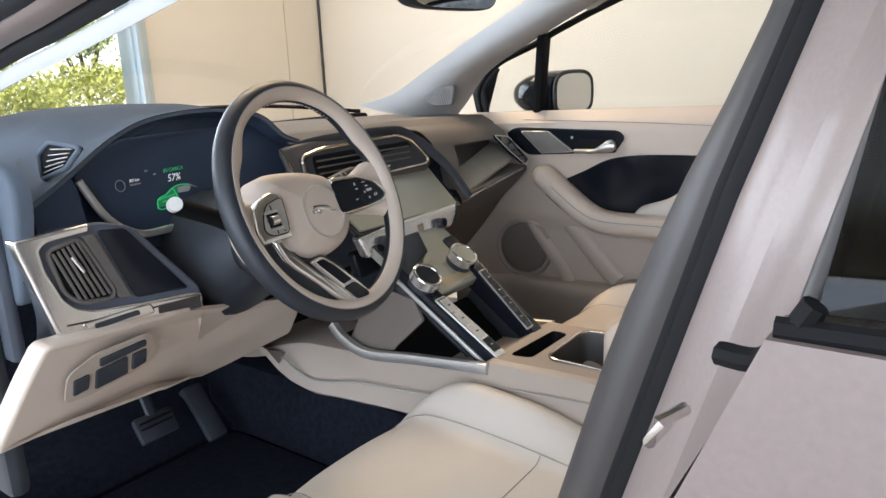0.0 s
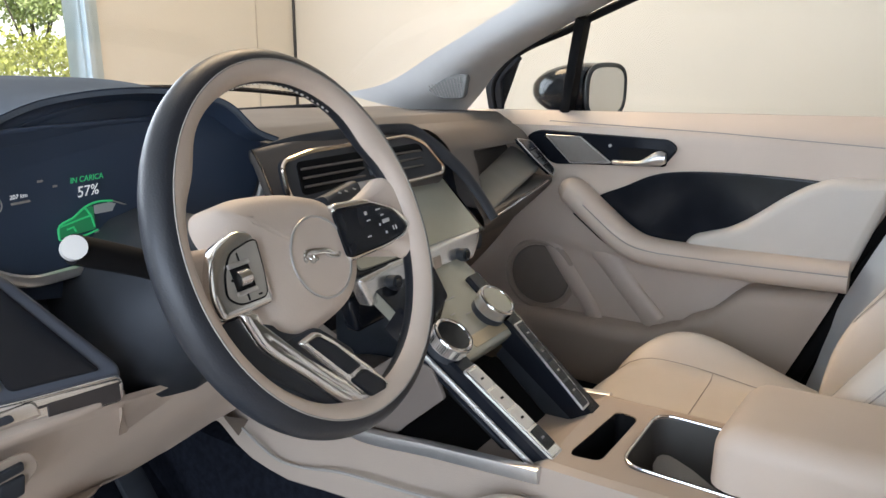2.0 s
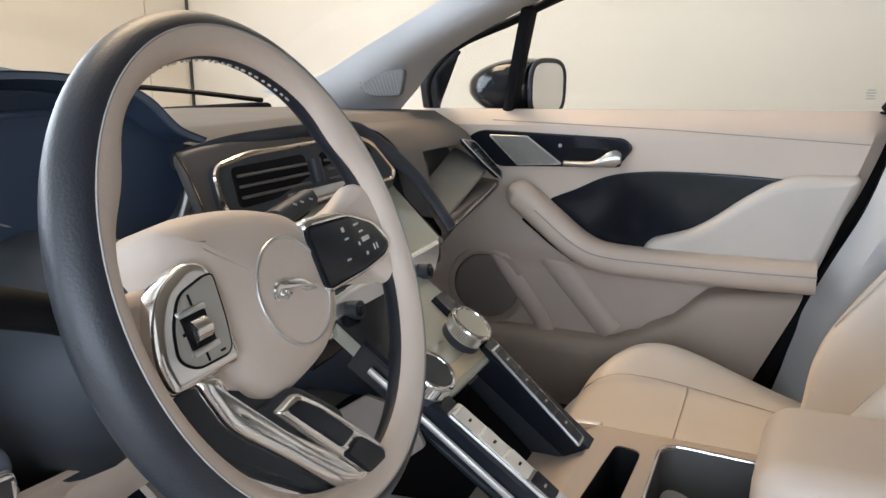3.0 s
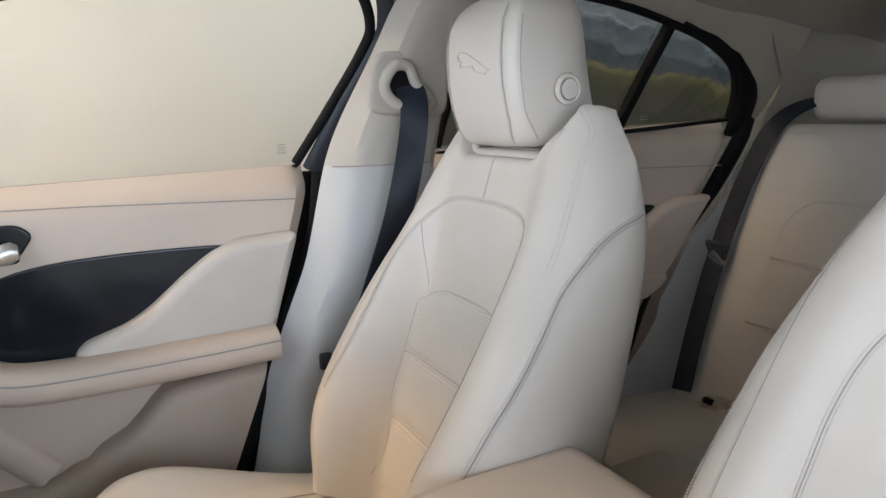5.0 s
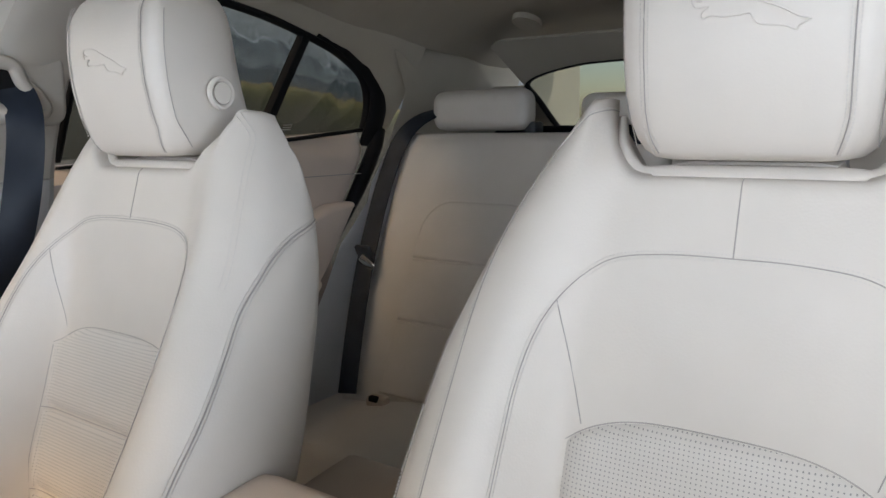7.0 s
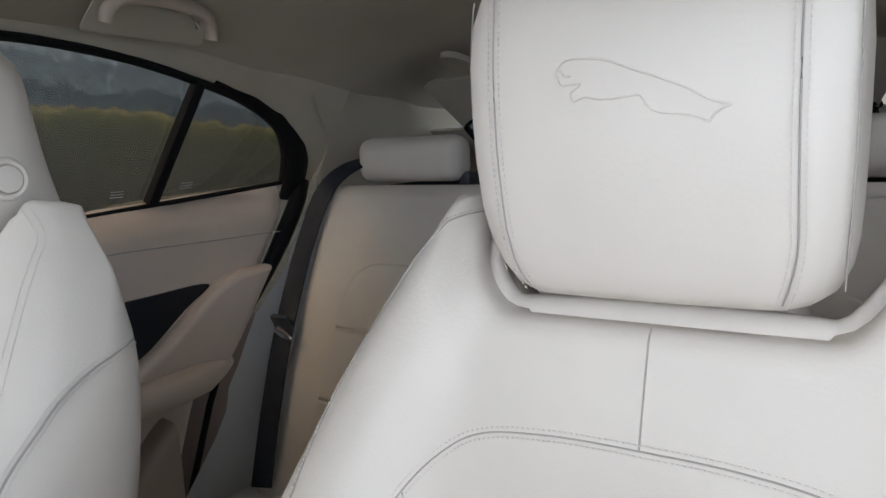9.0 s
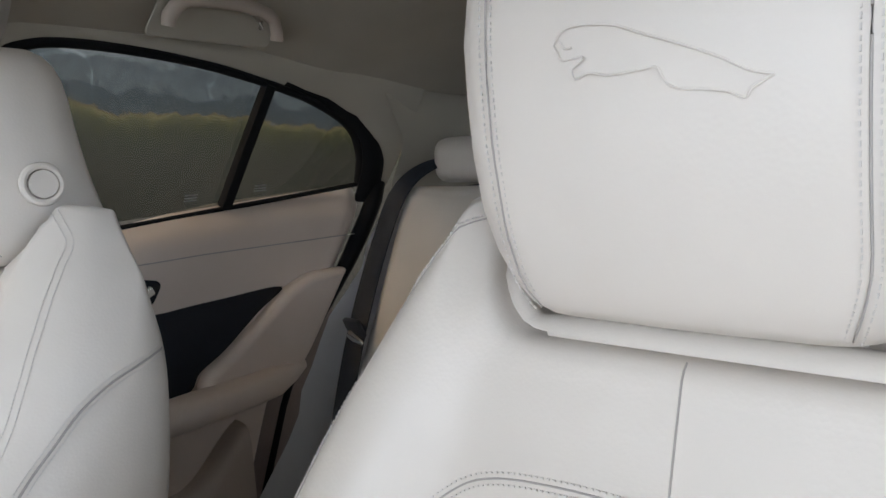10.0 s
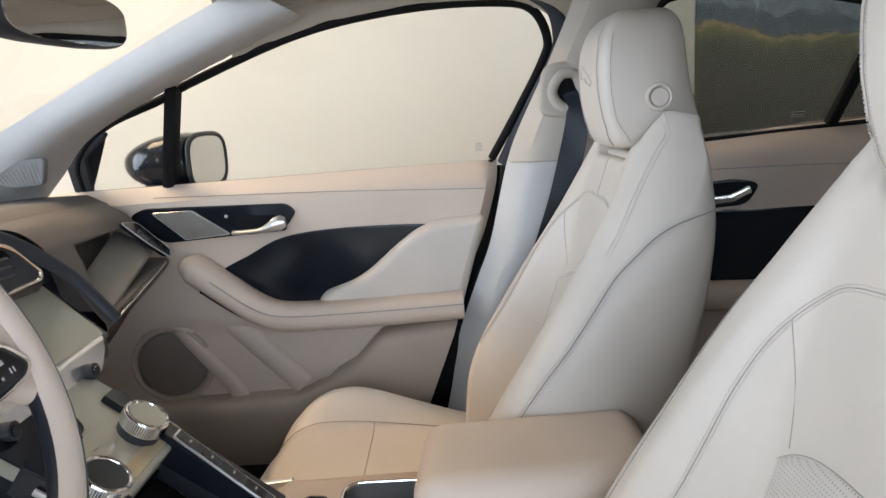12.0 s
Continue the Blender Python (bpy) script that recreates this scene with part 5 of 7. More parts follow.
    P = [Vector((u, -0.27, cushion_z(u, -0.27, yf) + 0.0006)) for u in [-0.148 + 0.0148 * i for i in range(21)]]
    part("seam", tube(P, 0.0008, n=6), GROOVE, cu)
    part("seat_base", box((0.44, 0.46, 0.10), (0, -0.30, 0.395), 0.02), DARKPLASTIC, s)
    part("side_cover", box((0.03, 0.42, 0.10), (0.235 * inner * -1, -0.33, 0.44), 0.012), DARKPLASTIC, s)
    return s


front_seat(-0.364, 0.0, 0.045, "pale cream leather driver seat with stitched bolsters", 1)
front_seat(0.310, 0.075, -0.058, "pale cream leather passenger seat beside the console", -1)
bk = thing("belt_buckle", "red and black seat belt buckle beside the console", "seat belt", (-0.146, -0.395, 0.590))
part("buckle_body", box((0.026, 0.045, 0.09), (0, 0, 0), 0.008, turn=Matrix.Rotation(radians(-18), 4, "X")), DARKPLASTIC, bk)
part("release", box((0.022, 0.036, 0.03), (0, 0.014, 0.045), 0.005, turn=Matrix.Rotation(radians(-18), 4, "X")), RED, bk, "red release button")

# ---- rear bench ----
rb = thing("rear_bench", "cream leather rear bench seat in the shade", "car seat", (0, 0, 0))


def bench_y(z):
    return -1.402 - 0.5 * (z - 0.826)


def bench_panel(x0, x1, z0, z1, lift, edge, name="backrest", top=None):
    """An upholstered panel of the bench; top rounds its two upper corners alone."""
    n = Vector((0, 0.894, 0.447))
    if top is None:
        out = rounded([(x0, z0), (x1, z0), (x1, z1), (x0, z1)], 0.03)
    else:
        arch = [(top * (1 - math.cos(a)), top * math.sin(a)) for a in [math.pi / 2 * i / 7 for i in range(8)]] if top else [(0, 0)]
        out = [Vector((x, z, 0)) for x, z in [(x0, z0), (x1, z0)] + [(x1 - a, z1 - top + b) for a, b in arch] + [(x0 + a, z1 - top + b) for a, b in reversed(arch)]]
    return part(name, pad([(p.x, p.y) for p in out], lambda u, v, w: Vector((u, bench_y(v), v)) + n * (w - 0.09), 0.09 + lift, edge, 5), LEATHER, rb)


bench_panel(0.07, 0.605, 0.50, 1.126, 0.0, 0.03)
bench_panel(-0.06, 0.066, 0.50, 1.10, -0.006, 0.02, "middle_backrest")
bench_panel(-0.605, -0.064, 0.50, 1.126, 0.0, 0.03)
for sx in (1, -1):
    for z0, z1, top in ((0.55, 0.700, 0.0), (0.702, 0.832, 0.0), (0.834, 0.962, 0.075)):
        bench_panel(sx * 0.335 - 0.150, sx * 0.335 + 0.150, z0, z1, 0.005, 0.007, "stitched_panel", top)
    h = part("headrest", box((0.265, 0.085, 0.098), (sx * 0.418, -1.62, 1.169), 0.032, 4), LEATHER, rb, "cream rear headrest")
    part("headrest_guide", box((0.03, 0.05, 0.03), (sx * 0.29, -1.64, 1.125), 0.008), DARKPLASTIC, rb)
part("headrest", box((0.22, 0.08, 0.07), (0.05, -1.63, 1.165), 0.028, 4), LEATHER, rb)
secs = []
for i in range(16):
    f = i / 15
    y = -0.96 - 0.32 * f
    z = 0.548 - 0.012 * f - 0.07 * (1 - sstep(0, 0.14, f)) ** 2
    secs.append([Vector((-0.62 + 1.24 * k, y, z + 0.018 * math.cos(4 * math.pi * (k - 0.25)) * sstep(0, 0.3, f))) for k in [j / 30 for j in range(31)]])
part("bench_cushion", thicken(loft(secs, closed=False, caps=False), 0.16), LEATHER, rb, "cream rear cushion")
for sx in (1, -1):
    part("child_seat_guide", box((0.05, 0.03, 0.03), (sx * 0.47, -1.240, 0.540), 0.008), TRIM, rb)
    part("guide_slot", box((0.022, 0.012, 0.012), (sx * 0.47, -1.226, 0.553), 0.002), RUBBER, rb)
rbelt = thing("seat_belt", "black webbing belt across the rear backrest", "seat belt", (0, 0, 0), group="seat belts")
ribbon([(0.48, -1.70, 1.155), (0.535, -1.61, 1.168), (0.585, -1.53, 1.12), (0.615, -1.475, 1.0), (0.60, -1.375, 0.83), (0.58, -1.30, 0.68), (0.555, -1.235, 0.545)], 0.046, BELT, rbelt, across=(1, 0.1, 0.1))
part("tongue", box((0.045, 0.012, 0.045), (0.598, -1.368, 0.84), 0.004, turn=Matrix.Rotation(radians(-25), 4, "X")), DARKPLASTIC, rbelt)
part("tongue_blade", box((0.024, 0.005, 0.04), (0.575, -1.345, 0.825), 0.002, turn=Matrix.Rotation(radians(-25), 4, "X") @ Matrix.Rotation(0.7, 4, "Y")), CHROME, rbelt)

# ---- steering wheel ----
TI, TURN = 0.382, 0.1175
WC = Vector((-0.3590, 0.0151, 1.0002))
sw = thing("steering_wheel", "black and cream leather steering wheel with silver spokes", "steering wheel", WC)
sw.rotation_euler = (-TI, 0, TURN)


def wl(r, deg, w=0.0):
    """On the wheel: radius, angle from the right going up, height towards the driver."""
    a = radians(deg)
    return Vector((r * math.cos(a), -w, r * math.sin(a)))


RR = 0.1690


def rim(lo, hi, start, stop, material, name, thick=1.0, label=""):
    """Part of the rim's skin: lo..hi are degrees round its section (0 outwards, 90 to the driver)."""
    closed = stop - start >= 360
    n = max(12, int((stop - start) / 3))
    secs = []
    for i in range(n + (0 if closed else 1)):
        a = start + (stop - start) * i / n
        grip = 1 + 0.55 * (math.exp(-(((a % 360) - 32) / 11) ** 2) + math.exp(-(((a % 360) - 148) / 11) ** 2))
        row = []
        m = 16
        for j in range(m + 1):
            b = radians(lo + (hi - lo) * j / m)
            row.append(wl(RR + 0.0156 * thick * (1 if math.cos(b) > 0 else grip) * math.cos(b), a, 0.0165 * thick * math.sin(b)))
        secs.append(row)
    bm = bmesh.new()
    rows = [[bm.verts.new(p) for p in s] for s in secs]
    grid_faces(bm, rows, wrap_v=closed)
    return part(name, bm, material, sw, label, flip=False)


rim(-75, 88, 0, 360, RIM_BLACK, "rim_outer", 1.0, "black leather outer half of the rim")
rim(87, 172, 0, 360, LEATHER_WARM, "rim_inner", 1.0, "cream leather inner half of the rim")
rim(171, 286, 0, 360, RIM_BLACK, "rim_back", 1.0)
part("rim_seam", tube([wl(RR + 0.0156 * math.cos(radians(88)), a, 0.0165 * math.sin(radians(88))) for a in range(0, 360, 3)], 0.0008, n=6, closed=True, up=(0, 1, 0)), GROOVE, sw)
for a0, a1 in ((52, 128),):
    P = [wl(RR - 0.0154, a0 + (a1 - a0) * i / 40, -0.004) for i in range(41)]
    stitches(P, [(-wl(1, a0 + (a1 - a0) * i / 40)).normalized() for i in range(41)], sw, length=0.004, gap=0.0035, r=0.0007)
def hub(u, v, w):
    """A place on the wheel's middle, which faces a little less to the side than the rim; w towards the driver."""
    return Vector((u, -(w + 0.06 * u), v))


# airbag boss, a shield that narrows downwards
BOSS = [p.to_2d() for p in spline([(-0.086, 0.044, 0), (-0.080, 0.053, 0), (-0.062, 0.0565, 0), (-0.020, 0.0535, 0), (0.018, 0.046, 0), (0.048, 0.034, 0), (0.067, 0.012, 0), (0.075, -0.0125, 0), (0.060, -0.050, 0), (0.034, -0.071, 0), (-0.007, -0.080, 0), (-0.043, -0.082, 0), (-0.066, -0.0725, 0), (-0.077, -0.056, 0), (-0.078, -0.030, 0), (-0.080, 0.010, 0), (-0.086, 0.032, 0)], 4, closed=True)]
BC = (0.003, -0.018)
secs = []
for d, n_ in ((0.0, -0.055), (0.0, -0.024), (0.003, -0.017), (0.009, -0.0105), (0.017, -0.0070), (0.028, -0.0050)):
    secs.append([hub(p.x, p.y, n_) for p in offset_ring(BOSS, d)])
secs.append([hub(BC[0] + (p.x - BC[0]) * 0.3, BC[1] + (p.z - BC[1]) * 0.3, -0.0040) for p in secs[-1]])
part("airbag_cover", loft(secs), LEATHER_WARM, sw, "cream moulded centre boss", angle=60)
RN = 0.0395
BADGE = [(RN * math.cos(a) + BC[0], RN * math.sin(a) + BC[1]) for a in [2 * math.pi * j / 48 for j in range(48)]]
part("badge_ring", tube([hub(u, v, -0.0028) for u, v in BADGE], 0.0012, n=8, up=(0, 1, 0), closed=True), SATIN, sw, "satin metal badge ring")
part("badge_disc", pad(BADGE, lambda u, v, w: hub(u, v, w - 0.0056), 0.0024, 0.001, 2), LEATHER_WARM, sw)
# leaping emblem in plain silver strokes
bm = bmesh.new()
for line, ra, ta in (([(-0.0225, 0.0010), (-0.0195, 0.0048), (-0.013, 0.0052), (-0.004, 0.0046), (0.006, 0.0036), (0.014, 0.0006), (0.0225, -0.0018)], 0.0033, lambda k: 0.75 + 0.5 * math.sin(math.pi * min(1, 1.15 * k)) - 0.55 * sstep(0.75, 1, k)),
                     ([(-0.0225, 0.0020), (-0.0245, -0.0010), (-0.0225, -0.0035)], 0.0019, None), ([(-0.0165, 0.0030), (-0.0175, -0.0020), (-0.0140, -0.0045), (-0.0120, -0.0030)], 0.0015, None),
                     ([(-0.0115, 0.0020), (-0.0105, -0.0025), (-0.0070, -0.0020)], 0.0013, None), ([(0.004, 0.0020), (0.008, -0.0010), (0.0150, -0.0030), (0.0215, -0.0035)], 0.0016, None), ([(0.0215, -0.0010), (0.0250, -0.0022), (0.0235, 0.0010)], 0.0011, None)):
    tube([hub(p.x + BC[0], p.y + BC[1] + 0.001 - 0.12 * p.x, -0.0015) for p in spline([(a, b, 0) for a, b in line], 5)], ra * 0.6, ra, n=8, up=(0, 0, 1), taper=ta, bm=bm)
part("badge_emblem", bm, CHROME, sw, "small silver emblem")
# side spokes with their button pods
PANEL_GREY = mat("warm_grey_button_panel", (0.42, 0.40, 0.36), 0.4, metal=0.2, noise_scale=60, vary=0.05)
BRIGHT = mat("bright_satin_metal", (0.82, 0.80, 0.78), 0.13, metal=0.95, noise_scale=40, vary=0.04, rough_vary=0.05)
for k in (-1, 1):
    SP = rounded([(-0.050, 0.020), (-0.100, 0.022), (-0.140, 0.026), (-0.162, 0.020), (-0.164, -0.030), (-0.152, -0.064), (-0.130, -0.044), (-0.050, -0.040)] if k < 0 else [(0.040, 0.024), (0.110, 0.026), (0.146, 0.044), (0.164, 0.030), (0.164, -0.034), (0.150, -0.058), (0.130, -0.036), (0.040, -0.032)], 0.016)
    part("spoke", pad([(p.x, p.y) for p in SP], lambda u, v, w: hub(u, v, w - 0.032 + 0.012 * sstep(0.10, 0.16, abs(u))), 0.016, 0.010, 4), LEATHER_WARM, sw, "cream leather spoke")
    out = rounded([(0.040, 0.028), (0.094, 0.0235), (0.140, 0.005), (0.160, -0.018), (0.143, -0.031), (0.095, -0.033), (0.036, -0.033)] if k > 0 else [(-0.070, 0.024), (-0.088, 0.030), (-0.113, 0.020), (-0.127, 0.003), (-0.135, -0.0185), (-0.132, -0.039), (-0.117, -0.0395), (-0.072, -0.0405)], 0.009)
    pod = part("button_pod", pad([(p.x, p.y) for p in out], lambda u, v, w: hub(u, v, w - 0.015), 0.015, 0.005, 3), BRIGHT, sw, "polished silver button surround")
    inn = rounded([(0.036, 0.0205), (0.097, 0.0165), (0.130, 0.003), (0.147, -0.019), (0.135, -0.0255), (0.095, -0.029), (0.036, -0.029)] if k > 0 else [(-0.072, 0.0165), (-0.080, 0.0170), (-0.104, 0.012), (-0.116, -0.004), (-0.1215, -0.022), (-0.111, -0.031), (-0.080, -0.032), (-0.075, -0.011)], 0.007)
    part("button_edge", tube([hub(p.x, p.y, 0.0002) for p in inn], 0.0009, n=6, up=(0, 1, 0), closed=True), RUBBER, pod)
    part("button_panel", pad([(p.x, p.y) for p in inn], lambda u, v, w: hub(u, v, w - 0.003), 0.0042, 0.0015, 2), PIANO if k > 0 else PANEL_GREY, pod, "gloss black touch buttons" if k > 0 else "grey button panel")
    if k > 0:
        for u, v, a, b in ((0.082, 0.008, 0.004, 0.004), (0.083, 0.000, 0.006, 0.0015), (0.104, 0.008, 0.008, 0.0015), (0.108, 0.001, 0.006, 0.0015), (0.111, -0.006, 0.013, 0.004), (0.099, -0.008, 0.002, 0.003), (0.106, -0.018, 0.003, 0.003), (0.120, -0.016, 0.0015, 0.005), (0.125, -0.016, 0.0015, 0.005), (0.076, -0.016, 0.006, 0.0015)):
            part("button_mark", box((a, 0.0006, b), hub(u, v, 0.0014)), PRINT_WHITE, pod)
    else:
        for u, v, a, b in ((-0.098, 0.007, 0.0016, 0.007), (-0.101, -0.027, 0.0016, 0.006), (-0.111, -0.010, 0.003, 0.002), (-0.088, -0.028, 0.004, 0.0015)):
            part("button_mark", box((a, 0.0006, b), hub(u, v, 0.0014)), RUBBER, pod)
part("thumb_wheel_cup", box((0.021, 0.004, 0.020), hub(-0.100, -0.0105, 0.0005), 0.001), RUBBER, sw)
part("thumb_wheel", tube([hub(-0.1065, -0.0105, 0.001), hub(-0.0945, -0.0105, 0.001)], 0.0070, n=18, up=(0, 0, 1)), BRIGHT, sw, "knurled silver thumb wheel")
for dz in (-0.0118, 0.0118):
    part("wheel_cradle", box((0.024, 0.004, 0.004), hub(-0.100, -0.0105 + dz, 0.001), 0.001), SATIN, sw)


# lower spoke: a dark arm with two polished bars that meet at the rim
def low(u, v, w):
    return hub(u, v, w - 0.016 + 0.010 * sstep(-0.060, -0.150, v))


ARM_DARK = rounded([(-0.134, -0.040), (-0.100, -0.040), (-0.070, -0.076), (-0.030, -0.076), (0.000, -0.110), (-0.012, -0.158), (-0.052, -0.150), (-0.090, -0.113), (-0.124, -0.076), (-0.134, -0.058)], 0.006)
part("spoke_arm", pad([(p.x, p.y) for p in ARM_DARK], low, 0.008, 0.002, 2), DARKPLASTIC, sw, "black arm behind the lower spoke")
BAR_L = [(-0.112, -0.038), (-0.095, -0.041), (-0.091, -0.057), (-0.082, -0.070), (-0.057, -0.1005), (-0.029, -0.1335), (-0.009, -0.1655), (-0.026, -0.159), (-0.049, -0.144), (-0.078, -0.106), (-0.101, -0.077), (-0.108, -0.060)]
part("lower_spoke", pad([p.to_2d() for p in spline([(a, b, 0) for a, b in BAR_L], 4, closed=True)], low, 0.0165, 0.0075, 5), BRIGHT, sw, "polished silver lower spoke", angle=70)
BAR_R = rounded([(-0.064, -0.081), (-0.037, -0.078), (-0.022, -0.092), (0.002, -0.125), (0.027, -0.160), (0.018, -0.1665), (-0.011, -0.166), (-0.031, -0.132)], 0.006)
part("lower_spoke", pad([(p.x, p.y) for p in BAR_R], low, 0.0150, 0.007, 5), BRIGHT, sw, "polished silver lower spoke", angle=70)
part("spoke_face", pad(rounded([(-0.057, -0.084), (-0.041, -0.083), (-0.027, -0.097), (-0.008, -0.126), (-0.028, -0.128)], 0.004), low, 0.0158, 0.001, 2), PIANO, sw, "gloss black face of the lower spoke")
part("spoke_window", pad(rounded([(-0.029, -0.132), (-0.006, -0.130), (0.014, -0.152), (0.010, -0.159), (-0.010, -0.160)], 0.004), low, 0.0165, 0.001, 2), PIANO, sw)
part("spoke_foot", pad(rounded([(-0.076, -0.138), (-0.050, -0.149), (-0.008, -0.164), (0.022, -0.163), (0.034, -0.150), (0.044, -0.162), (-0.005, -0.178), (-0.060, -0.166)], 0.006), low, 0.010, 0.003, 3), LEATHER_WARM, sw)
part("column_shroud", loft([[Vector((r * 1.0 * math.cos(a), y, r * math.sin(a) - 0.01)) for a in [2 * math.pi * j / 20 for j in range(20)]] for y, r in ((0.02, 0.05), (0.06, 0.055), (0.12, 0.062), (0.24, 0.07))]), DARKPLASTIC, sw)
# stalks
for k, e in ((-1, Vector((-0.1697, 0.098, 0.0555))), (1, Vector((0.2148, 0.1017, 0.0417)))):
    stalk = part("stalk", tube(spline([(k * 0.05, 0.12, 0.0), (k * 0.10, e.y + 0.012, e.z * 0.5), tuple(e)], 6), 0.011, 0.013, n=14), RUBBER, sw, "black control stalk")
    if k < 0:
        part("stalk_button", tube([e, e + Vector((-0.006, -0.012, 0.0))], 0.0098, n=20, up=(0, 0, 1)), mat("white_button", (0.75, 0.74, 0.72), 0.35, noise_scale=50, vary=0.03), stalk, "pale round stalk end")
    else:
        part("stalk_grip", tube([e + Vector((-0.062, 0, -0.008)), e + Vector((-0.02, 0, -0.002)), e + Vector((0.010, 0, 0.002))], 0.015, 0.011, n=14, power=0.7), DARKPLASTIC, stalk)
        for dx in (-0.036, -0.022, -0.004):
            part("stalk_mark", box((0.006, 0.0006, 0.0018), e + Vector((dx, -0.0155, 0.001)), turn=Matrix.Rotation(0.3, 4, "Y")), PRINT_WHITE, stalk)


# ---- dashboard ----
da = thing("dashboard", "black and cream car dashboard with screens and air vents", "dashboard", (0, 0, 0))


def dash_top_z(x, y):
    hood = 0.074 * math.exp(-((x + 0.37) / (0.235 if x < -0.37 else 0.205)) ** 4) * sstep(0.22, 0.40, y) * (1 - 0.5 * sstep(0.6, 0.9, y))
    return 1.062 + hood - 0.012 * sstep(0.2, 0.7, x) - 0.03 * sstep(0.75, 0.95, y) - 0.02 * sstep(-0.5, -0.72, x)


def top_edge(x):
    """The rear edge of the top skin, drawn back under the instrument hood."""
    return dash_rear(x) + 0.17 * math.exp(-((x + 0.37) / 0.225) ** 6)


def dash_rear(x):
    """The rear edge of the dash top."""
    return 0.335 - 0.06 * math.exp(-((x + 0.37) / 0.24) ** 4) + 0.03 * sstep(0.2, 0.7, x) - 0.06 * sstep(-0.55, -0.70, x)


secs = []
for i in range(61):
    x = -0.70 + 1.39 * i / 60
    row = []
    y0 = top_edge(x)
    for j in range(15):
        y = y0 + (0.93 - y0) * (j / 14)
        d = y - y0
        drop = 0.022 * (1 - sstep(0, 0.05, d)) ** 2
        row.append(Vector((x, y, dash_top_z(x, y) - drop)))
    secs.append(row)
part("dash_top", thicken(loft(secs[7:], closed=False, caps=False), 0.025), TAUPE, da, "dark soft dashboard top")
# same skin as the dash top, coloured bluer for the window light on it
part("dash_top_end", thicken(loft(secs[:8], closed=False, caps=False), 0.025), DASH_WINDOWLIT, da, "soft dashboard end with bluish window light in its colour")
# driver's hood over the instrument screen: an arched lip that runs out in an S beside the centre vents
LIP = spline([(-0.672, 0.218, 1.030), (-0.625, 0.235, 1.051), (-0.592, 0.245, 1.068), (-0.560, 0.255, 1.085), (-0.522, 0.265, 1.103), (-0.468, 0.280, 1.120), (-0.413, 0.290, 1.128), (-0.360, 0.295, 1.131), (-0.310, 0.300, 1.130), (-0.265, 0.300, 1.124), (-0.223, 0.300, 1.115), (-0.198, 0.300, 1.102), (-0.180, 0.300, 1.086), (-0.161, 0.300, 1.071), (-0.127, 0.300, 1.058)], 5)
secs = []
for p in LIP:
    row = []
    for j in range(16):
        k = (j / 15) ** 1.4
        y = p.y + (0.72 - p.y) * k
        m = sstep(0.0, 0.40, k)
        row.append(Vector((p.x, y, p.z * (1 - m) + (dash_top_z(p.x, y) + 0.004) * m)))
    secs.append(row)
part("cluster_hood", thicken(loft(secs, closed=False, caps=False), 0.006), DASH_WINDOWLIT, da, "charcoal hood over the instruments, tinted with painted window light")
# face behind screens and vents
secs = []
for i in range(29):
    x = -0.70 + 1.38 * i / 28
    y0 = dash_rear(x) + 0.012 + 0.07 * math.exp(-((x + 0.36) / 0.19) ** 6)
    right = sstep(0.16, 0.30, x)
    prof = [(y0, dash_top_z(x, y0) - 0.02), (y0 + 0.01, 1.0), (y0 - 0.02 - 0.05 * (1 - right), 0.94), (y0 - 0.09, 0.885), (y0 - 0.05, 0.82), (y0 + 0.05, 0.74)]
    secs.append([Vector((x, p.x, p.y)) for p in [Vector((q[0], q[1])) for q in prof]])
secs = [[Vector((s[0].x, p.x, p.y)) for p in spline([(q.y, q.z, 0) for q in s], 5)] for s in secs]
part("dash_face", loft(secs, closed=False, caps=False), EBONY, da, "black soft dashboard face")
# instrument screen
CL = rounded([(-0.602, 1.062), (-0.560, 0.975), (-0.50, 0.957), (-0.20, 0.957), (-0.155, 0.985), (-0.125, 1.060), (-0.20, 1.098), (-0.52, 1.098)], 0.03)


def cluster_lay(u, v, w):
    return Vector((u, 0.245 + 0.10 * sstep(-0.56, -0.20, u) * 0.75 + 0.16 * (v - 0.96) - w, v))


inner = [p.lerp(Vector((-0.38, p.y, 0.99)), 0.10) for p in LIP]
secs = [[p + Vector((0, -0.001, 0.001)), p + Vector((0, 0.002, -0.004)), p.lerp(Vector((q.x, p.y, q.z)), 0.4) + Vector((0, 0.008, 0)), cluster_lay(q.x, q.z, -0.002)] for p, q in zip(LIP, inner)]
part("hood_lining", loft(secs, closed=False, caps=False), CLUSTER, da, "dark inner face of the instrument hood", flip=False)
SUR = [(p.x, p.z) for p in inner] + [(-0.165, 1.030), (-0.166, 0.960), (-0.23, 0.940), (-0.46, 0.925), (-0.56, 0.945), (-0.63, 0.985)]
secs = []
for p in LIP[:9]:
    f = sstep(-0.68, -0.55, p.x)
    secs.append([Vector((q.x, q.y, q.z)) for q in spline([p + Vector((0, 0.002, -0.003)), p.lerp(Vector((p.x, 0.20, 0.99)), 0.35) + Vector((0.004, 0.008, 0)), Vector((p.x + 0.012 * f, 0.214 + 0.03 * f, 1.005 - 0.012 * f)), Vector((p.x + 0.02 * f, 0.212 + 0.02 * f, 0.972))], 4)])
part("dash_side", loft(secs, closed=False, caps=False), CLUSTER, da, "navy dash face between the hood and the outer vent", flip=False)
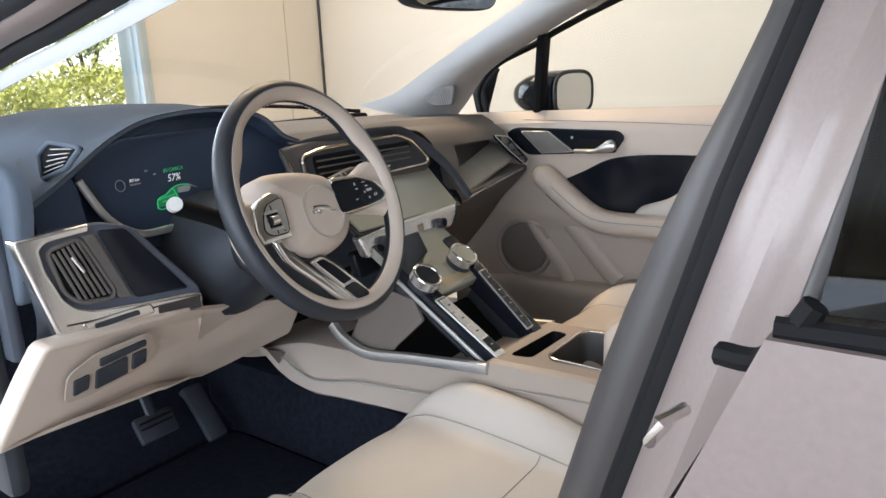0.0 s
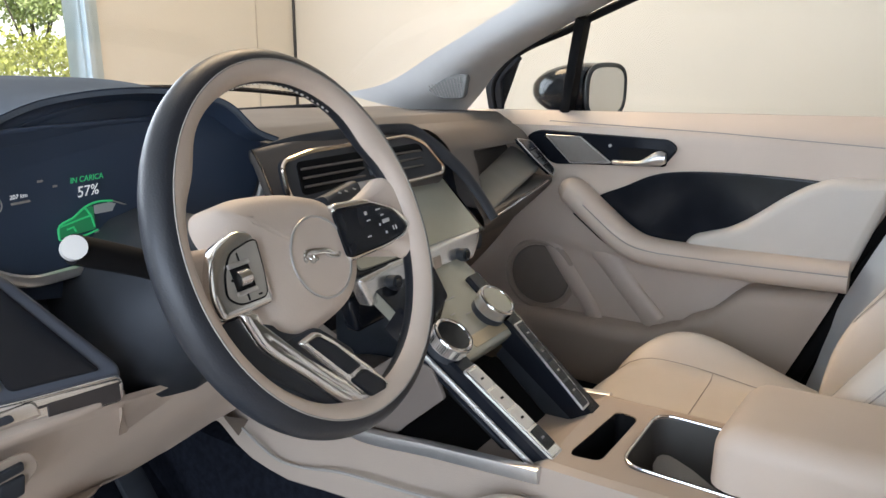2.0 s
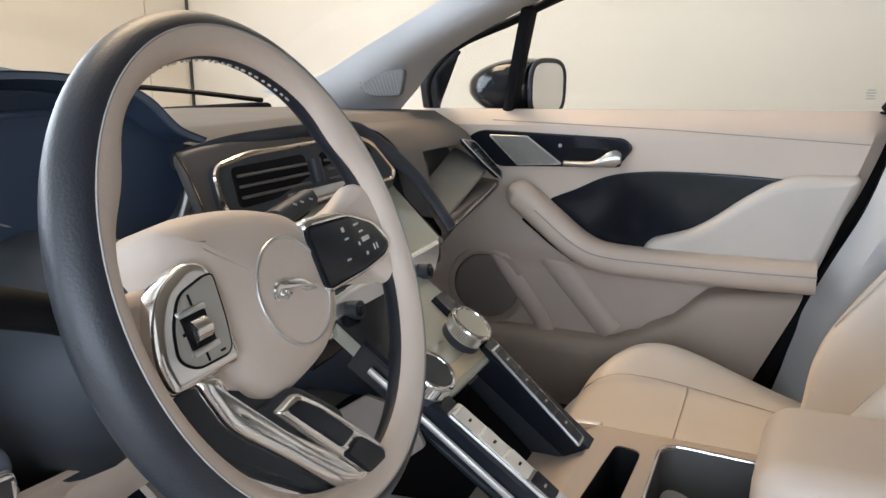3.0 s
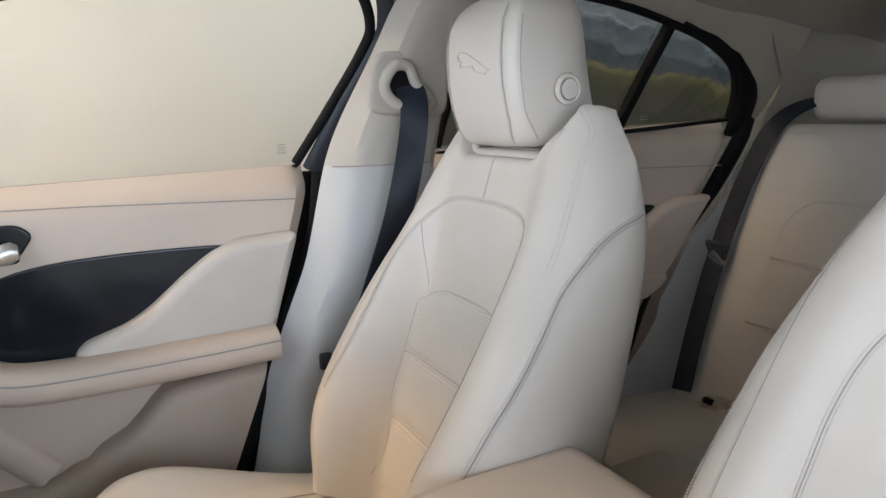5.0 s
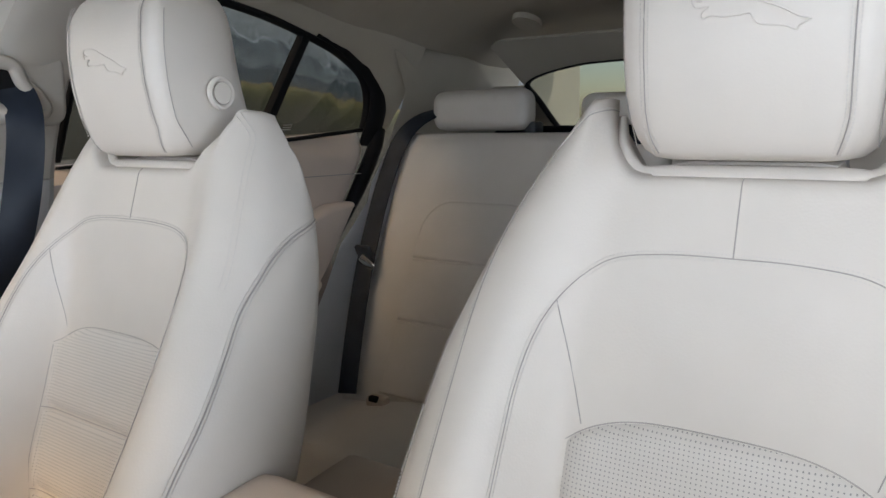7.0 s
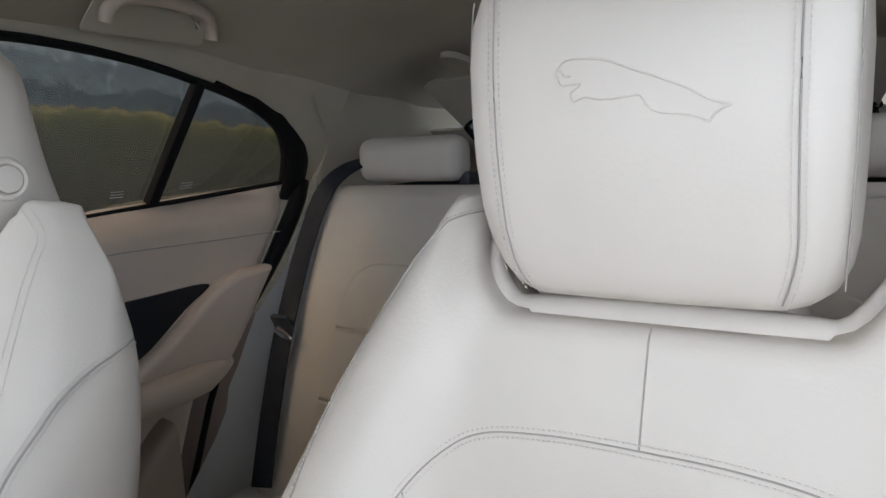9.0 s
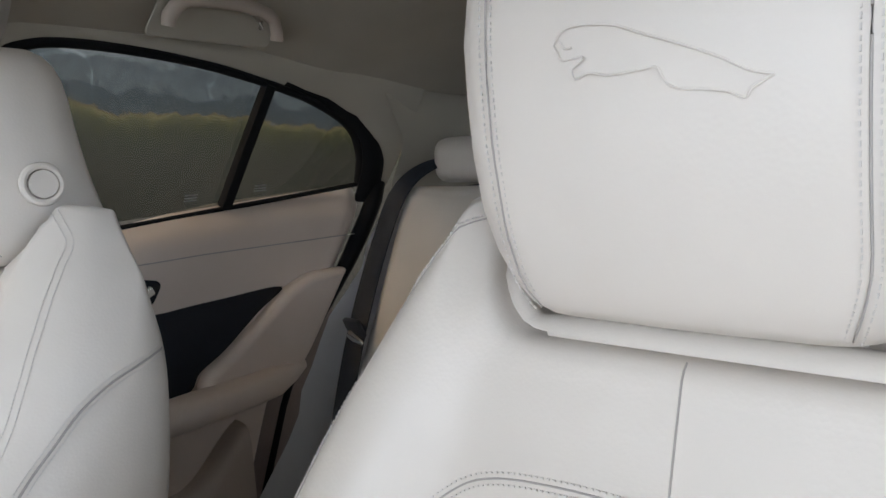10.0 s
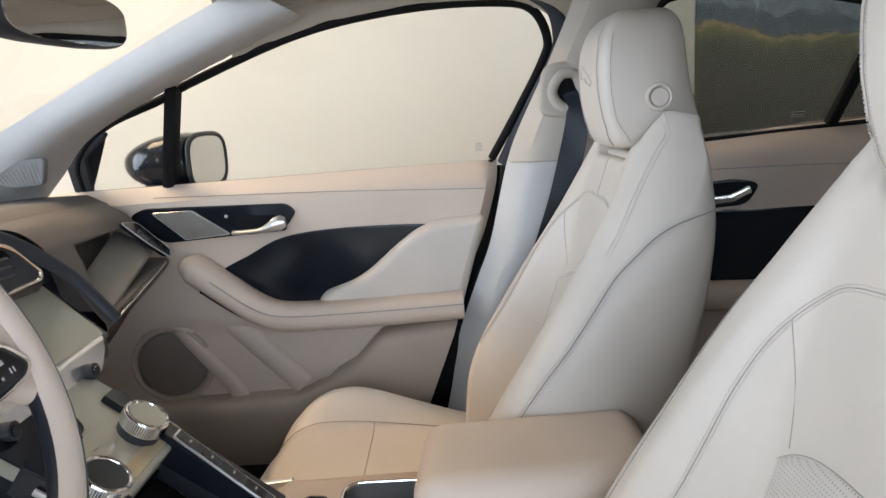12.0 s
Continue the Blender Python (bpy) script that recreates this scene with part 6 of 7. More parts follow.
CAP = rounded([(0.52, 1.085), (0.25, 1.088), (0.200, 1.082), (0.180, 1.055), (0.184, 1.025), (0.205, 0.965), (0.222, 0.90), (0.50, 0.90)], 0.016)
part("dash_side_cap", pad([(p.x, p.y) for p in CAP][::-1], lambda u, v, w: Vector((-0.684 - w, u, v)), 0.022, 0.008, 4), DASH_WINDOWLIT, da, "rounded charcoal cap on the dash end, window light painted in")
part("instrument_surround", pad(SUR[::-1], lambda u, v, w: cluster_lay(u, v, w - 0.004), 0.002, 0.001, 1), CLUSTER, da)
part("instrument_screen", pad([(p.x, p.y) for p in CL], cluster_lay, 0.006, 0.002, 2), CLUSTER, da, "dark instrument display")
trimp = [cluster_lay(u, v, 0.014) for u, v in ((-0.592, 1.048), (-0.563, 0.990), (-0.525, 0.962), (-0.47, 0.956), (-0.30, 0.952), (-0.19, 0.957), (-0.155, 0.985), (-0.128, 1.045))]
part("screen_bezel", tube(spline(trimp, 6), 0.006, 0.005, n=8, up=(0, 1, 0)), SATIN, da, "satin silver strip under the display")


def writing(text, at, size, material, parent, turn, name="display_text"):
    cu = bpy.data.curves.new(name, "FONT")
    cu.body, cu.size, cu.extrude = text, size, 0.0002
    ob = new("scratch_text", cu)
    me = bpy.data.meshes.new_from_object(ob.evaluated_get(bpy.context.evaluated_depsgraph_get()))
    bpy.data.objects.remove(ob)
    me.materials.append(material)
    o2 = new(name, me)
    o2.matrix_world = Matrix.Translation(at) @ turn
    o2.parent = parent
    return o2


up_turn = Matrix.Rotation(radians(12), 4, "Z") @ Matrix.Rotation(radians(99), 4, "X")
writing("IN CARICA", cluster_lay(-0.447, 1.0395, 0.008), 0.0086, GLOW_GREEN, da, up_turn)
writing("57%", cluster_lay(-0.442, 1.0245, 0.008), 0.0165, GLOW_WHITE, da, up_turn)
writing("207 km", cluster_lay(-0.514, 1.0345, 0.008), 0.0062, GLOW_WHITE, da, up_turn)
for u, v, a in ((-0.504, 1.0305, 0.020), (-0.365, 1.034, 0.02), (-0.365, 1.029, 0.026), (-0.385, 0.972, 0.03), (-0.48, 1.047, 0.006), (-0.465, 1.040, 0.005)):
    part("display_mark", box((a, 0.0006, 0.0022), cluster_lay(u, v, 0.008), turn=Matrix.Rotation(radians(12), 4, "Z")), PRINT_GREY, da)
part("display_ring", tube([cluster_lay(-0.530 + 0.008 * math.cos(a), 1.032 + 0.008 * math.sin(a), 0.008) for a in [2 * math.pi * j / 24 for j in range(24)]], 0.0006, n=4, up=(0, 1, 0), closed=True), PRINT_GREY, da)
bm = bmesh.new()
roof = [(-0.473, 0.988), (-0.470, 1.001), (-0.452, 1.006), (-0.436, 1.0135), (-0.418, 1.016), (-0.398, 1.0135)]
tube([cluster_lay(u, v, 0.0085) for u, v in [(p.x, p.y) for p in spline([(a, b, 0) for a, b in roof], 4)]], 0.0012, n=5, up=(0, 1, 0), bm=bm)
for line in ([(-0.473, 0.988), (-0.466, 0.985), (-0.440, 0.986), (-0.425, 0.988)], [(-0.470, 1.000), (-0.452, 1.002), (-0.430, 1.004)], [(-0.462, 0.996), (-0.454, 0.997), (-0.452, 0.992)], [(-0.436, 1.0135), (-0.430, 1.004), (-0.428, 0.992)]):
    tube([cluster_lay(u, v, 0.0085) for u, v in line], 0.0010, n=5, up=(0, 1, 0), bm=bm)
part("car_graphic", bm, GLOW_GREEN, da, "green lit car outline on the display")
DIM_GREEN = mat("dim_green_graphic", (0.02, 0.16, 0.07), 0.5, emit=(0.03, 0.42, 0.16), strength=0.22)
DIM_WHITE = mat("dim_white_graphic", (0.25, 0.26, 0.27), 0.5, emit=(0.5, 0.55, 0.6), strength=0.16)
part("car_graphic_fill", pad(rounded([(-0.472, 0.989), (-0.469, 1.000), (-0.452, 1.004), (-0.434, 1.012), (-0.424, 1.013), (-0.426, 0.989)], 0.003), lambda u, v, w: cluster_lay(u, v, 0.0066 + w), 0.0008, 0.0003, 1), DIM_GREEN, da)
part("car_graphic_fill", pad(rounded([(-0.423, 1.013), (-0.400, 1.0125), (-0.382, 1.005), (-0.392, 1.002), (-0.424, 1.004)], 0.002), lambda u, v, w: cluster_lay(u, v, 0.0066 + w), 0.0008, 0.0003, 1), DIM_WHITE, da)
part("car_graphic_rear", tube([cluster_lay(u, v, 0.0085) for u, v in ((-0.398, 1.0135), (-0.380, 1.006), (-0.372, 0.996), (-0.374, 0.986), (-0.43, 0.986))], 0.0010, n=5, up=(0, 1, 0)), PRINT_GREY, da)

# outer air vent in its silver frame
def vent_lay(u, v, w):
    return Vector((u, 0.205 - 0.10 * (u + 0.70) * 1.2 + 0.10 * (v - 0.92) - w, v))


PANEL = rounded([(-0.704, 0.990), (-0.60, 0.997), (-0.56, 0.985), (-0.478, 0.878), (-0.478, 0.862), (-0.684, 0.858)], 0.010)
part("vent_panel", pad([(p.x, p.y) for p in PANEL], vent_lay, 0.012, 0.005, 3), EBONY, da)
CEE = [(-0.712, 0.993), (-0.666, 0.996), (-0.618, 0.999), (-0.620, 0.989), (-0.651, 0.986), (-0.674, 0.984), (-0.684, 0.976), (-0.682, 0.949), (-0.668, 0.907), (-0.656, 0.893), (-0.633, 0.884), (-0.568, 0.878), (-0.484, 0.873), (-0.482, 0.862), (-0.486, 0.847), (-0.580, 0.850), (-0.682, 0.852), (-0.697, 0.92)]
part("vent_frame", pad([p.to_2d() for p in rounded(CEE, 0.005, 3)], vent_lay, 0.021, 0.003, 3), BRIGHT, da, "brushed silver vent frame and lower strip")
# dark plate paints the reflection at the strip's right end
part("strip_reflection", pad(rounded([(-0.551, 0.869), (-0.487, 0.8665), (-0.488, 0.849), (-0.552, 0.8515)], 0.003), vent_lay, 0.0218, 0.0008, 1), GREYEDGE, da, "dark reflection in the silver strip, painted as a thin plate")
part("sill_step", tube([vent_lay(-0.672, 0.874, 0.0205), vent_lay(-0.58, 0.868, 0.0205), vent_lay(-0.485, 0.866, 0.0205)], 0.0014, n=6), GREYEDGE, da)
OPEN = rounded([(-0.674, 0.972), (-0.632, 0.982), (-0.601, 0.903), (-0.606, 0.893), (-0.647, 0.897), (-0.664, 0.914)], 0.010)
part("vent_mouth", pad([(p.x, p.y) for p in OPEN], vent_lay, 0.0135, 0.001, 1), RUBBER, da)
for i in range(6):
    a = vent_lay(-0.668 + 0.0064 * i, 0.968 + 0.002 * i, 0.016)
    b = vent_lay(-0.647 + 0.0076 * i, 0.901, 0.016)
    part("vent_slat", tube([a, b], 0.0022, 0.003, n=6, up=(0, 1, 0)), UMBER, da)
part("vent_rim", tube([vent_lay(p.x, p.y, 0.014) for p in OPEN], 0.0035, n=8, up=(0, 1, 0), closed=True), UMBER, da)
part("vent_inner_panel", pad(rounded([(-0.629, 0.984), (-0.612, 0.986), (-0.578, 0.888), (-0.598, 0.890)], 0.005), vent_lay, 0.016, 0.003, 2), UMBER, da)
part("vent_gloss_panel", pad(rounded([(-0.608, 0.987), (-0.571, 0.984), (-0.497, 0.880), (-0.574, 0.885)], 0.006), vent_lay, 0.0145, 0.002, 2), PIANO, da)
part("vent_tab", tube([vent_lay(-0.648, 0.961, 0.020), vent_lay(-0.637, 0.938, 0.020)], 0.003, n=8), CHROME, da)
part("memory_switch", pad(rounded([(-0.655, 0.872), (-0.560, 0.876), (-0.556, 0.860), (-0.650, 0.856)], 0.005), vent_lay, 0.023, 0.002, 2), CHROME, da, "chrome switch in the silver strip")
part("switch_face", pad(rounded([(-0.640, 0.868), (-0.580, 0.871), (-0.578, 0.864), (-0.640, 0.860)], 0.003), vent_lay, 0.0245, 0.001, 1), DARKPLASTIC, da)
# demister vent on top of the dash end
TV = rounded([(0.277, 1.054), (0.257, 1.091), (0.214, 1.108), (0.140, 1.102), (0.198, 1.073)], 0.009)
tvl = lambda u, v, w: Vector((-0.622 - 0.4 * w - 0.25 * (v - 1.07), u, v + 0.0 * w))
part("demister_vent", pad([(p.x, p.y) for p in TV], tvl, 0.016, 0.003, 3), RUBBER, da, "dark demister opening")
part("demister_rim", tube([tvl(p.x, p.y, 0.014) for p in TV], 0.0036, n=10, up=(1, 0, 0), closed=True), DASH_WINDOWLIT, da, "soft rim round the demister vent")
for i in range(5):
    f = i / 4
    part("demister_slat", tube([tvl(0.262 - 0.046 * f, 1.064 + 0.034 * f, 0.019), tvl(0.198 - 0.038 * f, 1.078 + 0.022 * f, 0.019)], 0.0009, n=6), SWITCHMETAL, da)
part("dash_end", box((0.02, 0.42, 0.26), (-0.712, 0.44, 0.955), 0.008), EBONY, da)
part("dash_end_cover", box((0.03, 0.30, 0.34), (-0.735, 0.40, 0.80), 0.012), DARKPLASTIC, da)

# cream knee panel under the wheel
def knee_y(x, z):
    return 0.150 + (0.45 + 0.17 * sstep(-0.54, -0.45, x)) * (0.85 - z) + lerp_table([(-0.9, 0.0), (-0.52, 0.0), (-0.474, 0.015), (-0.431, 0.038), (-0.35, 0.055), (-0.241, 0.068), (0.0, 0.068)], x)


KP = rounded([(-0.716, 0.866), (-0.500, 0.854), (-0.474, 0.853), (-0.464, 0.826), (-0.449, 0.781), (-0.432, 0.757), (-0.410, 0.746), (-0.362, 0.743), (-0.325, 0.757), (-0.29, 0.760), (-0.17, 0.765), (-0.17, 0.668), (-0.24, 0.662), (-0.334, 0.660), (-0.394, 0.664), (-0.46, 0.690), (-0.538, 0.720), (-0.609, 0.723), (-0.681, 0.730), (-0.772, 0.724), (-0.766, 0.745), (-0.736, 0.822)], 0.010)
part("knee_panel", pad([(p.x, p.y) for p in KP], lambda u, v, w: Vector((u, knee_y(u, v) + 0.04 - w, v)), 0.04, 0.005, 3), LEATHER_WARM, da, "cream panel under the steering column")
part("column_cover", loft([[Vector((-0.37 + wx * math.cos(a), y, z + hz * math.sin(a))) for a in [2 * math.pi * j / 20 for j in range(20)]] for y, z, wx, hz in ((0.13, 0.93, 0.07, 0.06), (0.20, 0.90, 0.10, 0.10), (0.30, 0.88, 0.13, 0.12))]), DARKPLASTIC, da)
SWP = rounded([(-0.688, 0.812), (-0.652, 0.832), (-0.575, 0.838), (-0.562, 0.812), (-0.585, 0.780), (-0.655, 0.766), (-0.690, 0.768)], 0.010)
klay = lambda u, v, w: Vector((u, knee_y(u, v) - w, v))
part("switch_bezel", pad([(p.x, p.y) for p in SWP], klay, 0.003, 0.001, 2), TRIM, da)
for q in ([(-0.680, 0.801), (-0.659, 0.804), (-0.659, 0.780), (-0.679, 0.776)], [(-0.650, 0.805), (-0.606, 0.811), (-0.603, 0.781), (-0.649, 0.774)], [(-0.646, 0.822), (-0.580, 0.829), (-0.578, 0.818), (-0.645, 0.809)], [(-0.598, 0.811), (-0.577, 0.813), (-0.575, 0.789), (-0.596, 0.784)]):
    part("switch", pad(rounded(q, 0.003), klay, 0.007, 0.0015, 2), DARKPLASTIC, da, "small black switch")
# centre air vents in their bright frame
VC = rounded([(-0.160, 1.030), (-0.10, 1.040), (0.13, 1.044), (0.165, 1.030), (0.205, 0.985), (0.195, 0.975), (-0.140, 0.968), (-0.160, 0.985)], 0.014)
clay = lambda u, v, w: Vector((u, 0.275 + 0.25 * (v - 1.0) - 0.05 * sstep(0.12, 0.2, u) * 0.2 - w, v))
part("centre_fascia", pad(rounded([(-0.196, 1.047), (-0.10, 1.056), (0.14, 1.056), (0.20, 1.035), (0.232, 0.975), (0.20, 0.955), (-0.176, 0.952)], 0.014), clay, 0.010, 0.004, 3), UMBER, da, "brown-black soft panel round the centre vents")
part("centre_vent_panel", pad([(p.x, p.y) for p in VC], clay, 0.020, 0.004, 3), DARKPLASTIC, da)
part("centre_vent_frame", tube([clay(p.x, p.y, 0.020) for p in VC], 0.0036, n=8, up=(0, 1, 0), closed=True), NOBLE, da, "rose-tinted chrome vent frame")
for x0, x1 in ((-0.135, 0.005), (0.035, 0.155)):
    part("vent_mouth", pad(rounded([(x0, 1.028), (x1, 1.030), (x1 + (0.018 if x1 > 0.1 else 0), 0.985), (x0, 0.982)], 0.010), clay, 0.0215, 0.001, 1), RUBBER, da)
    for i in range(3):
        z = 0.994 + 0.012 * i
        part("vent_slat", tube([clay(x0 + 0.006, z, 0.024), clay(x1 - 0.006, z, 0.024)], 0.0032, 0.0018, n=6), UMBER, da)
part("vent_thumbwheel", tube([clay(0.020, 0.992, 0.022), clay(0.020, 1.022, 0.022)], 0.009, n=14, up=(0, 1, 0)), DARKPLASTIC, da)
part("hazard_strip", pad(rounded([(-0.05, 0.986), (0.080, 0.988), (0.080, 0.976), (-0.05, 0.974)], 0.004), clay, 0.026, 0.002, 2), SATIN, da)
part("fascia_line", tube([clay(-0.197, 1.050, 0.010), clay(-0.188, 1.025, 0.011), clay(-0.180, 0.990, 0.011), clay(-0.176, 0.955, 0.010)], 0.0016, n=8), NOBLE, da, "thin warm chrome line")
part("brow", tube(spline([(-0.175, 0.305, 1.035), (-0.10, 0.285, 1.052), (0.10, 0.275, 1.055), (0.165, 0.262, 1.04), (0.235, 0.215, 0.97), (0.262, 0.168, 0.892)], 8), 0.011, 0.006, n=10, up=(0, 1, 0.4)), DARKPLASTIC, da, "black soft surround of the centre stack")
# touch screen, tilted
def screen_lay(u, v, w):
    """v runs from the lower edge (0) to the top (1)."""
    p = Vector((u, 0.160, 0.884)).lerp(Vector((u, 0.272, 0.968)), v)
    return p + Vector((0, -0.60, 0.80)) * w


SC = rounded([(-0.125, 0.0), (0.192, 0.0), (0.222, 0.97), (-0.135, 0.97)], 0.02)
# grey-green here is the mirrored wall, painted on
part("touch_screen", pad([(p.x, p.y) for p in SC], screen_lay, 0.008, 0.001, 2), SCREEN_REFLECT, da, "unlit touch screen with the wall's reflection painted grey-green")
part("screen_surround", pad([(p.x, p.y) for p in rounded([(-0.14, -0.04), (0.205, -0.04), (0.235, 1.03), (-0.15, 1.03)], 0.02)], screen_lay, 0.004, 0.002, 2), PIANO, da)
# climate strip below it
PALE_METAL = mat("pale_satin_metal", (0.80, 0.78, 0.76), 0.24, metal=0.85, noise_scale=60, vary=0.04)
HB = rounded([(-0.138, 0.880), (-0.067, 0.886), (0.185, 0.892), (0.178, 0.872), (0.150, 0.846), (-0.125, 0.838)], 0.006)
hlay = lambda u, v, w: Vector((u, 0.172 - 0.25 * (0.885 - v) - w, v))
part("climate_strip", pad([(p.x, p.y) for p in HB], hlay, 0.022, 0.008, 4), PALE_METAL, da, "satin silver control strip")
part("strip_end", box((0.03, 0.05, 0.03), (0.197, 0.185, 0.862), 0.008), DARKPLASTIC, da)
for x in (0.106, -0.078):
    c = hlay(x, 0.862, 0.022)
    part("volume_knob", tube([c, c + Vector((0, -0.014, 0.002))], 0.0110, n=20, up=(0, 0, 1)), DARKPLASTIC, da, "black rotary knob")
    part("knob_face", tube([c + Vector((0, -0.013, 0.002)), c + Vector((0, -0.0165, 0.002))], 0.007, n=16, up=(0, 0, 1)), PIANO, da)
part("button_block", pad(rounded([(0.030, 0.872), (0.052, 0.873), (0.050, 0.856), (0.030, 0.855)], 0.003), hlay, 0.024, 0.001, 2), TRIM, da)
part("lower_face", pad(rounded([(-0.125, 0.842), (0.15, 0.848), (0.135, 0.80), (-0.115, 0.79)], 0.01), lambda u, v, w: Vector((u, 0.200 - 0.1 * (0.85 - v) - w, v)), 0.02, 0.006, 3), PIANO, da)

# passenger side: brown-black shelf, bright line, end vent, glovebox
secs = []
for i in range(71):
    f = i / 70
    x = 0.235 + 0.415 * f
    yl = 0.173 + 0.062 * f
    prof = [(0.345 + 0.02 * f, 1.050 - 0.012 * f), (0.290 + 0.04 * f, 1.042 - 0.02 * f), (0.254 + 0.05 * f, 1.018 - 0.015 * f), (0.232 + 0.055 * f, 0.985 - 0.01 * f), (0.208 + 0.058 * f, 0.945), (0.185 + 0.06 * f, 0.908 + 0.01 * f), (yl, 0.889 + 0.018 * f), (yl + 0.014, 0.866 + 0.018 * f), (0.295 + 0.05 * f, 0.79), (0.38 + 0.05 * f, 0.70)]
    row = [Vector((x, p.x, p.y)) for p in spline([(a, b, 0) for a, b in prof], 9)]
    for p in row:
        # angular niche beyond a slanting fold
        lo_z, hi_z = 0.894 + 0.018 * f, 1.004 - 0.012 * f
        p.y += 0.068 * sstep(0.0, 0.012, x - 0.262 - 0.65 * (p.z - 0.889)) * sstep(lo_z, lo_z + 0.008, p.z) * (1 - sstep(hi_z - 0.012, hi_z, p.z))
    secs.append(row)
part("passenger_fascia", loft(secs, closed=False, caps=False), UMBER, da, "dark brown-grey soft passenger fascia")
part("shelf_line", tube(spline([(0.262, 0.170, 0.891), (0.44, 0.200, 0.900), (0.622, 0.232, 0.908)], 6), 0.003, 0.0022, n=8), CHROME, da, "thin bright shelf strip")
part("shelf_floor", pad(rounded([(0.29, 0.192), (0.61, 0.246), (0.61, 0.32), (0.33, 0.26)], 0.02), lambda u, v, w: Vector((u, v, 0.889 + 0.05 * (u - 0.25) + 0.55 * (v - 0.19) + w)), 0.006, 0.002, 2), mat("grey_shelf_lining", (0.20, 0.188, 0.168), 0.6, noise_scale=20, vary=0.06, bump=0.2, bump_scale=500, bump_dist=0.0004), da, "grey-lined shelf")
SV = rounded([(0.560, 1.003), (0.640, 0.992), (0.648, 0.930), (0.600, 0.922), (0.575, 0.955)], 0.01)
slay = lambda u, v, w: Vector((u, 0.30 - 1.0 * (1.0 - v) + 0.2 * (u - 0.6) - w, v))
part("end_vent", pad([(p.x, p.y) for p in SV], slay, 0.014, 0.004, 3), PIANO, da, "black passenger air vent")
part("end_vent_frame", tube([slay(p.x, p.y, 0.012) for p in SV], 0.0014, n=8, up=(0, 1, 0), closed=True), SATIN, da)
for i in range(3):
    z = 0.945 + 0.016 * i
    part("vent_slat", tube([slay(0.588, z, 0.0145), slay(0.636, z, 0.0145)], 0.0016, n=6), RUBBER, da)
secs = []
for i in range(13):
    f = i / 12
    x = 0.14 + 0.53 * f
    prof = [(0.215 + 0.06 * f, 0.875 + 0.02 * f), (0.270 + 0.07 * f, 0.80), (0.36 + 0.06 * f, 0.70), (0.46 + 0.04 * f, 0.62), (0.58, 0.58)]
    secs.append([Vector((x, p.x, p.y)) for p in spline([(a, b, 0) for a, b in prof], 4)])
part("glovebox", loft(secs, closed=False, caps=False), CHEEK, da, "taupe glovebox front")
part("centre_support", box((0.05, 0.20, 0.30), (0.150, 0.34, 0.74), 0.015), DARKPLASTIC, da)

# ---- pedals and mat ----
pd = thing("brake_pedal", "dark rubber-faced pedal in the footwell", "pedal", (-0.335, 0.60, 0.46))
part("pedal_pad", box((0.09, 0.02, 0.06), (0, 0, 0), 0.008, turn=Matrix.Rotation(radians(-35), 4, "X")), DARKPLASTIC, pd)
part("pedal_arm", tube([(0, 0.01, 0.02), (0, 0.07, 0.14), (0, 0.10, 0.26)], 0.012, 0.008, n=8), DARKPLASTIC, pd)
for i in range(4):
    part("pedal_rib", box((0.076, 0.006, 0.005), (0, -0.012 + 0.009 * i * 0.35, -0.02 + 0.013 * i), 0.002, turn=Matrix.Rotation(radians(-35), 4, "X")), RUBBER, pd)
pd2 = thing("accelerator_pedal", "narrow black pedal beside the tunnel", "pedal", (-0.215, 0.60, 0.44))
part("pedal_pad", box((0.05, 0.02, 0.14), (0, 0, 0), 0.008, turn=Matrix.Rotation(radians(-40), 4, "X")), DARKPLASTIC, pd2)
part("pedal_link", tube([(0, 0.01, 0.0), (0, 0.08, 0.03)], 0.008, n=8), DARKPLASTIC, pd2)
tagged(part("floor_mat", pad(rounded([(-0.62, 0.60), (-0.14, 0.60), (-0.14, -0.04), (-0.62, -0.04)], 0.05), lambda u, v, w: Vector((u, v, 0.352 + w)), 0.012, 0.005, 2), CARPET), "black carpet mat in the driver footwell", "floor mat")

# ---- centre console ----
cc = thing("centre_console", "cream and gloss black centre console between the seats", "car console", (0, 0, 0))
# tunnel sides
part("tunnel_carpet", box((0.27, 1.45, 0.20), (0, -0.02, 0.44), 0.02), CARPET, cc, "black carpet over the tunnel")
CON_TOP = [(0.55, 0.585), (0.30, 0.64), (0.15, 0.642), (0.05, 0.648), (-0.10, 0.665), (-0.115, 0.685), (-0.32, 0.690), (-0.75, 0.72)]
secs = []
for i in range(40):
    y = 0.55 - 1.30 * i / 39
    zt = lerp_table([(-a, b) for a, b in CON_TOP], -y)
    hw = 0.125 + 0.02 * sstep(0.0, 0.5, y)
    zb = lerp_table([(-0.8, 0.560), (-0.04, 0.556), (0.06, 0.551), (0.185, 0.546), (0.29, 0.540), (0.35, 0.553), (0.39, 0.570), (0.43, 0.603), (0.55, 0.64)], y) + 0.006
    secs.append([Vector((-hw - 0.020, y, zb - 0.006)), Vector((-hw - 0.026, y, zb)), Vector((-hw - 0.022, y, zb + 0.012)), Vector((-hw, y, zt - 0.02)), Vector((-hw + 0.008, y, zt - 0.004)), Vector((-hw + 0.02, y, zt)),
                 Vector((hw - 0.02, y, zt)), Vector((hw - 0.008, y, zt - 0.004)), Vector((hw, y, zt - 0.02)), Vector((hw + 0.022, y, zb + 0.012)), Vector((hw + 0.026, y, zb)), Vector((hw + 0.020, y, zb - 0.006))])
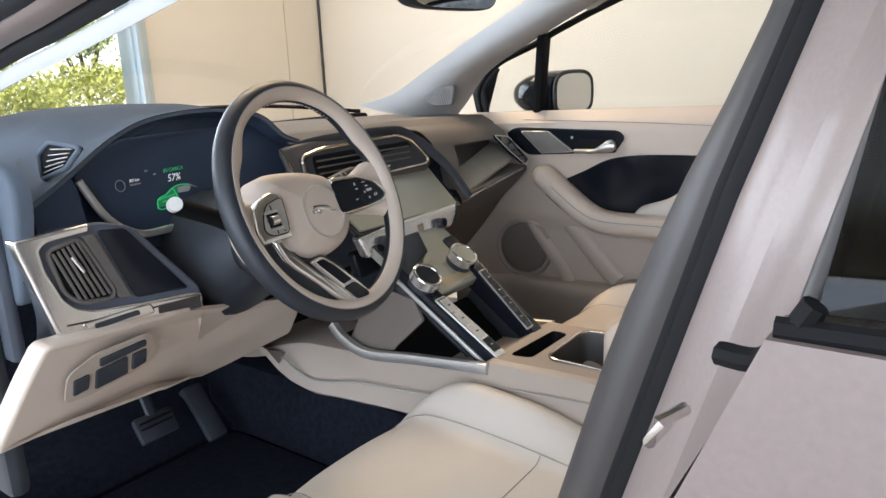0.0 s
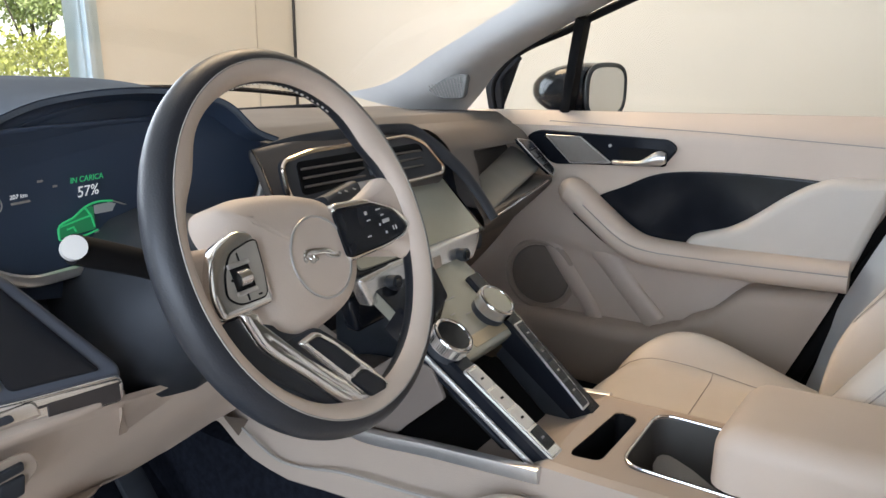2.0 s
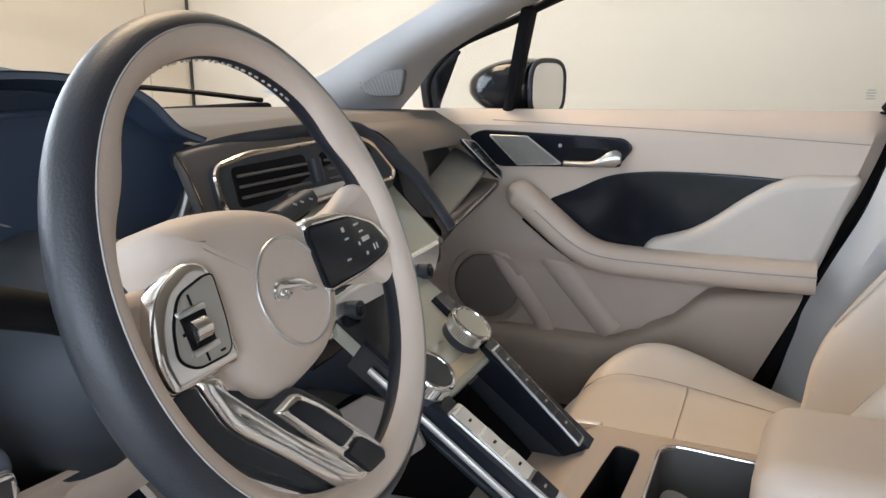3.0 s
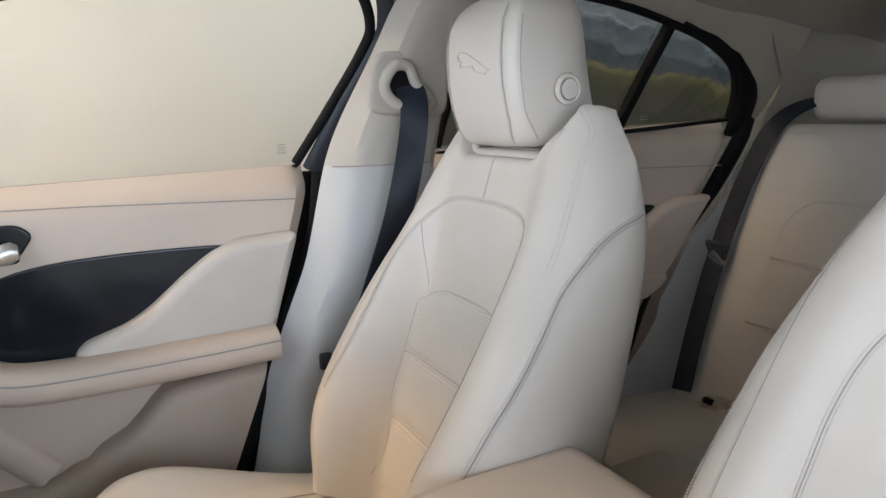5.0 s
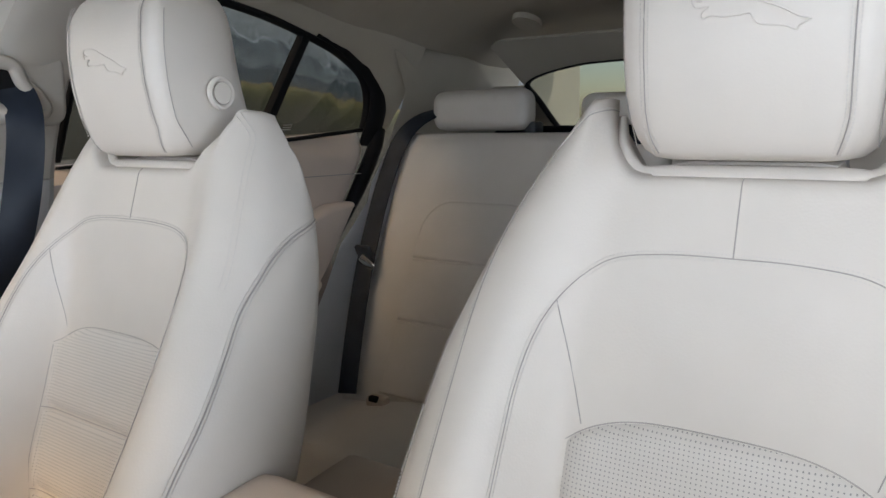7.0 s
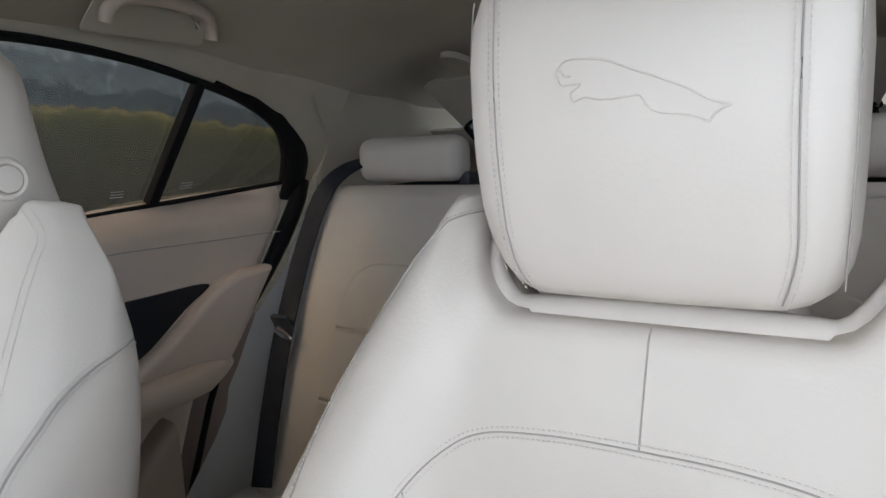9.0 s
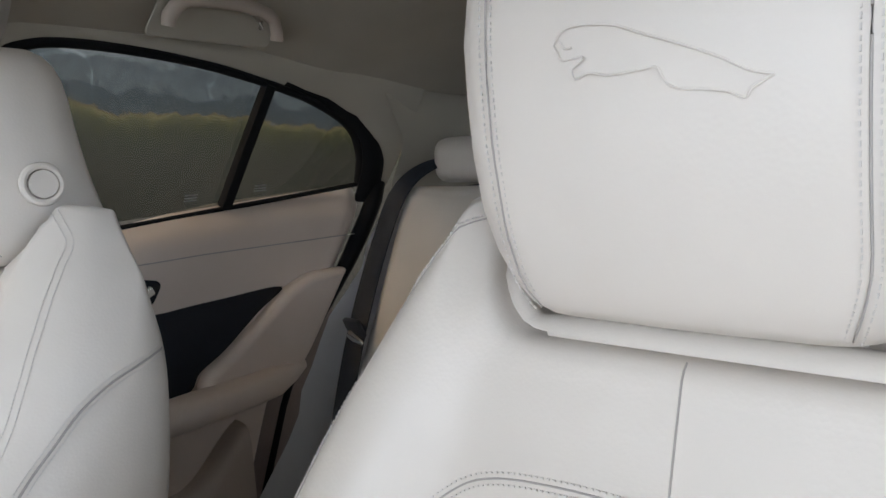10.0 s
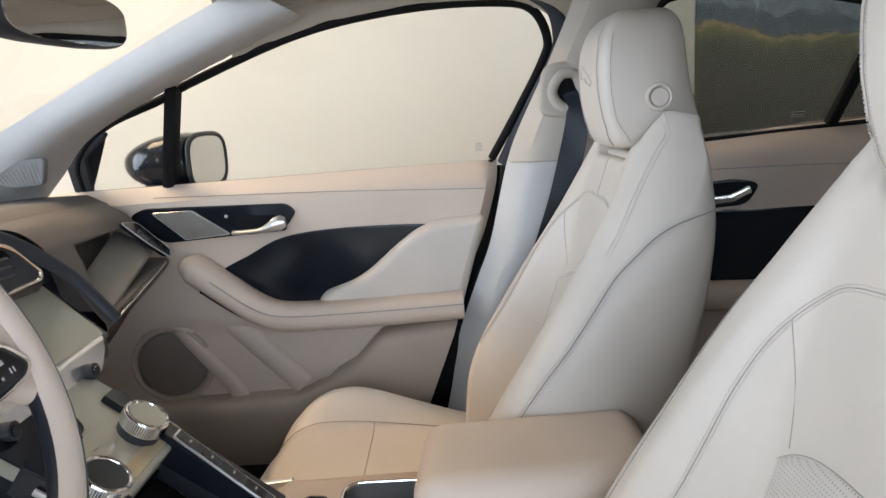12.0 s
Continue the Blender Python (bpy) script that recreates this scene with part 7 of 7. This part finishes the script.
bm = loft(secs, closed=False, caps=False)
bm.normal_update()
mid = [f for f in bm.faces if -0.125 > f.calc_center_median().y > -0.425 and abs(f.calc_center_median().x) < 0.09 and f.normal.z ** 2 > 0.8]
deck_y = [v.co.y for f in mid for v in f.verts]
bmesh.ops.delete(bm, geom=mid, context="FACES")
part("console_body", bm, CONSOLE, cc, "cream moulded console sides")
DECK0, DECK1 = max(deck_y), min(deck_y)
SLOT = rounded([(-0.078, -0.136), (0.065, -0.148), (0.060, -0.180), (-0.072, -0.176)], 0.012)
BIN = rounded([(-0.070, -0.200), (0.085, -0.200), (0.085, -0.40), (-0.070, -0.40)], 0.028)


def deck_z(y):
    return lerp_table([(-a, b) for a, b in CON_TOP], -y)


def holed_plate(outer, holes):
    bm = bmesh.new()
    edges = []
    for ring in [outer] + holes:
        vs = [bm.verts.new((p[0], p[1], deck_z(p[1]))) for p in ring]
        edges += [bm.edges.new((vs[k - 1], vs[k])) for k in range(len(vs))]
    bmesh.ops.triangle_fill(bm, use_beauty=True, edges=edges)
    return bm


def well(name, ring, depth, material, label):
    """Walls and floor of an opening in the deck."""
    mid_p = sum((p for p in ring), Vector((0, 0))) / len(ring)
    secs = [[Vector((*(mid_p + (p - mid_p) * k), deck_z(p.y) - d)) for p in ring] for k, d in ((1.012, -0.001), (1.0, 0.004), (0.97, depth * 0.8), (0.90, depth), (0.05, depth))]
    return part(name, loft(secs, caps=False), material, cc, label)


hw = 0.105
edge = [(hw, DECK0), (-hw, DECK0)] + [(-hw, DECK0 + (DECK1 - DECK0) * k / 9) for k in range(1, 10)] + [(hw, DECK1 + (DECK0 - DECK1) * k / 9) for k in range(9)]
part("console_deck", holed_plate(edge, [SLOT, BIN]), CONSOLE, cc)
well("front_slot", SLOT, 0.07, RUBBER, "narrow black slot")
well("bin_well", BIN, 0.085, GREYTRAY, "grey rubber-lined bin")
part("bin_floor_mat", pad([(p.x * 0.8, -0.3 + (p.y + 0.3) * 0.8) for p in BIN], lambda u, v, w: Vector((u, v, 0.606 + w)), 0.003, 0.001, 1), RUBBER, cc)
part("body_lip", tube(spline([(-0.166, 0.371, 0.606), (-0.164, 0.320, 0.580), (-0.162, 0.286, 0.572), (-0.160, 0.236, 0.578), (-0.158, 0.172, 0.592), (-0.155, 0.057, 0.601), (-0.152, -0.043, 0.611), (-0.150, -0.25, 0.620)], 6), 0.0022, n=8), GROOVE, cc)
for sx in (-1, 1):
    part("side_strip", tube(spline([(sx * 0.128, 0.250, 0.690), (sx * 0.128, 0.220, 0.664), (sx * 0.127, 0.16, 0.644), (sx * 0.125, 0.04, 0.657), (sx * 0.123, -0.118, 0.672)], 6), 0.008, 0.011, n=8, power=0.6), SATIN, cc, "brushed silver side strip")
part("body_joint", tube([(-0.1345, -0.10, 0.645), (-0.1345, -0.25, 0.655), (-0.1345, -0.45, 0.668)], 0.0013, n=6), GROOVE, cc)
part("storage_cheek", pad(rounded([(0.228, 0.645), (0.186, 0.716), (0.105, 0.776), (0.050, 0.768), (0.029, 0.729), (0.094, 0.669), (0.110, 0.652)], 0.006), lambda u, v, w: Vector((-0.106 - w, u, v)), 0.006, 0.002, 2), CHEEK, cc, "brown-grey cheek beside the storage opening")
part("storage_floor", pad(rounded([(-0.105, 0.26), (0.105, 0.26), (0.105, -0.09), (-0.105, -0.09)], 0.02), lambda u, v, w: Vector((u, v, 0.648 + w)), 0.006, 0.002, 2), RUBBER, cc, "black storage tray")


PALE_BUTTON = mat("pale_button", (0.66, 0.64, 0.61), 0.25, metal=0.4, noise_scale=60, vary=0.04)


def slope(u, v, w):
    """The sloping upper deck: v metres back along y from 0.13."""
    y = 0.130 - v
    z = 0.848 - 0.69 * v
    return Vector((u, y, z)) + Vector((0, -0.568, 0.823)) * w


deck = pad([(p.x, p.y) for p in rounded([(-0.112, -0.03), (0.112, -0.03), (0.108, 0.112), (-0.108, 0.112)], 0.012)], lambda u, v, w: slope(u, v, w - 0.018), 0.018, 0.004, 3)
# pale grey stands for what the glass reflects
part("climate_screen", deck, SCREEN_REFLECT, cc, "climate display glass with a painted grey reflection")
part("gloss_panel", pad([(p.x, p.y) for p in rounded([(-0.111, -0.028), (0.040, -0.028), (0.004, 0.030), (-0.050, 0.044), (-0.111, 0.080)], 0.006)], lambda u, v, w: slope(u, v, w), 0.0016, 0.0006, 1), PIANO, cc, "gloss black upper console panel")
# warm reflection on the glass, painted as a thin patch
part("screen_reflection", pad([(p.x, p.y) for p in rounded([(-0.035, 0.088), (0.060, 0.088), (0.060, 0.104), (-0.035, 0.104)], 0.003)], lambda u, v, w: slope(u, v, w), 0.0008, 0.0003, 1), mat("warm_painted_reflection", (0.42, 0.34, 0.22), 0.3, noise_scale=20, vary=0.08), cc)
for u, v, a in ((0.0, 0.034, 0.03), (-0.02, 0.054, 0.012), (0.01, 0.062, 0.012)):
    part("display_mark", box((a, 0.0016, 0.0006), slope(u, v, 0.0006), turn=Matrix.Rotation(radians(34.6), 4, "X")), PRINT_GREY, cc)
for sx in (-1, 1):
    # buttress rails
    secs = []
    for i in range(22):
        f = i / 21
        v = 0.02 + 0.235 * f
        hw = 0.018
        x = sx * (0.093 - 0.006 * f) if sx < 0 else 0.086 - 0.032 * f
        z_under = 0.022 + 0.012 * (1 - f)
        secs.append([slope(x - hw, v, -z_under), slope(x - hw, v, 0.004), slope(x - hw + 0.004, v, 0.008), slope(x + hw - 0.004, v, 0.008), slope(x + hw, v, 0.004), slope(x + hw, v, -z_under)])
    rail_ = part("buttress", loft(secs), PIANO, cc, "gloss black sloping rail")
    part("rail_strip", tube([slope(*((sx * 0.114, 0.04) if sx < 0 else (0.102, 0.04)), -0.014), slope(*((sx * 0.108, 0.25) if sx < 0 else (0.072, 0.25)), -0.014)], 0.003, 0.005, n=8), SATIN, rail_, "thin silver rail edge")
    kp = rounded([(0.061, 0.106), (0.086, 0.106), (0.052, 0.236), (0.028, 0.236)], 0.004) if sx > 0 else rounded([(sx * 0.077, 0.120), (sx * 0.107, 0.120), (sx * 0.101, 0.250), (sx * 0.071, 0.250)], 0.005)
    part("button_strip", pad([(p.x, p.y) for p in kp], lambda u, v, w: slope(u, v, 0.008 + w), 0.003, 0.001, 2), SATIN, rail_, "silver-framed drive buttons")
    ipts = offset_ring([Vector((p.x, p.y)) for p in kp], 0.0025)
    part("button_face", pad([(p.x, p.y) for p in ipts], lambda u, v, w: slope(u, v, 0.0095 + w), 0.0022, 0.0006, 1), CHROME if sx < 0 else DARKPLASTIC, rail_)
    for i in range(4):
        a, b = 0.126 + 0.029 * i, 0.126 + 0.029 * i + 0.026
        xx = sx * (0.0905 - 0.0055 * i / 3)
        if sx > 0:
            a, b = a - 0.014, b - 0.014
            xx = 0.0735 - 0.26 * ((a + b) / 2 - 0.106)
        q = rounded([(xx - 0.0115, a), (xx + 0.0125, a), (xx + 0.0118, b), (xx - 0.0122, b)] if sx < 0 else [(xx - 0.0062, a), (xx + 0.0128, a), (xx + 0.0062, b), (xx - 0.0128, b)], 0.002)
        part("button", pad([(p.x, p.y) for p in q], lambda u, v, w: slope(u, v, 0.0112 + w), 0.0008, 0.0003, 1), PIANO if (i == 3 or sx > 0) else PALE_BUTTON, rail_)
        bm = box((0.006, 0.003, 0.0006), slope(xx, (a + b) / 2, 0.0124), turn=Matrix.Rotation(radians(34.6), 4, "X"))
        part("button_mark", bm, PRINT_GREY if sx > 0 or i == 3 else RUBBER, rail_)
    # rotary dial
    c = slope(-0.092, 0.085, 0.0) if sx < 0 else slope(0.047, 0.073, 0.0)
    ax = Vector((0, -0.568, 0.823))
    dial = part("rotary_dial", tube([c, c + ax * 0.026], 0.0275, n=36, up=(1, 0, 0)), DARKPLASTIC, cc, "knurled silver rotary dial")
    part("dial_skirt", tube([c + ax * 0.012, c + ax * 0.029], 0.0292, n=48, up=(1, 0, 0)), SATIN, dial)
    uu, vv = Vector((1, 0, 0)), ax.cross(Vector((1, 0, 0)))
    bm = bmesh.new()
    for j in range(60):
        a = 2 * math.pi * j / 60
        d = uu * math.cos(a) + vv * math.sin(a)
        tube([c + ax * 0.0135 + d * 0.0292, c + ax * 0.0275 + d * 0.0292], 0.0009, n=4, up=tuple(d), bm=bm)
    part("dial_knurl", bm, CHROME, dial)
    part("dial_rim", tube([c + ax * 0.029 + (uu * math.cos(a) + vv * math.sin(a)) * 0.0265 for a in [2 * math.pi * j / 40 for j in range(40)]], 0.0028, n=8, up=tuple(ax), closed=True), CHROME, dial)
    # right face carries its reflection as grey colour
    part("dial_face", tube([c + ax * 0.027, c + ax * 0.0298], 0.0245, n=36, up=(1, 0, 0)), SCREEN_REFLECT if sx > 0 else PIANO, dial, "dial face, the right one in painted reflection grey")
part("tray", pad([(p.x, p.y) for p in rounded([(-0.076, 0.112), (0.064, 0.112), (0.036, 0.262), (-0.072, 0.262)], 0.008)], lambda u, v, w: slope(u, v, w - 0.06), 0.006, 0.002, 2), RUBBER, cc, "black phone tray")
for xa, xb in ((-0.076, -0.072), (0.066, 0.037)):
    part("tray_wall", thicken(strip_between([slope(xa, 0.112, -0.056), slope(xb, 0.262, -0.056)], [slope(xa, 0.112, 0.004), slope(xb, 0.262, 0.004)], 2), 0.003), DARKPLASTIC, cc)
part("tray_end", box((0.108, 0.012, 0.03), slope(-0.016, 0.255, -0.02), 0.004, turn=Matrix.Rotation(radians(34.6), 4, "X")), SCREEN_REFLECT, cc)
# rear deck with slot, bin and lid
part("bin_rim", tube([Vector((p.x, p.y, 0.691)) for p in BIN], 0.0022, 0.002, n=8, closed=True), CHROME, cc, "bright bin rim")
LID = rounded([(-0.080, -0.300), (0.098, -0.312), (0.098, -0.595), (-0.080, -0.595)], 0.035)
part("armrest_lid", pad([(p.x, p.y) for p in LID], lambda u, v, w: Vector((u, v, 0.700 + w + 0.05 * min(0.2, -0.30 - v) * (w > 0.02))), 0.073, 0.030, 7), LEATHER_WARM, cc, "cream leather armrest lid")

# ---- interior mirror ----
rv = thing("interior_mirror", "black framed rear-view mirror at the windscreen", "car mirror", (0.165, 0.135, 1.335))
q = [(0.135 * math.copysign(abs(math.cos(a)) ** 0.5, math.cos(a)), 0.038 * math.copysign(abs(math.sin(a)) ** 0.6, math.sin(a))) for a in [2 * math.pi * j / 36 for j in range(36)]]
mlay = lambda u, v, w: Vector((u, 0.02 - w - 0.12 * u, v - 0.08 * w))
part("mirror_shell", pad(q, mlay, 0.035, 0.010, 4), DARKPLASTIC, rv)
part("mirror_pane", pad([(u * 0.93, v * 0.88) for u, v in q], lambda u, v, w: mlay(u, v, w + 0.0345), 0.002, 0.0005, 1), MIRROR, rv)
part("mirror_arm", tube([(0, 0.03, 0.0), (-0.03, 0.07, 0.04), (-0.05, 0.10, 0.055)], 0.012, n=8), DARKPLASTIC, rv)
